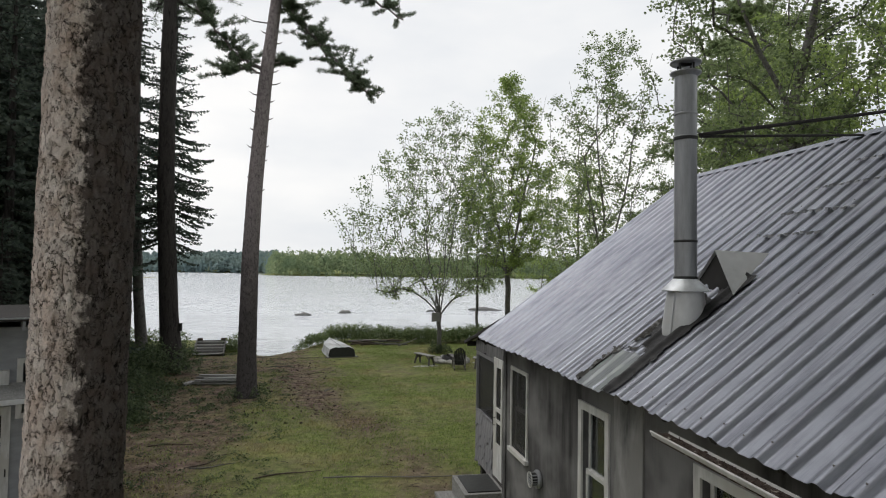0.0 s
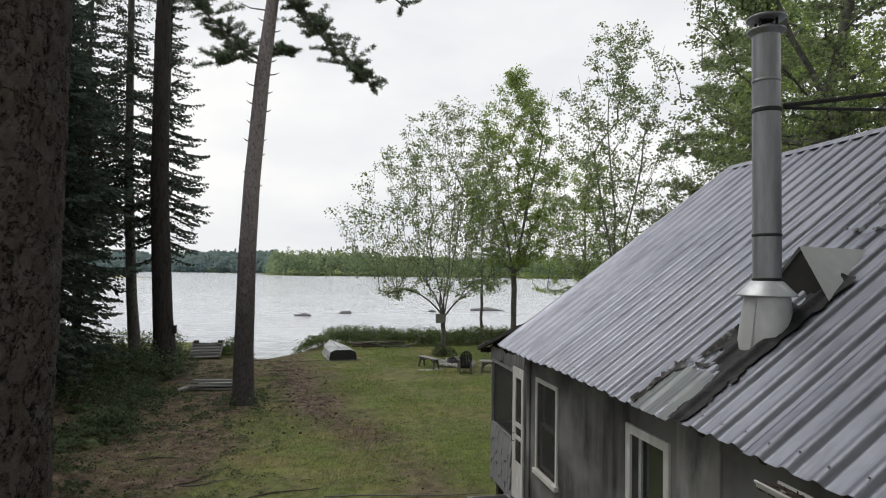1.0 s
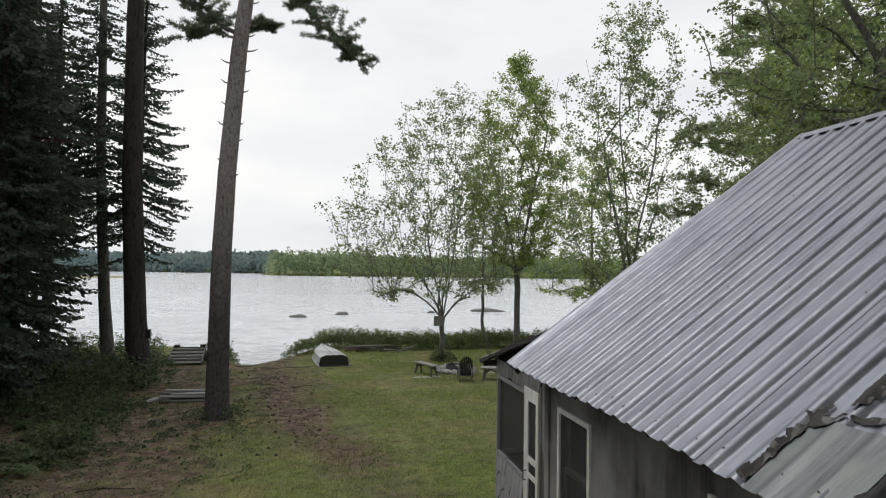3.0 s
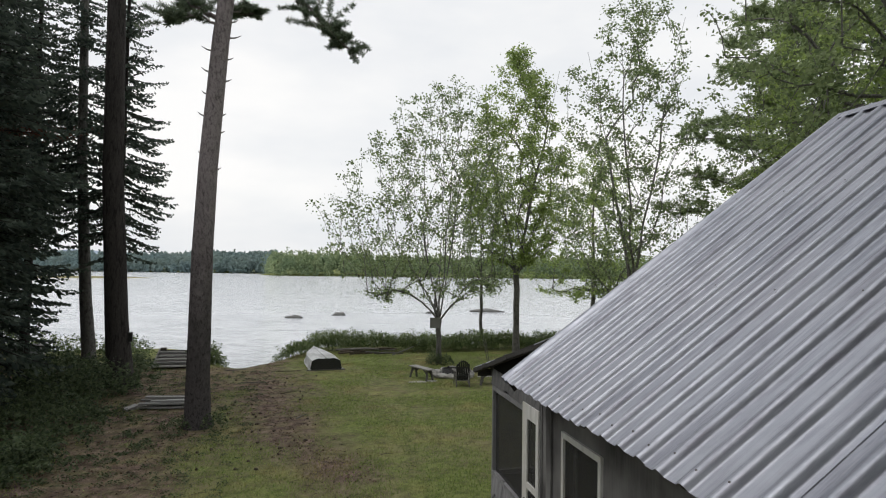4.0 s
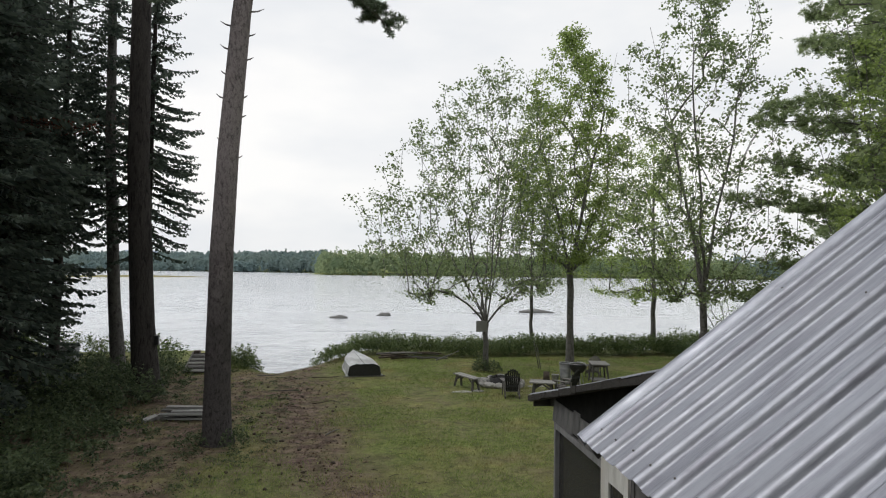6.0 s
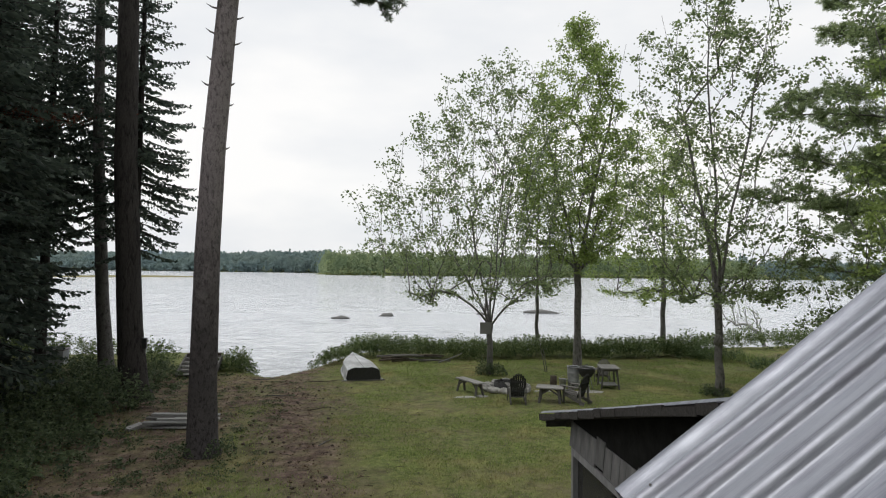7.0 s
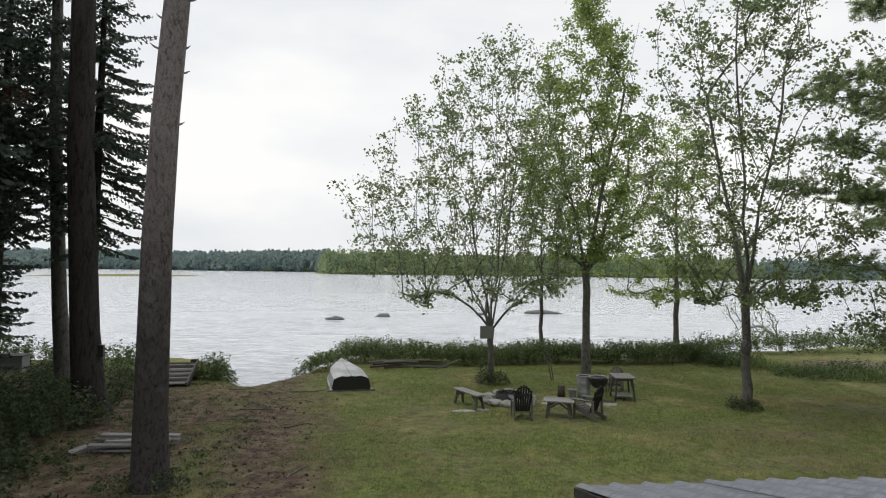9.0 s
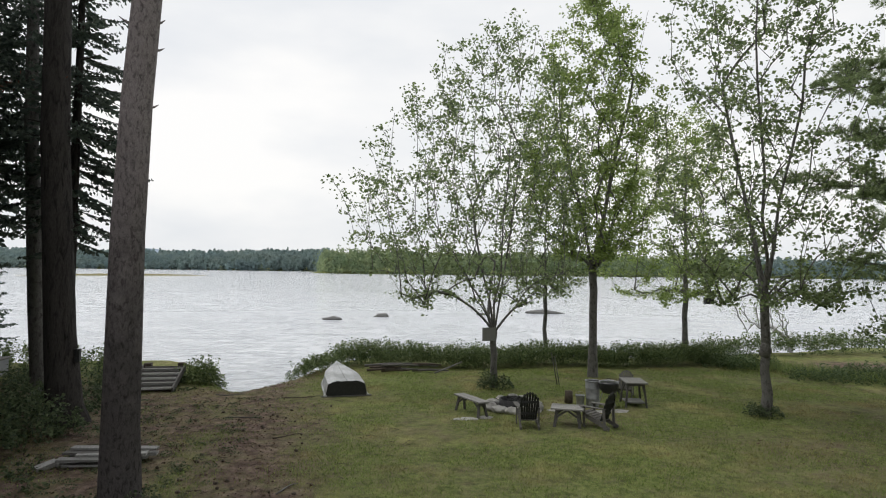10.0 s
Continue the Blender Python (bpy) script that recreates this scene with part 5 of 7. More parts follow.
g.f = [(i * 25 + j, (i + 1) * 25 + j, (i + 1) * 25 + j + 1, i * 25 + j + 1) for i in range(12) for j in range(24)]
part("patch_sheet", g, M_OLDSHEET, cabin, "dull flattened patch sheet", smooth=True, world_space=True)


def tar_coat(field, d0, d1, y0, y1, lift, cell=0.012):
    """A thin ragged coat over the ribs wherever field(d, y) is positive; its rim follows the field's edge."""
    nd, ny = int((d1 - d0) / cell), int((y1 - y0) / cell)
    f = [[field(d0 + i * cell, y0 + j * cell) for j in range(ny + 1)] for i in range(nd + 1)]
    ids, verts, faces = {}, [], []

    def vert(i, j):
        if (i, j) not in ids:
            d, y = d0 + i * cell, y0 + j * cell
            if f[i][j] <= 0 or any(f[min(nd, max(0, i + a))][min(ny, max(0, j + c))] <= 0 for a, c in ((1, 0), (-1, 0), (0, 1), (0, -1))):
                e = 0.004
                gx_, gy_ = (field(d + e, y) - f[i][j]) / e, (field(d, y + e) - f[i][j]) / e
                q = gx_ * gx_ + gy_ * gy_ + 1e-6
                k = max(-0.7 * cell, min(0.7 * cell, f[i][j] / math.sqrt(q))) / math.sqrt(q)
                d, y = d - k * gx_, y - k * gy_
                h = 0.001
            else:
                h = 0.003 + 0.002 * noise.noise(Vector((d * 30, y * 30, 2)))
            ids[(i, j)] = len(verts)
            on_patch = 0.018 if d < 0.54 and 5.22 < y < 5.76 else 0.0
            verts.append(SL @ Vector((d, y, max(rib_height(y), on_patch) + lift + h)))
        return ids[(i, j)]

    for i in range(nd):
        for j in range(ny):
            if f[i][j] + f[i + 1][j] + f[i + 1][j + 1] + f[i][j + 1] > 0 and max(f[i][j], f[i + 1][j + 1]) > 0:
                faces.append((vert(i, j), vert(i + 1, j), vert(i + 1, j + 1), vert(i, j + 1)))
    return Geo().add(verts, faces)


def ragged(d, y, size, freq, seed):
    return size * noise.fractal(Vector((d * freq, y * freq, seed)), 0.9, 2.1, 5)


def near_strip(d, y, a, b, half):
    t = max(0.0, min(1.0, (d - a[0]) / (b[0] - a[0])))
    return half - math.hypot(d - (a[0] + (b[0] - a[0]) * t), y - (a[1] + (b[1] - a[1]) * t))


def fresh_tar(d, y):
    k = max(near_strip(d, y, (-0.1, 5.15), (0.75, 5.15), 0.085), near_strip(d, y, (0.75, 5.19), (1.75, 5.16), 0.12))
    k = max(k, 0.20 * (1 - math.hypot((d - 1.05) / 0.42, (y - 5.38) / 0.20)), near_strip(d, y, (0.62, 5.25), (0.90, 5.46), 0.08))
    holes = 0.10 * max(0.0, noise.fractal(Vector((d * 7, y * 7, 21)), 0.9, 2.1, 4) - 0.12) * smooth01(1.0, 0.7, d)
    return k + ragged(d, y, 0.028, 10.0, 4) + ragged(d, y, 0.018, 45.0, 14) - holes


def thin_tar(d, y):
    k = max(near_strip(d, y, (0.05, 5.79), (0.62, 5.755), 0.028), near_strip(d, y, (0.53, 5.72), (0.66, 5.28), 0.09))
    k = max(k, near_strip(d, y, (0.7, 5.62), (1.25, 5.56), 0.06))
    holes = 0.16 * max(0.0, noise.fractal(Vector((d * 8, y * 8, 5)), 0.9, 2.1, 4) - 0.02) * smooth01(0.5, 0.6, d)
    return k + ragged(d, y, 0.022, 12.0, 8) + ragged(d, y, 0.020, 45.0, 18) - holes


part("tar", tar_coat(thin_tar, 0.0, 1.75, 4.95, 5.90, 0.012), M_OLDTAR, cabin, "thin grey old tar", smooth=True, world_space=True)
part("tar", tar_coat(fresh_tar, 0.0, 1.80, 4.95, 5.80, 0.016), M_TAR, cabin, "black roofing tar", smooth=True, world_space=True)
# rows of bent snow guards above the chimney
for r, (a, y0, y1) in enumerate(((2.44, 4.88, 5.74), (2.86, 4.84, 5.72), (3.37, 4.86, 5.70), (3.88, 5.20, 5.62))):
    k, y = 0, y0
    while y < y1:
        g = Geo()
        h = 0.008 + 0.016 * sh_g.random()
        p0, p1 = sh_g.uniform(-0.015, 0.015), sh_g.uniform(-0.02, 0.02)
        g.add([SL @ Vector((q[0], q[1], q[2] + 0.01)) for q in ((a + p0, y, 0.022), (a + p0 + 0.012, y, 0.03 + h), (a + 0.045, y, 0.024), (a + p1, y + 0.05, 0.022), (a + p1 + 0.014, y + 0.05, 0.026 + h), (a + 0.05, y + 0.05, 0.024))],
              [(0, 1, 2), (5, 4, 3), (0, 3, 4, 1), (1, 4, 5, 2), (2, 5, 3, 0)])
        part("snow_guard", g, M_CAN, west_slope, "bent grey snow guard", world_space=True)
        y += 0.085 + 0.03 * sh_g.random()
        k += 1

# ---- chimney ----
CX, CY = 3.37, 5.30
M_FLASH = material("dull_flashing_sheet", (0.45, 0.46, 0.46), (0.60, 0.61, 0.61), 4.0, 0.5, 0.3, 0.1, (2, 2, 1), blotch=(0.50, 0.51, 0.515), blotch_scale=4.0)
chimney = thing("chimney", (CX, CY, 3.66), 0, "grey metal stovepipe chimney with a rain cap and brace rods", "chimney")
part("pipe", Geo().lathe([(0.103, 0.42), (0.103, 2.47)], 28), M_METAL2, chimney, smooth=True)
for z in (0.86, 2.07, 1.85):
    part("band", Geo().lathe([(0.104, z - 0.012), (0.108, z - 0.009), (0.108, z + 0.009), (0.104, z + 0.012)], 28), M_BLACK if z < 1.0 else M_CAN, chimney, smooth=True)
part("band", Geo().lathe([(0.104, 0.505), (0.109, 0.507), (0.108, 0.526), (0.104, 0.53)], 28), M_BLACK, chimney, "dark sealant ring", smooth=True)
part("storm_collar", Geo().lathe([(0.208, 0.388), (0.216, 0.392), (0.214, 0.398), (0.114, 0.503), (0.104, 0.507)], 36), M_BRIGHT, chimney, "bright aluminium storm collar", smooth=True)
g = Geo()
n = 24
top, bot = [], []
for k in range(n):
    a = 2 * math.pi * k / n
    top.append((0.158 * math.cos(a), 0.158 * math.sin(a), 0.43))
    x, y = -0.015 + 0.205 * math.cos(a), 0.01 + 0.19 * math.sin(a)
    bot.append((x, y, roof_z(CX + x) - 3.66 + 0.02))
g.add(top + bot, [(k, n + k, n + (k + 1) % n, (k + 1) % n) for k in range(n)])
part("flashing_cone", g, M_FLASH, chimney, "pale sheet-metal flashing cone", smooth=True)
part("seam", Geo().beam((-0.146, -0.066, 0.42), (-0.203, -0.072, roof_z(CX - 0.203) - 3.66 + 0.02), 0.012, 0.02, (0, 1, 0)), M_FLASH, chimney)
part("cap", Geo().lathe([(0.104, 2.43), (0.128, 2.455), (0.142, 2.462), (0.142, 2.476), (0.09, 2.482)], 28), M_METAL2, chimney, smooth=True)
for k in range(4):
    a = k * math.pi / 2 + 0.4
    part("cap_bracket", Geo().box(-0.01, -0.003, 2.48, 0.01, 0.003, 2.57, pose(0.085 * math.cos(a), 0.085 * math.sin(a), 0, 0, 0, math.degrees(a))), M_BLACK, chimney)
part("rain_cap", Geo().lathe([(0.06, 2.555), (0.138, 2.558), (0.146, 2.568), (0.140, 2.580), (0.02, 2.612), (0.0001, 2.613)], 28), M_METAL2, chimney, "dark metal rain cap", smooth=True)
part("clamp", Geo().lathe([(0.104, 1.82), (0.113, 1.825), (0.113, 1.85), (0.104, 1.855)], 28), M_BLACK, chimney)
part("brace_rod", Geo().tube([(0.10, -0.08, 1.85), (2.62, 0.62, 2.16)], [0.014, 0.014], 8), M_DARKWOOD, chimney, "thin dark brace rod")
part("brace_rod", Geo().tube([(0.08, -0.10, 1.86), (2.86, 0.06, 2.36)], [0.018, 0.018], 8), M_DARKWOOD, chimney, "thin dark brace rod")
part("brace_foot", Geo().box(2.82, 0.0, 2.2, 2.9, 0.1, 2.38), M_DARKWOOD, chimney)

cricket = thing("chimney_cricket", (3.8, 5.3, 4.1), 0, "bent sheet-metal cricket above the chimney", "flashing")
apex = Vector((3.762, 5.42, 4.45))
base = [Vector((3.69, 5.045, roof_z(3.69) + 0.02)), Vector((3.80, 5.84, roof_z(3.80) + 0.02)), Vector((4.22, 5.24, roof_z(4.22) + 0.03))]
for tri in ((base[0], base[2], apex), (base[1], base[2], apex)):
    off = Vector((0, 0, 0.004))
    part("sheet", Geo().add([*tri, *[q - off for q in tri]], [(0, 1, 2), (5, 4, 3), (0, 3, 4, 1), (1, 4, 5, 2), (2, 5, 3, 0)]), M_FLASH, cricket, world_space=True)
# the end is open; a black sheet is added for the shade inside
end = [q + Vector((0.03, 0, -0.012)) for q in (base[0], base[1], apex)]
part("end_shade_sheet", Geo().add([*end, *[q + Vector((0.012, 0, 0)) for q in end]], [(0, 1, 2), (5, 4, 3), (0, 3, 4, 1), (1, 4, 5, 2), (2, 5, 3, 0)]), M_INSIDE, cricket, "black sheet standing for the shaded open end", world_space=True)

# ---- grey shed on the far side of the yard ----
shed = thing("shed", (-4.17, 11.4, 0), 206, "pale grey shed with white trim and a low awning", "shed")
# in the shed's own frame x runs along the front away from the corner, and -y is into the shed


def sbox(name, mat, *b, label="", parent=None):
    return part(name, Geo().box(*b), mat, parent or shed, label)


fw = Geo()
fw.v, fw.f = [], []
src = wall_with_holes(-0.09, 0.0, 0.0, 3.4, 0.0, 3.2, [(0.30, 0.60, 1.82, 2.62)])
fw.add([(y, x, z) for x, y, z in src.v], [tuple(reversed(f)) for f in src.f])
part("front_wall", fw, M_SHEDWALL, shed)
sbox("side_wall", M_SHEDWALL, 0.0, -3.2, 0, 0.08, -0.09, 3.2)
sbox("side_wall", M_SHEDWALL, 3.32, -3.2, 0, 3.4, -0.09, 3.2)
sbox("back_wall", M_SHEDWALL, 0.08, -3.2, 0, 3.32, -3.12, 3.2)
sbox("corner_trim", M_WHITE, -0.03, 0.003, 0, 0.045, 0.025, 3.19)
sbox("corner_trim", M_WHITE, -0.03, -0.08, 0, -0.003, 0.0, 3.19)
part("roof", Geo().beam((-0.25, -1.35, 3.36), (3.7, -1.35, 3.36), 3.9, 0.05), M_DARKWOOD, shed, "dark shed roof")
part("eave_trim", Geo().beam((-0.25, 0.62, 3.38), (3.7, 0.62, 3.38), 0.02, 0.025), M_CAN, shed)
for k in range(8):
    sbox("rafter_end", M_SHEDWALL, 0.12 + k * 0.5, 0.0, 3.2, 0.155 + k * 0.5, 0.58, 3.33)
wf = part("window", Geo().box(0.22, 0.003, 2.62, 0.68, 0.03, 2.70).box(0.22, 0.003, 1.74, 0.68, 0.03, 1.82).box(0.22, 0.003, 1.82, 0.30, 0.03, 2.62).box(0.60, 0.003, 1.82, 0.68, 0.03, 2.62), M_WHITE, shed, "white window frame")
sbox("pane", M_GLASS, 0.30, -0.04, 1.82, 0.60, -0.035, 2.62, parent=wf)
sbox("meter_box", M_WHITE, 0.78, 0.0, 2.3, 0.98, 0.1, 2.53, label="white box on the wall")
part("awning", Geo().box(0.5, 0.0, -0.03, 2.3, 0.75, 0.0, pose(0, 0, 2.32, -10, 0, 0)), M_GREYPLANK, shed, "grey awning roof with a bright edge")
part("awning_edge", Geo().box(0.5, 0.735, 2.10, 2.3, 0.755, 2.175), M_BRIGHT, shed, "bright metal awning edge")
df = part("door", Geo().box(0.74, 0.003, 0.05, 1.5, 0.035, 1.95), M_WHITE, shed, "white glazed door")
for k in range(4):
    for j in range(2):
        part("pane", Geo().box(0.86 + j * 0.28, 0.036, 0.2 + k * 0.42, 1.08 + j * 0.28, 0.04, 0.56 + k * 0.42), M_BLACK, df)
part("handle", Geo().tube([(0.79, 0.03, 0.85), (0.79, 0.08, 0.86), (0.79, 0.08, 0.95), (0.79, 0.03, 0.96)], [0.01] * 4, 6), M_BLACK, df)


# ---- conifers ----
def spruce_meshes(seed, height, radius, bare_to, dense=1.0):
    """A spruce: whorls of drooping boughs with side twigs. Returns the wood and needle meshes."""
    g = np.random.default_rng(seed)
    wood = Geo()
    lean = g.normal(size=2) * 0.15
    zs = np.linspace(0, height, 10)
    wood.tube([(lean[0] * z / height, lean[1] * z / height, z) for z in zs], [max(0.02, 0.17 * (1 - z / height) ** 0.8 + 0.02) for z in zs], 8, caps=False)
    c, al, ac = [], [], []
    z = bare_to
    while z < height - 0.2:
        k = (z - bare_to) / (height - bare_to)
        r = radius * (1 - k) ** 0.75 * (0.35 + 0.65 * min(1, (z - bare_to + 0.6) / 2.5)) + 0.15
        for b in range(int(g.integers(4, 7) * dense)):
            a = g.uniform(0, 2 * math.pi)
            length = r * g.uniform(0.55, 1.15)
            n = max(4, int(length / 0.13))
            t = np.linspace(0.1, 1, n)
            lift = g.uniform(-0.1, 0.15)
            px = lean[0] * z / height + math.cos(a) * length * t
            py = lean[1] * z / height + math.sin(a) * length * t
            pz = z + length * (lift * t - 0.55 * t ** 1.3 * (1 - k * 0.9) + 0.22 * t ** 3)
            p = np.stack([px, py, pz], 1)
            wood.tube(p[:: max(1, n // 4)], [0.02 * (1 - 0.8 * q) + 0.004 for q in t[:: max(1, n // 4)]], 3, caps=False)
            d = np.gradient(p, axis=0)
            d /= np.linalg.norm(d, axis=1, keepdims=True)
            side = np.cross(d, [0, 0, 1.0])
            side /= np.linalg.norm(side, axis=1, keepdims=True) + 1e-9
            for s in (-1, 1):
                w = (0.10 + 0.42 * length * 0.5 * np.sin(np.pi * np.clip(t * 0.85 + 0.12, 0, 1)))[:, None] * g.uniform(0.6, 1.2, (n, 1))
                v = side * s * 0.8 + d * 0.75 + g.normal(size=(n, 3)) * 0.12
                v[:, 2] -= g.uniform(0.05, 0.45, n)
                v /= np.linalg.norm(v, axis=1, keepdims=True)
                for f0, f1 in ((0.0, 0.55), (0.45, 1.0)):
                    mid = p + v * w * (f0 + f1) / 2
                    mid[:, 2] -= (w[:, 0] * (f0 + f1) / 2) ** 2 * 0.25
                    c.append(mid)
                    al.append(v * w * (f1 - f0) / 2)
                    up = np.cross(v, side) + g.normal(size=(n, 3)) * 0.5
                    up -= v * (up * v).sum(1, keepdims=True)
                    up /= np.linalg.norm(up, axis=1, keepdims=True) + 1e-9
                    ac.append(up * g.uniform(0.035, 0.075, (n, 1)))
        z += g.uniform(0.2, 0.38)
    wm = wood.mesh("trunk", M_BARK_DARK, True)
    nm = quads_mesh("crown", np.concatenate(c), np.concatenate(al), np.concatenate(ac), M_NEEDLE)
    return wm, nm


spruces, crowns = [], []
for seed, h, r, bt in ((1, 17, 3.0, 0.6), (2, 15, 2.6, 0.3), (3, 19, 3.1, 2.6), (4, 13, 2.4, 0.2), (5, 18, 2.9, 5.2), (6, 17.5, 2.15, 5.0)):
    wm, nm = spruce_meshes(seed, h, r, bt)
    ob = thing("spruce_tree", (0, 0, 0), 0, "dark green spruce with drooping boughs in the shade", "tree", "spruces in the side wood")
    part("trunk", wm, None, ob)
    part("crown", nm, None, ob)
    spruces.append(ob)
    crowns.append(nm)
SPRUCE_AT = [(-6.62, 28.4, 5, 10, 0.95), (-10.6, 22.4, 1, 15, 1.1), (-11.4, 18.4, 1, 250, 1.1), (-10.5, 30.6, 4, 140, 1.0), (-10.6, 27.6, 4, 80, 1.0), (-9.1, 24.8, 1, 130, 1.0), (-8.7, 22.9, 4, 60, 1.0), (-8.3, 22.0, 1, 200, 0.95), (-12.4, 25.6, 2, 20, 1.1),
             (-8.7, 19.4, 3, 70, 1.0), (-12.0, 20.6, 0, 160, 1.1), (-13.4, 29.4, 4, 110, 1.15), (-12.6, 16.6, 2, 300, 1.0), (-14.6, 22.8, 0, 330, 1.2), (-9.4, 16.0, 3, 210, 0.85), (-15.2, 33.0, 2, 60, 1.1),
             (-16.5, 27.0, 1, 140, 1.2), (-15.5, 18.0, 0, 190, 1.1), (-8.0, 17.6, 3, 20, 0.42), (-18.5, 22.0, 2, 10, 1.1), (-17.8, 30.5, 0, 70, 1.1),
             (-16.2, 38.6, 1, 45, 1.0), (-19.5, 35.0, 2, 75, 1.1), (-21.0, 28.0, 0, 100, 1.1), (-20.5, 39.5, 1, 190, 1.1), (-14.8, 35.6, 4, 220, 1.1), (19.8, 12.6, 2, 150, 1.0), (23.0, 19.0, 0, 30, 1.1), (26.0, 14.5, 1, 90, 1.15), (22.0, 23.5, 2, 260, 0.9), (-9.0, -3.0, 0, 30, 1.0), (-12.5, 5.0, 2, 80, 1.1), (-14.0, 11.0, 1, 130, 1.1), (-10.8, 12.4, 3, 0, 0.9), (-13.6, 23.6, 1, 25, 1.2), (-11.6, 28.9, 2, 310, 0.9)]
used = set()
for x, y, kind_, turn, k in SPRUCE_AT:
    m = pose(x, y, ground_z(x, y) - 0.1, 0, 0, turn)
    if kind_ not in used:
        spruces[kind_].matrix_basis = m @ Matrix.Diagonal((k, k, k, 1))
        used.add(kind_)
    else:
        o = copy_thing(spruces[kind_], m)
        o.scale = (k, k, k)


def bare_trunk(name, at, path, radii, mat, label, n=14, cells=0.0, seed=0, turn=0.0, ring_step=0.0):
    """A trunk along a path of (x, y, z) offsets; cells: depth of the bark plates cut into it."""
    ob = thing(name, at, turn, label, "tree")
    pts = [Vector(p) for p in path]
    if cells:
        dense_p, dense_r = [], []
        zs = [*np.arange(path[0][2], 2.0, 0.08), *np.arange(2.0, 6.9, ring_step), *np.arange(6.9, path[-1][2], 0.12)]
        for z in zs:
            dense_p.append(Vector((np.interp(z, [p[2] for p in path], [p[0] for p in path]), np.interp(z, [p[2] for p in path], [p[1] for p in path]), z)))
            dense_r.append(float(np.interp(z, [p[2] for p in path], radii)))
        g = Geo().tube(dense_p, dense_r, n, caps=False)
        out, plates = [], []
        for i, v in enumerate(g.v):
            c = dense_p[i // n]
            v = Vector(v)
            warp = noise.noise_vector(Vector((v.x * 26, v.y * 26, v.z * 15))) + 0.5 * noise.noise_vector(Vector((v.x * 60, v.y * 60, v.z * 40)))
            big_d, big_p = noise.voronoi(Vector((v.x * 24, v.y * 24, v.z * 8.5)) + 0.34 * warp)
            small_d, small_p = noise.voronoi(Vector((v.x * 58, v.y * 58, v.z * 27)) + 0.5 * warp)
            open_ = max(0.0, min(1.0, 0.35 + 2.4 * noise.noise(Vector((v.x * 14, v.y * 14, v.z * 8)))))
            crack_ = 1 - (1 - min(1.0, (big_d[1] - big_d[0]) / 0.13)) * open_
            crack_ *= 1 - 0.6 * (1 - min(1.0, (small_d[1] - small_d[0]) / 0.10)) * max(0.0, min(1.0, 0.2 + 2.2 * noise.noise(Vector((v.x * 17, v.y * 17, v.z * 11 + 5)))))
            step_a = 0.5 + 0.5 * math.sin(37.0 * big_p[0].x + 61.0 * big_p[0].y + 23.0 * big_p[0].z)
            step_b = 0.5 + 0.5 * math.sin(53.0 * small_p[0].x + 29.0 * small_p[0].y + 41.0 * small_p[0].z)
            fine = noise.fractal(Vector((v.x * 70, v.y * 70, v.z * 40)), 0.8, 2.0, 3)
            h = 0.36 * crack_ + 0.30 * step_a + 0.20 * step_b + 0.08 * fine
            plates.append(crack_ * (0.42 + 0.22 * step_a + 0.36 * step_b))
            away = Vector((v.x - c.x, v.y - c.y, 0)).normalized()
            out.append(v + away * cells * (h - 0.5))
        g.v = [tuple(p) for p in out]
    else:
        g = Geo().tube(pts, radii, n, caps=False)
    trunk = part("trunk", g, mat, ob, smooth=True)
    if cells:
        at_ = trunk.data.attributes.new("plate", "FLOAT", "POINT")
        at_.data.foreach_set("value", plates)
    return ob


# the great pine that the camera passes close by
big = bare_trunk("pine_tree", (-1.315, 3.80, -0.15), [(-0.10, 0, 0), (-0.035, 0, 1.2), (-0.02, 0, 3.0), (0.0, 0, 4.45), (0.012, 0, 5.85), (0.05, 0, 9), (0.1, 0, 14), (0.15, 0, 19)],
                 [0.40, 0.27, 0.245, 0.238, 0.232, 0.21, 0.16, 0.07], M_BARK_BIG, "great pine trunk with flaking plated bark, darker on one side", 230, 0.030, 3, 18.75, 0.011)


def needle_tufts(points, per, length, seed, mat, name, wide=0.008):
    g = np.random.default_rng(seed)
    p = np.repeat(np.array(points), per, 0)
    n = len(p)
    d = unit(n, g)
    d[:, 2] = d[:, 2] * 0.8 + 0.15
    ln = length * g.uniform(0.7, 1.1, (n, 1))
    s = np.cross(d, unit(n, g))
    s /= np.linalg.norm(s, axis=1, keepdims=True) + 1e-9
    return quads_mesh(name, p + d * ln * 0.5, d * ln * 0.5, s * wide, mat)


def pine_limb(path, radius, seed, spread=0.35, start=0.3, count=40):
    """A crooked limb with side twigs. Returns wood geometry pieces and tuft points."""
    g = np.random.default_rng(seed)
    pts = np.array(path, float)
    t = np.linspace(0, len(pts) - 1, 6 * (len(pts) - 1) + 1)
    p = np.stack([np.interp(t, np.arange(len(pts)), pts[:, k]) for k in range(3)], 1)
    p[1:-1] += g.normal(size=(len(p) - 2, 3)) * 0.04
    w = Geo().tube(p, [radius * (1 - 0.8 * i / len(p)) + 0.006 for i in range(len(p))], 6, caps=False)
    tufts = []
    for _ in range(count):
        i = int(len(p) * g.uniform(start, 1.0))
        i = min(i, len(p) - 1)
        end = p[i] + g.normal(size=3) * np.array([spread, spread, spread * 0.55]) + np.array([0, 0, 0.08])
        w.tube([p[i], (p[i] + end) / 2 + g.normal(size=3) * 0.03, end], [0.012, 0.009, 0.005], 3, caps=False)
        for f in (0.4, 0.6, 0.8, 1.0):
            tufts.append(p[i] + (end - p[i]) * f)
    return w, tufts


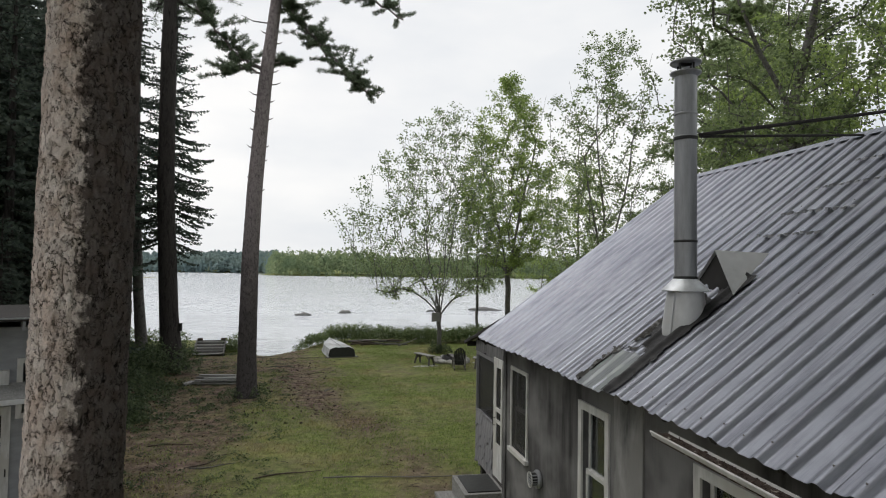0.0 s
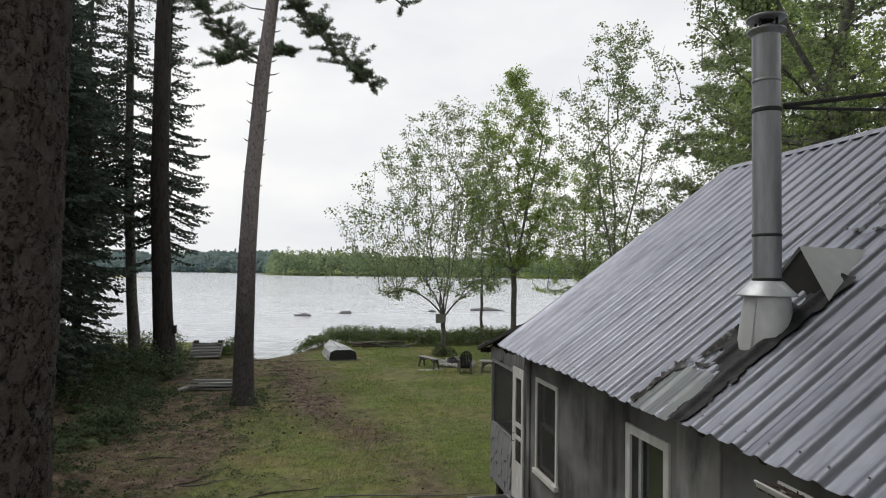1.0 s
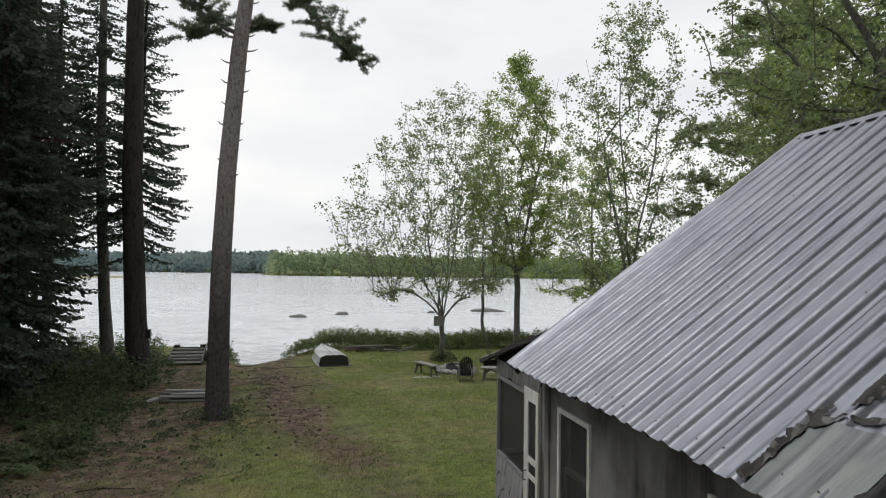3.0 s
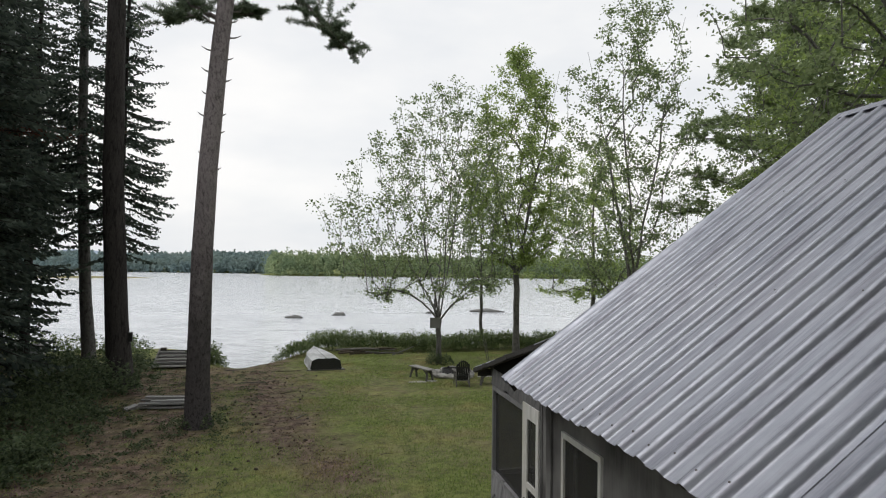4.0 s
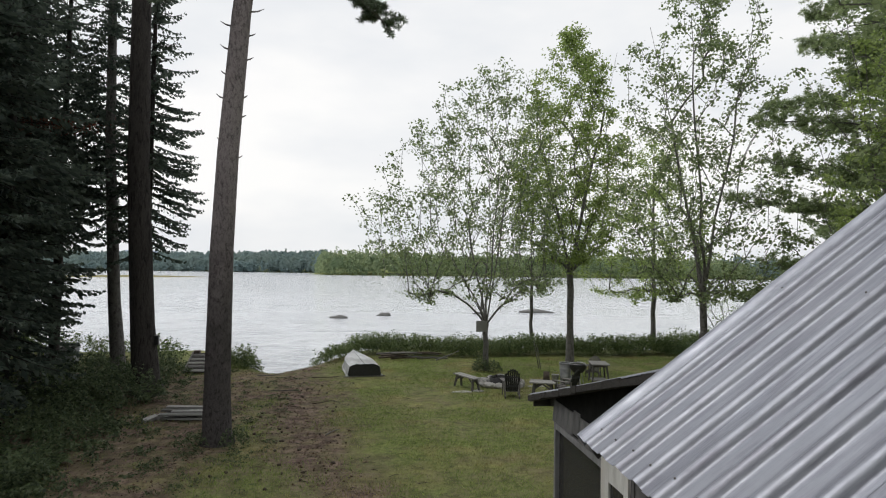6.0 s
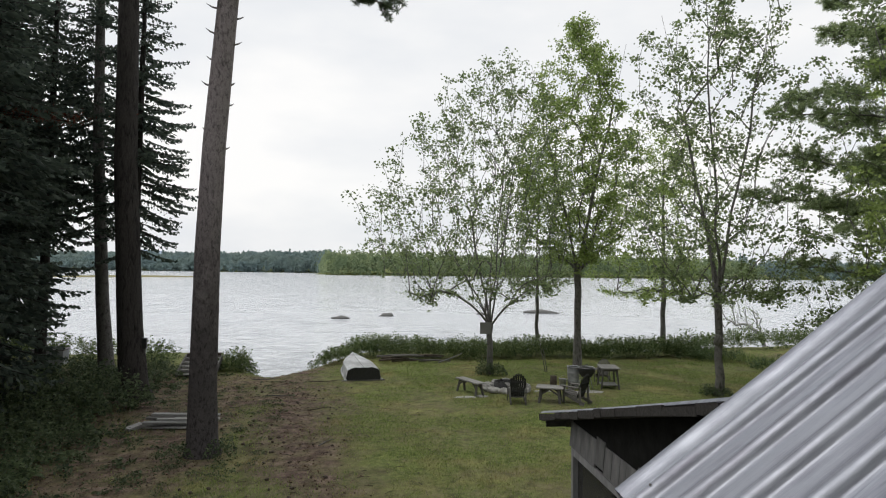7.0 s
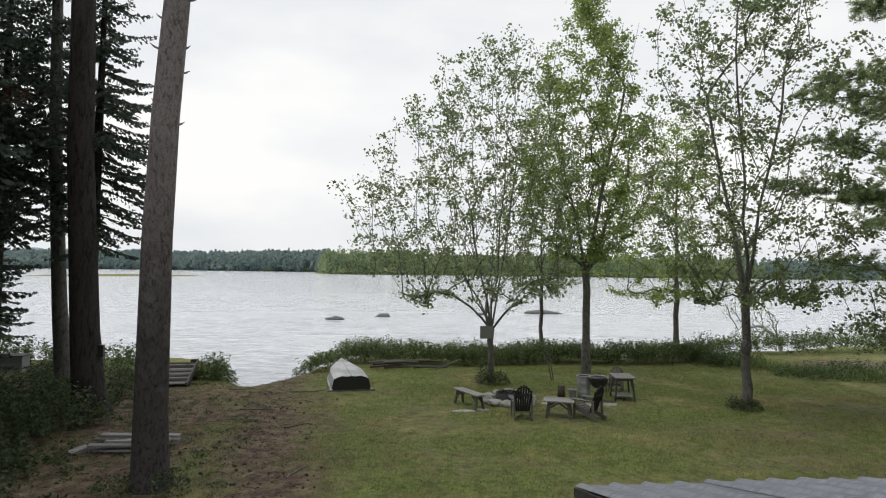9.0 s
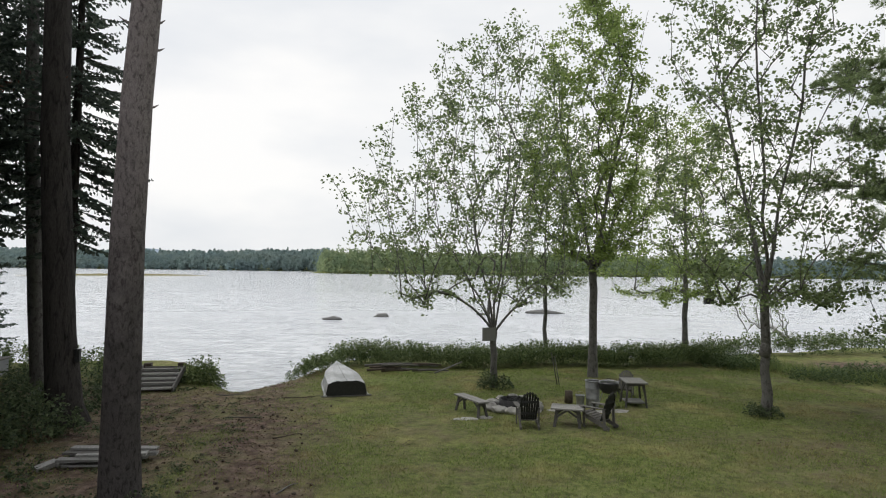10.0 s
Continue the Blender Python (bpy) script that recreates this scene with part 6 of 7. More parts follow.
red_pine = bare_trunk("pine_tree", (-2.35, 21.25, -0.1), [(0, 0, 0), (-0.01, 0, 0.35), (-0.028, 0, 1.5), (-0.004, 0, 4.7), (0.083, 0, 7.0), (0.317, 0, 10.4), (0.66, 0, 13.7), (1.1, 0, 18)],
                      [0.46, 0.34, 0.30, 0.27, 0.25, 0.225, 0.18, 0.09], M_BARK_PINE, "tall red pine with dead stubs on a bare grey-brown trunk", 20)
PINE_LIMBS = [([(0.35, 0, 10.9), (-0.5, 0.2, 11.3), (-1.2, 0.1, 12.1), (-1.9, 0, 12.9), (-2.8, -0.2, 14.0)], 0.06, 0.36, 0.2, 80), ([(0.36, 0, 10.7), (-0.3, -0.3, 10.9), (-0.9, -0.5, 10.6)], 0.035, 0.3, 0.45, 26),
         ([(0.36, 0, 11.2), (0.7, 0.5, 11.4), (1.1, 0.8, 11.5)], 0.03, 0.28, 0.4, 24), ([(0.58, 0, 13.5), (1.3, 0.2, 12.9), (2.1, 0.2, 12.0), (3.0, 0.1, 11.1), (3.7, 0, 10.45)], 0.06, 0.36, 0.12, 105),
         ([(0.64, 0, 14.2), (2.0, 0.4, 14.4), (3.4, 0.5, 14.1), (5.0, 0.5, 13.3)], 0.08, 0.42, 0.2, 60), ([(0.66, 0, 14.6), (0.9, -1.0, 14.3), (1.4, -1.9, 13.7)], 0.05, 0.35, 0.35, 26),
         ([(0.66, 0, 15), (-0.8, 0.8, 15.6), (-2.4, 1.5, 15.8)], 0.06, 0.5, 0.3, 40), ([(0.7, 0, 16), (0.2, -1.4, 16.6), (-0.6, -2.4, 16.6)], 0.06, 0.5, 0.3, 40), ([(0.75, 0, 16.8), (2.2, 0.6, 17.4), (3.2, 1.2, 17.4)], 0.06, 0.5, 0.3, 40)]
pine_tufts = []
for i, (path, rad_, spread, start, count) in enumerate(PINE_LIMBS):
    w, tf = pine_limb(path, rad_, 60 + i, spread, start, count)
    part("limb", w, M_BARK_PINE, red_pine, smooth=True)
    pine_tufts += tf
part("crown", needle_tufts(pine_tufts, 52, 0.17, 9, M_PINE, "crown", 0.009), None, red_pine)
stub_g = np.random.default_rng(4)
for z, s, l in ((6.9, 1, 0.2), (7.3, -1, 0.16), (7.9, 1, 0.2), (8.3, -1, 0.3), (8.35, 1, 0.22), (8.9, -1, 0.25), (9.3, 1, 0.3), (9.5, -1, 0.35), (9.9, 1, 0.28), (10.1, -1, 0.5), (10.5, 1, 0.55), (10.9, 1, 0.35), (12.2, -1, 0.3), (11.9, 1, 0.3), (12.6, -1, 1.6)):
    x = float(np.interp(z, [4.7, 7, 10.4, 13.7], [-0.004, 0.083, 0.317, 0.66]))
    yy = stub_g.uniform(-0.12, 0.12)
    part("stub", Geo().tube([(x + s * 0.12, yy * 0.5, z - 0.03), (x + s * (0.2 + l * 0.28), yy, z + 0.02), (x + s * (0.2 + l * 0.55), yy * 1.4, z + 0.05 + 0.1 * l)], [0.028, 0.02, 0.006], 5), M_BARK_PINE, red_pine)

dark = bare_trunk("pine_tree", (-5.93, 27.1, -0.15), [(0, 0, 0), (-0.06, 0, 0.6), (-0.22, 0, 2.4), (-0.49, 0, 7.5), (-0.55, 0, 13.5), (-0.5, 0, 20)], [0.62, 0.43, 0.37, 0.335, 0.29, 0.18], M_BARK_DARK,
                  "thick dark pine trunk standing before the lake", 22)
# the crowns high over the yard
for owner, base_z, top_z, reach, seed in ((big, 9.0, 18.5, 5.0, 300), (dark, 15.5, 20.0, 3.4, 400)):
    cg = np.random.default_rng(seed)
    ctufts, z = [], base_z
    while z < top_z:
        for b in range(3):
            a, ln = cg.uniform(0, 2 * math.pi), reach * cg.uniform(0.6, 1.1) * (1 - 0.4 * (z - base_z) / (top_z - base_z))
            x0 = float(np.interp(z, [0, 14, 20], [0, 0.1, 0.1])) if owner is big else -0.5
            w, tf = pine_limb([(x0, 0, z), (x0 + math.cos(a) * ln * 0.5, math.sin(a) * ln * 0.5, z + 0.12 * ln), (x0 + math.cos(a) * ln, math.sin(a) * ln, z + 0.1 * ln)], 0.06, seed + int(z * 10) + b, 0.45, 0.3, 30)
            part("limb", w, M_BARK_DARK, owner, smooth=True)
            ctufts += tf
        z += cg.uniform(0.7, 1.1)
    part("crown", needle_tufts(ctufts, 20, 0.22, seed + 1, M_PINE, "crown", 0.03 if owner is big else 0.008), None, owner)
for z, s, l in ((5.2, 1, 0.3), (7.8, -1, 0.4), (9.5, 1, 0.5), (11.0, 1, 0.4), (12.0, -1, 0.5)):
    part("stub", Geo().tube([(-0.2 + s * 0.3, -0.1, z), (-0.3 + s * (0.4 + l), -0.2, z + 0.1)], [0.03, 0.008], 5), M_BARK_DARK, dark)
slim = bare_trunk("spruce_tree", (-7.72, 29.5, -0.1), [(0.0, 0, 0), (-0.26, 0, 3), (-0.55, 0, 8.3), (-0.66, 0, 15.7), (-0.7, 0, 18)], [0.28, 0.215, 0.18, 0.13, 0.09], M_BARK_GREY,
                  "slim grey trunk at the lake's edge", 14)
def dead_stubs(owner, lo, hi, count, seed, mat):
    """Short dry twigs up a bare trunk."""
    q = np.random.default_rng(seed)
    for _ in range(count):
        z, a, l = q.uniform(lo, hi), q.uniform(0, 2 * math.pi), q.uniform(0.25, 0.9)
        x0 = -0.5 * z / 12 if owner is slim else 0.0
        part("stub", Geo().tube([(x0, 0, z), (x0 + 0.5 * l * math.cos(a), 0.5 * l * math.sin(a), z - 0.02), (x0 + l * math.cos(a), l * math.sin(a), z - 0.14 * l)], [0.018, 0.012, 0.004], 4, caps=False), mat, owner)


dead_stubs(slim, 3.0, 14.0, 16, 5, M_BARK_GREY)
part("crown", crowns[5], None, slim, "dark drooping boughs high on the trunk").matrix_basis = pose(-0.5, 0, 0.6, 0, 0, 130)
for i, (x, y) in enumerate(((-9.2, 24.0), (-11.0, 22.6))):
    thin = bare_trunk("spruce_tree", (x, y, -0.1), [(0, 0, 0), (0.1 * i - 0.1, 0, 6), (0.15 * i - 0.2, 0, 16)], [0.17, 0.13, 0.07], M_BARK_DARK, "thin dead-looking trunk inside the side wood", 10)
    dead_stubs(thin, 2.0, 13.0, 14, 6 + i, M_BARK_DARK)

# white pine beyond the lawn: flat tiers of boughs
wp = bare_trunk("white_pine_tree", (20.8, 27.4, -0.1), [(0, 0, 0), (0, 0, 8), (0.1, 0, 18)], [0.3, 0.22, 0.06], M_BARK_GREY, "white pine with flat tiers of boughs at the wood's edge", 14)
wg = np.random.default_rng(21)
tufts, z = [], 4.0
while z < 17.5:
    for b in range(4):
        a, ln = wg.uniform(0, 2 * math.pi), (6.3 * (1 - (z - 4) / 17) ** 0.7) * wg.uniform(0.6, 1.1)
        w, tf = pine_limb([(0.02, 0, z), (math.cos(a) * ln * 0.5, math.sin(a) * ln * 0.5, z + 0.1 * ln), (math.cos(a) * ln, math.sin(a) * ln, z + 0.16 * ln)], 0.04, int(z * 100) + b, 0.42, 0.25, 46)
        part("limb", w, M_BARK_GREY, wp, smooth=True)
        tufts += tf
    z += wg.uniform(0.9, 1.4)
part("crown", needle_tufts(tufts, 38, 0.21, 22, M_WPINE, "crown", 0.010), None, wp)


# ---- shrubs, undergrowth, grass ----
def leaf_cloud(name, blobs, per_area, size, mat, label, category, seed, kind="stuff", stems=0):
    """Low leafage: leaves over and in a row of uneven mounds (x, y, rx, ry, h)."""
    g = np.random.default_rng(seed)
    c = []
    for x, y, rx, ry, h in blobs:
        n = int(per_area * rx * ry * 4)
        a = g.uniform(0, 2 * np.pi, n)
        r = g.random(n) ** 0.45
        hh = h * np.sqrt(np.clip(1 - r ** 2.2, 0, 1)) * (0.8 + 0.35 * np.sin(a * 5 + x * 3) * r)
        zz = hh * g.random(n) ** 0.35
        px, py = x + rx * r * np.cos(a), y + ry * r * np.sin(a)
        gz = np.array([ground_z(float(q), float(w)) for q, w in zip(px[::8], py[::8])]).repeat(8)[:n]
        c.append(np.stack([px, py, gz + zz + 0.02], 1))
    c = np.concatenate(c)
    n = len(c)
    d = unit(n, g)
    d[:, 2] = np.abs(d[:, 2]) * 0.7
    d /= np.linalg.norm(d, axis=1, keepdims=True)
    s = np.cross(d, unit(n, g))
    s /= np.linalg.norm(s, axis=1, keepdims=True) + 1e-9
    sz = size * g.uniform(0.5, 1.3, (n, 1))
    me = quads_mesh(name, c, d * sz, s * sz * 0.5, mat)
    return tagged(new(name, me), label, category, kind=kind)


hg = np.random.default_rng(31)
hedge = []
x = -0.9
while x < 17.2:
    y = 36.3 + 0.25 * math.sin(x * 0.9) - 1.6 * smooth01(1.2, -1.0, x)
    hedge.append((x, y, hg.uniform(0.55, 0.9), hg.uniform(0.7, 1.05), hg.uniform(0.68, 1.0) * (0.75 if x < 0.5 else 1)))
    hedge.append((x + 0.2, y + hg.uniform(-0.6, 0.6), hg.uniform(0.4, 0.7), hg.uniform(0.4, 0.7), hg.uniform(0.5, 0.95)))
    x += 0.52
def shoots(name, blobs, per_area, leaves, size, mat, label, category, seed, low=0.35, reach=0.11, steep=2.4):
    """Leafy shoots standing close together over uneven mounds (x, y, rx, ry, h): most leaves sit high on each shoot."""
    g = np.random.default_rng(seed)
    c = []
    for x, y, rx, ry, h in blobs:
        for _ in range(max(1, int(per_area * rx * ry))):
            a, r = g.uniform(0, 2 * math.pi), g.random() ** 0.5
            px, py = x + rx * r * math.cos(a), y + ry * r * math.sin(a)
            top = h * math.sqrt(max(0.06, 1 - r ** steep)) * g.uniform(0.75, 1.22)
            t = low + (1 - low) * g.random(leaves) ** 0.8
            lean_ = g.normal(size=2) * 0.10
            off = g.normal(size=(leaves, 3)) * reach * (1.15 - 0.8 * t)[:, None]
            c.append(np.stack([px + lean_[0] * t, py + lean_[1] * t, ground_z(px, py) + top * t], 1) + off * [1, 1, 0.5])
    c = np.concatenate(c)
    n = len(c)
    d = unit(n, g)
    d[:, 2] = np.abs(d[:, 2]) * 0.6
    d /= np.linalg.norm(d, axis=1, keepdims=True)
    s = np.cross(d, unit(n, g))
    s /= np.linalg.norm(s, axis=1, keepdims=True) + 1e-9
    sz = size * g.uniform(0.6, 1.3, (n, 1))
    return tagged(new(name, quads_mesh(name, c, d * sz, s * sz * 0.5, mat)), label, category, kind="stuff")


shoots("shrubs", hedge, 95, 24, 0.038, M_HEDGE, "low green shrubs along the water's edge", "shrub", 32, 0.42, 0.12, 7.0)
shoots("shrubs", [(-7.1, 33.2, 0.9, 0.8, 0.95), (-8.0, 34.0, 1.0, 0.8, 1.0), (-9.6, 34.2, 1.2, 0.9, 1.0), (-11.4, 34.8, 1.2, 0.9, 1.0), (-13.5, 35.5, 1.6, 1.0, 1.1), (-16.5, 36, 2, 1, 1.1)], 70, 17, 0.05, M_HEDGE,
           "green shrubs beside the old steps", "shrub", 33)
shoots("bush", [(-4.0, 32.6, 0.62, 0.55, 0.85), (-3.65, 32.4, 0.4, 0.4, 0.55), (-4.4, 32.7, 0.4, 0.4, 0.75)], 210, 22, 0.045, M_HEDGE, "dense round shrub beside the old steps", "bush", 31, 0.2, 0.10, 3.0)
leaf_cloud("bush", [(6.05, 31.2, 0.6, 0.45, 0.55), (5.7, 31.3, 0.35, 0.3, 0.8)], 900, 0.04, M_UNDER, "small dark bush round a maple's foot", "bush", 34, kind="")
leaf_cloud("bush", [(13.0, 26.9, 0.5, 0.4, 0.35), (12.7, 27.0, 0.3, 0.3, 0.5)], 900, 0.035, M_UNDER, "tuft of shoots round a maple's foot", "bush", 35, kind="")
leaf_cloud("bush", [(-1.9, 20.9, 0.35, 0.35, 0.5), (-2.8, 20.85, 0.4, 0.35, 0.4)], 800, 0.035, M_UNDER, "small green shoots round the red pine's foot", "bush", 36, kind="")
far_hedge = [(x, 39.0 + 0.10 * (x - 20) + 0.25 * math.sin(x), hg.uniform(0.7, 1.1), 0.8, hg.uniform(0.75, 1.15)) for x in np.arange(18.2, 40, 0.6)]
shoots("shrubs", far_hedge, 48, 20, 0.05, M_HEDGE, "rough shrubs along the far end of the shore", "shrub", 37, 0.42, 0.13, 6.0)
bank = [(hg.uniform(16.6, 18.4), hg.uniform(34.6, 37.0), hg.uniform(0.5, 0.9), hg.uniform(0.5, 0.8), hg.uniform(0.45, 0.8)) for _ in range(18)]
bank += [(19.2 + 0.55 * k + hg.uniform(-0.6, 0.6), 33.2 - 0.28 * k + hg.uniform(-1.1, 1.1), hg.uniform(0.5, 1.0), hg.uniform(0.5, 0.8), hg.uniform(0.3, 0.65)) for k in range(14) for _ in range(3)]
shoots("tall_weeds", bank, 55, 12, 0.045, M_FERN, "tall bright green weeds on a bank", "weeds", 38, 0.3)
under = []
for _ in range(150):
    y = hg.uniform(12.5, 31.5)
    edge = -4.6 - 0.9 * math.sin(y * 0.55) - 1.4 * smooth01(20, 28, y) + 0.6 * smooth01(16, 13, y)
    x = edge + 0.9 - abs(hg.normal()) * 2.6
    inner = smooth01(-0.6, 2.2, edge - x)
    size_ = hg.uniform(0.22, 0.5) * (0.6 + inner)
    under.append((x, y, size_, size_ * hg.uniform(0.7, 1.1), hg.uniform(0.06, 0.3) * (0.5 + inner) + 0.4 * inner))
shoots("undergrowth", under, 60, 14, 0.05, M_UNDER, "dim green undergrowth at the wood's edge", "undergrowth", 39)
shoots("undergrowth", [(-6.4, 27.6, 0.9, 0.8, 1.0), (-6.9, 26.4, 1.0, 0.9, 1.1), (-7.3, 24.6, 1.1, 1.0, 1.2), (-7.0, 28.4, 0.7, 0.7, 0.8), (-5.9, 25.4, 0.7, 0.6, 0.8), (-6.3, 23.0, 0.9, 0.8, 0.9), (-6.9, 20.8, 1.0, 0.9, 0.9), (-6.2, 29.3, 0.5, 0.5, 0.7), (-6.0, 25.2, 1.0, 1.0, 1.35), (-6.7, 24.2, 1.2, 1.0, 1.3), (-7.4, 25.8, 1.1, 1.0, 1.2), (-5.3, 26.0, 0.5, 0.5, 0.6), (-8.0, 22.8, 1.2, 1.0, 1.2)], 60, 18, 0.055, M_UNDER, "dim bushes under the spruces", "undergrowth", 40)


def fern_mesh(seed):
    g = np.random.default_rng(seed)
    c, al, ac = [], [], []
    for f in range(9):
        a, ln = g.uniform(0, 2 * math.pi), g.uniform(0.45, 0.75)
        t = np.linspace(0.12, 1, 16)
        p = np.stack([np.cos(a) * ln * t * 0.85, np.sin(a) * ln * t * 0.85, ln * (0.9 * t - 0.75 * t ** 2.2)], 1)
        d = np.gradient(p, axis=0)
        d /= np.linalg.norm(d, axis=1, keepdims=True)
        s = np.cross(d, [0, 0, 1.0])
        s /= np.linalg.norm(s, axis=1, keepdims=True)
        for sg in (-1, 1):
            w = (0.15 * np.sin(np.pi * np.clip(t * 0.75 + 0.22, 0, 1)) + 0.015)[:, None]
            v = s * sg + d * 0.35
            c.append(p + v * w * 0.5)
            al.append(v * w * 0.5)
            ac.append(d * 0.018)
    return quads_mesh("fern", np.concatenate(c), np.concatenate(al), np.concatenate(ac), M_FERN)


fern_me = [fern_mesh(k) for k in (1, 2, 3)]
for k in range(54):
    y = 18.3 + (hg.normal() * 1.2 if k < 24 else hg.uniform(-5.5, 9))
    x = -5.1 - (abs(hg.normal()) * 0.9 if k < 24 else hg.uniform(0, 2.5))
    o = tagged(new("fern", fern_me[k % 3]), "green fern at the wood's edge", "fern", "ferns")
    sc = hg.uniform(0.5, 1.0)
    o.matrix_basis = pose(x, y, ground_z(x, y), 0, 0, hg.uniform(0, 360)) @ Matrix.Diagonal((sc, sc, sc, 1))


def grass(name, count, seed, mat, label, chance, tall=(0.03, 0.09), wide=0.006, area=(-7, 22, 9, 35.5)):
    """Blades of the lawn, thinner where the turf is worn."""
    g = np.random.default_rng(seed)
    c, h = [], []
    x = g.uniform(area[0], area[1], count)
    y = area[2] + (area[3] - area[2]) * g.random(count)
    keep = [chance(float(a), float(b)) > g.random() for a, b in zip(x, y)]
    x, y = x[keep], y[keep]
    n = len(x)
    z = np.array([ground_z(float(a), float(b)) for a, b in zip(x, y)])
    hh = g.uniform(*tall, (n, 1))
    d = np.stack([g.normal(size=n) * 0.45, g.normal(size=n) * 0.45, np.ones(n)], 1) * hh * 0.5
    s = unit(n, g) * [1, 1, 0.1]
    s = s / np.linalg.norm(s, axis=1, keepdims=True) * wide * g.uniform(0.7, 1.6, (n, 1))
    me = quads_mesh(name, np.stack([x, y, z], 1) + d, d, s, mat)
    return tagged(new(name, me), label, "grass", kind="stuff")


def turf(x, y):
    if PX - 0.4 < x < 10 and y < PY1 + 0.2:
        return 0
    if y > shore(x) - 1.5:
        return 0
    n = noise.fractal(Vector((x * 0.45, y * 0.45, 3)), 1.0, 2.0, 4)
    return max(0.0, 1.0 - 1.25 * bareness(x, y) + 1.1 * n)


grass("grass", 330000, 41, M_BLADE, "short uneven lawn grass", turf, (0.025, 0.065), 0.006, (-6.5, 19, 10, 35.5))
grass("tall_grass", 19000, 46, M_TALLGRASS, "tall bright green grass on a bank", lambda x, y: max(0.0, 1 - abs(y - (37.0 - (x - 16.4) * 1.15)) / 1.9) * smooth01(16.0, 17.2, x), (0.2, 0.5), 0.012, (15, 26, 27, 38))
grass("shore_grass", 2600, 47, M_FERN, "ragged grass and sprigs on top of the shore shrubs", lambda x, y: max(0.0, 1 - abs(y - 36.3 - 0.25 * math.sin(x * 0.9)) / 0.9), (0.5, 1.1), 0.014, (0.3, 17, 35.2, 37.4))


def litter(name, count, size, seed, chance, mat, label):
    g = np.random.default_rng(seed)
    x, y = g.uniform(-8, 14, count), g.uniform(9, 34, count)
    keep = [chance(float(a), float(b)) > g.random() for a, b in zip(x, y)]
    x, y = x[keep], y[keep]
    n = len(x)
    z = np.array([ground_z(float(a), float(b)) for a, b in zip(x, y)]) + 0.012
    d = unit(n, g) * [1, 1, 0.25]
    s = np.cross(d, unit(n, g) * [0.3, 0.3, 1])
    s /= np.linalg.norm(s, axis=1, keepdims=True) + 1e-9
    sz = size * g.uniform(0.4, 1.4, (n, 1))
    me = quads_mesh(name, np.stack([x, y, z], 1), d * sz, s * sz * 0.6, mat)
    return tagged(new(name, me), label, "litter", kind="stuff")


litter("leaf_litter", 130000, 0.028, 44, lambda x, y: max(0.0, 1.6 * bareness(x, y) - 0.72) * (1 if y < shore(x) - 2 else 0) * (0 if PX - 0.4 < x and y < PY1 + 0.2 else 1), M_LITTER, "brown dead leaves and needles on bare earth")


# small weeds, twigs and cones strewn at the wood's edge and on the path
weeds = [(hg.uniform(-6.2, -1.0), hg.uniform(10, 30), hg.uniform(0.06, 0.2), hg.uniform(0.06, 0.2), hg.uniform(0.02, 0.10)) for _ in range(560)]
leaf_cloud("small_weeds", weeds, 560, 0.021, M_UNDER, "small green weeds scattered over bare earth", "weeds", 45)
tg = Geo()
for k in range(900):
    x, y = hg.uniform(-6.5, 3.0), hg.uniform(12, 32)
    if hg.random() > bareness(x, y) + 0.1:
        continue
    a, l = hg.uniform(0, math.pi), hg.uniform(0.06, 0.3)
    z = ground_z(x, y) + 0.012
    tg.tube([(x, y, z), (x + l * math.cos(a) * 0.5, y + l * math.sin(a) * 0.5 + 0.02, z + 0.012), (x + l * math.cos(a), y + l * math.sin(a), z)], [0.007, 0.006, 0.003], 3, caps=False)
solo("twigs", tg, M_LOG, "dry twigs strewn over bare earth", "twigs", kind="stuff")
cg_ = Geo()
for k in range(60):
    x, y = hg.normal() * 0.9 - 1.0, hg.uniform(17, 29)
    cg_.lump((x, y, ground_z(x, y) + 0.02), (hg.uniform(0.02, 0.05), hg.uniform(0.02, 0.04), 0.03), 200 + k, 0.4)
solo("pine_cones", cg_, M_LOG, "dark pine cones and clods on the path", "cones", kind="stuff")
db = np.random.default_rng(77)
dp = np.array([(-8.6 + 0.02, 26.5, 8.55)]) + db.normal(size=(420, 3)) * np.array([0.75, 0.3, 0.13])
dd = unit(420, db)
deadb = thing("dead_bough", (-8.6, 26.5, 8.5), 0, "rust-brown dead bough caught in the spruces", "bough")
part("twig", Geo().tube([(-1.2, 0, 0.1), (0, 0, 0.05), (1.1, 0.1, -0.1)], [0.03, 0.02, 0.008], 5), M_BARK_DARK, deadb)
part("needles", quads_mesh("needles", dp - np.array([-8.6, 26.5, 8.5]), dd * 0.07, np.cross(dd, unit(420, db)) * 0.02, M_RUST), None, deadb, "rust-brown dead needles")


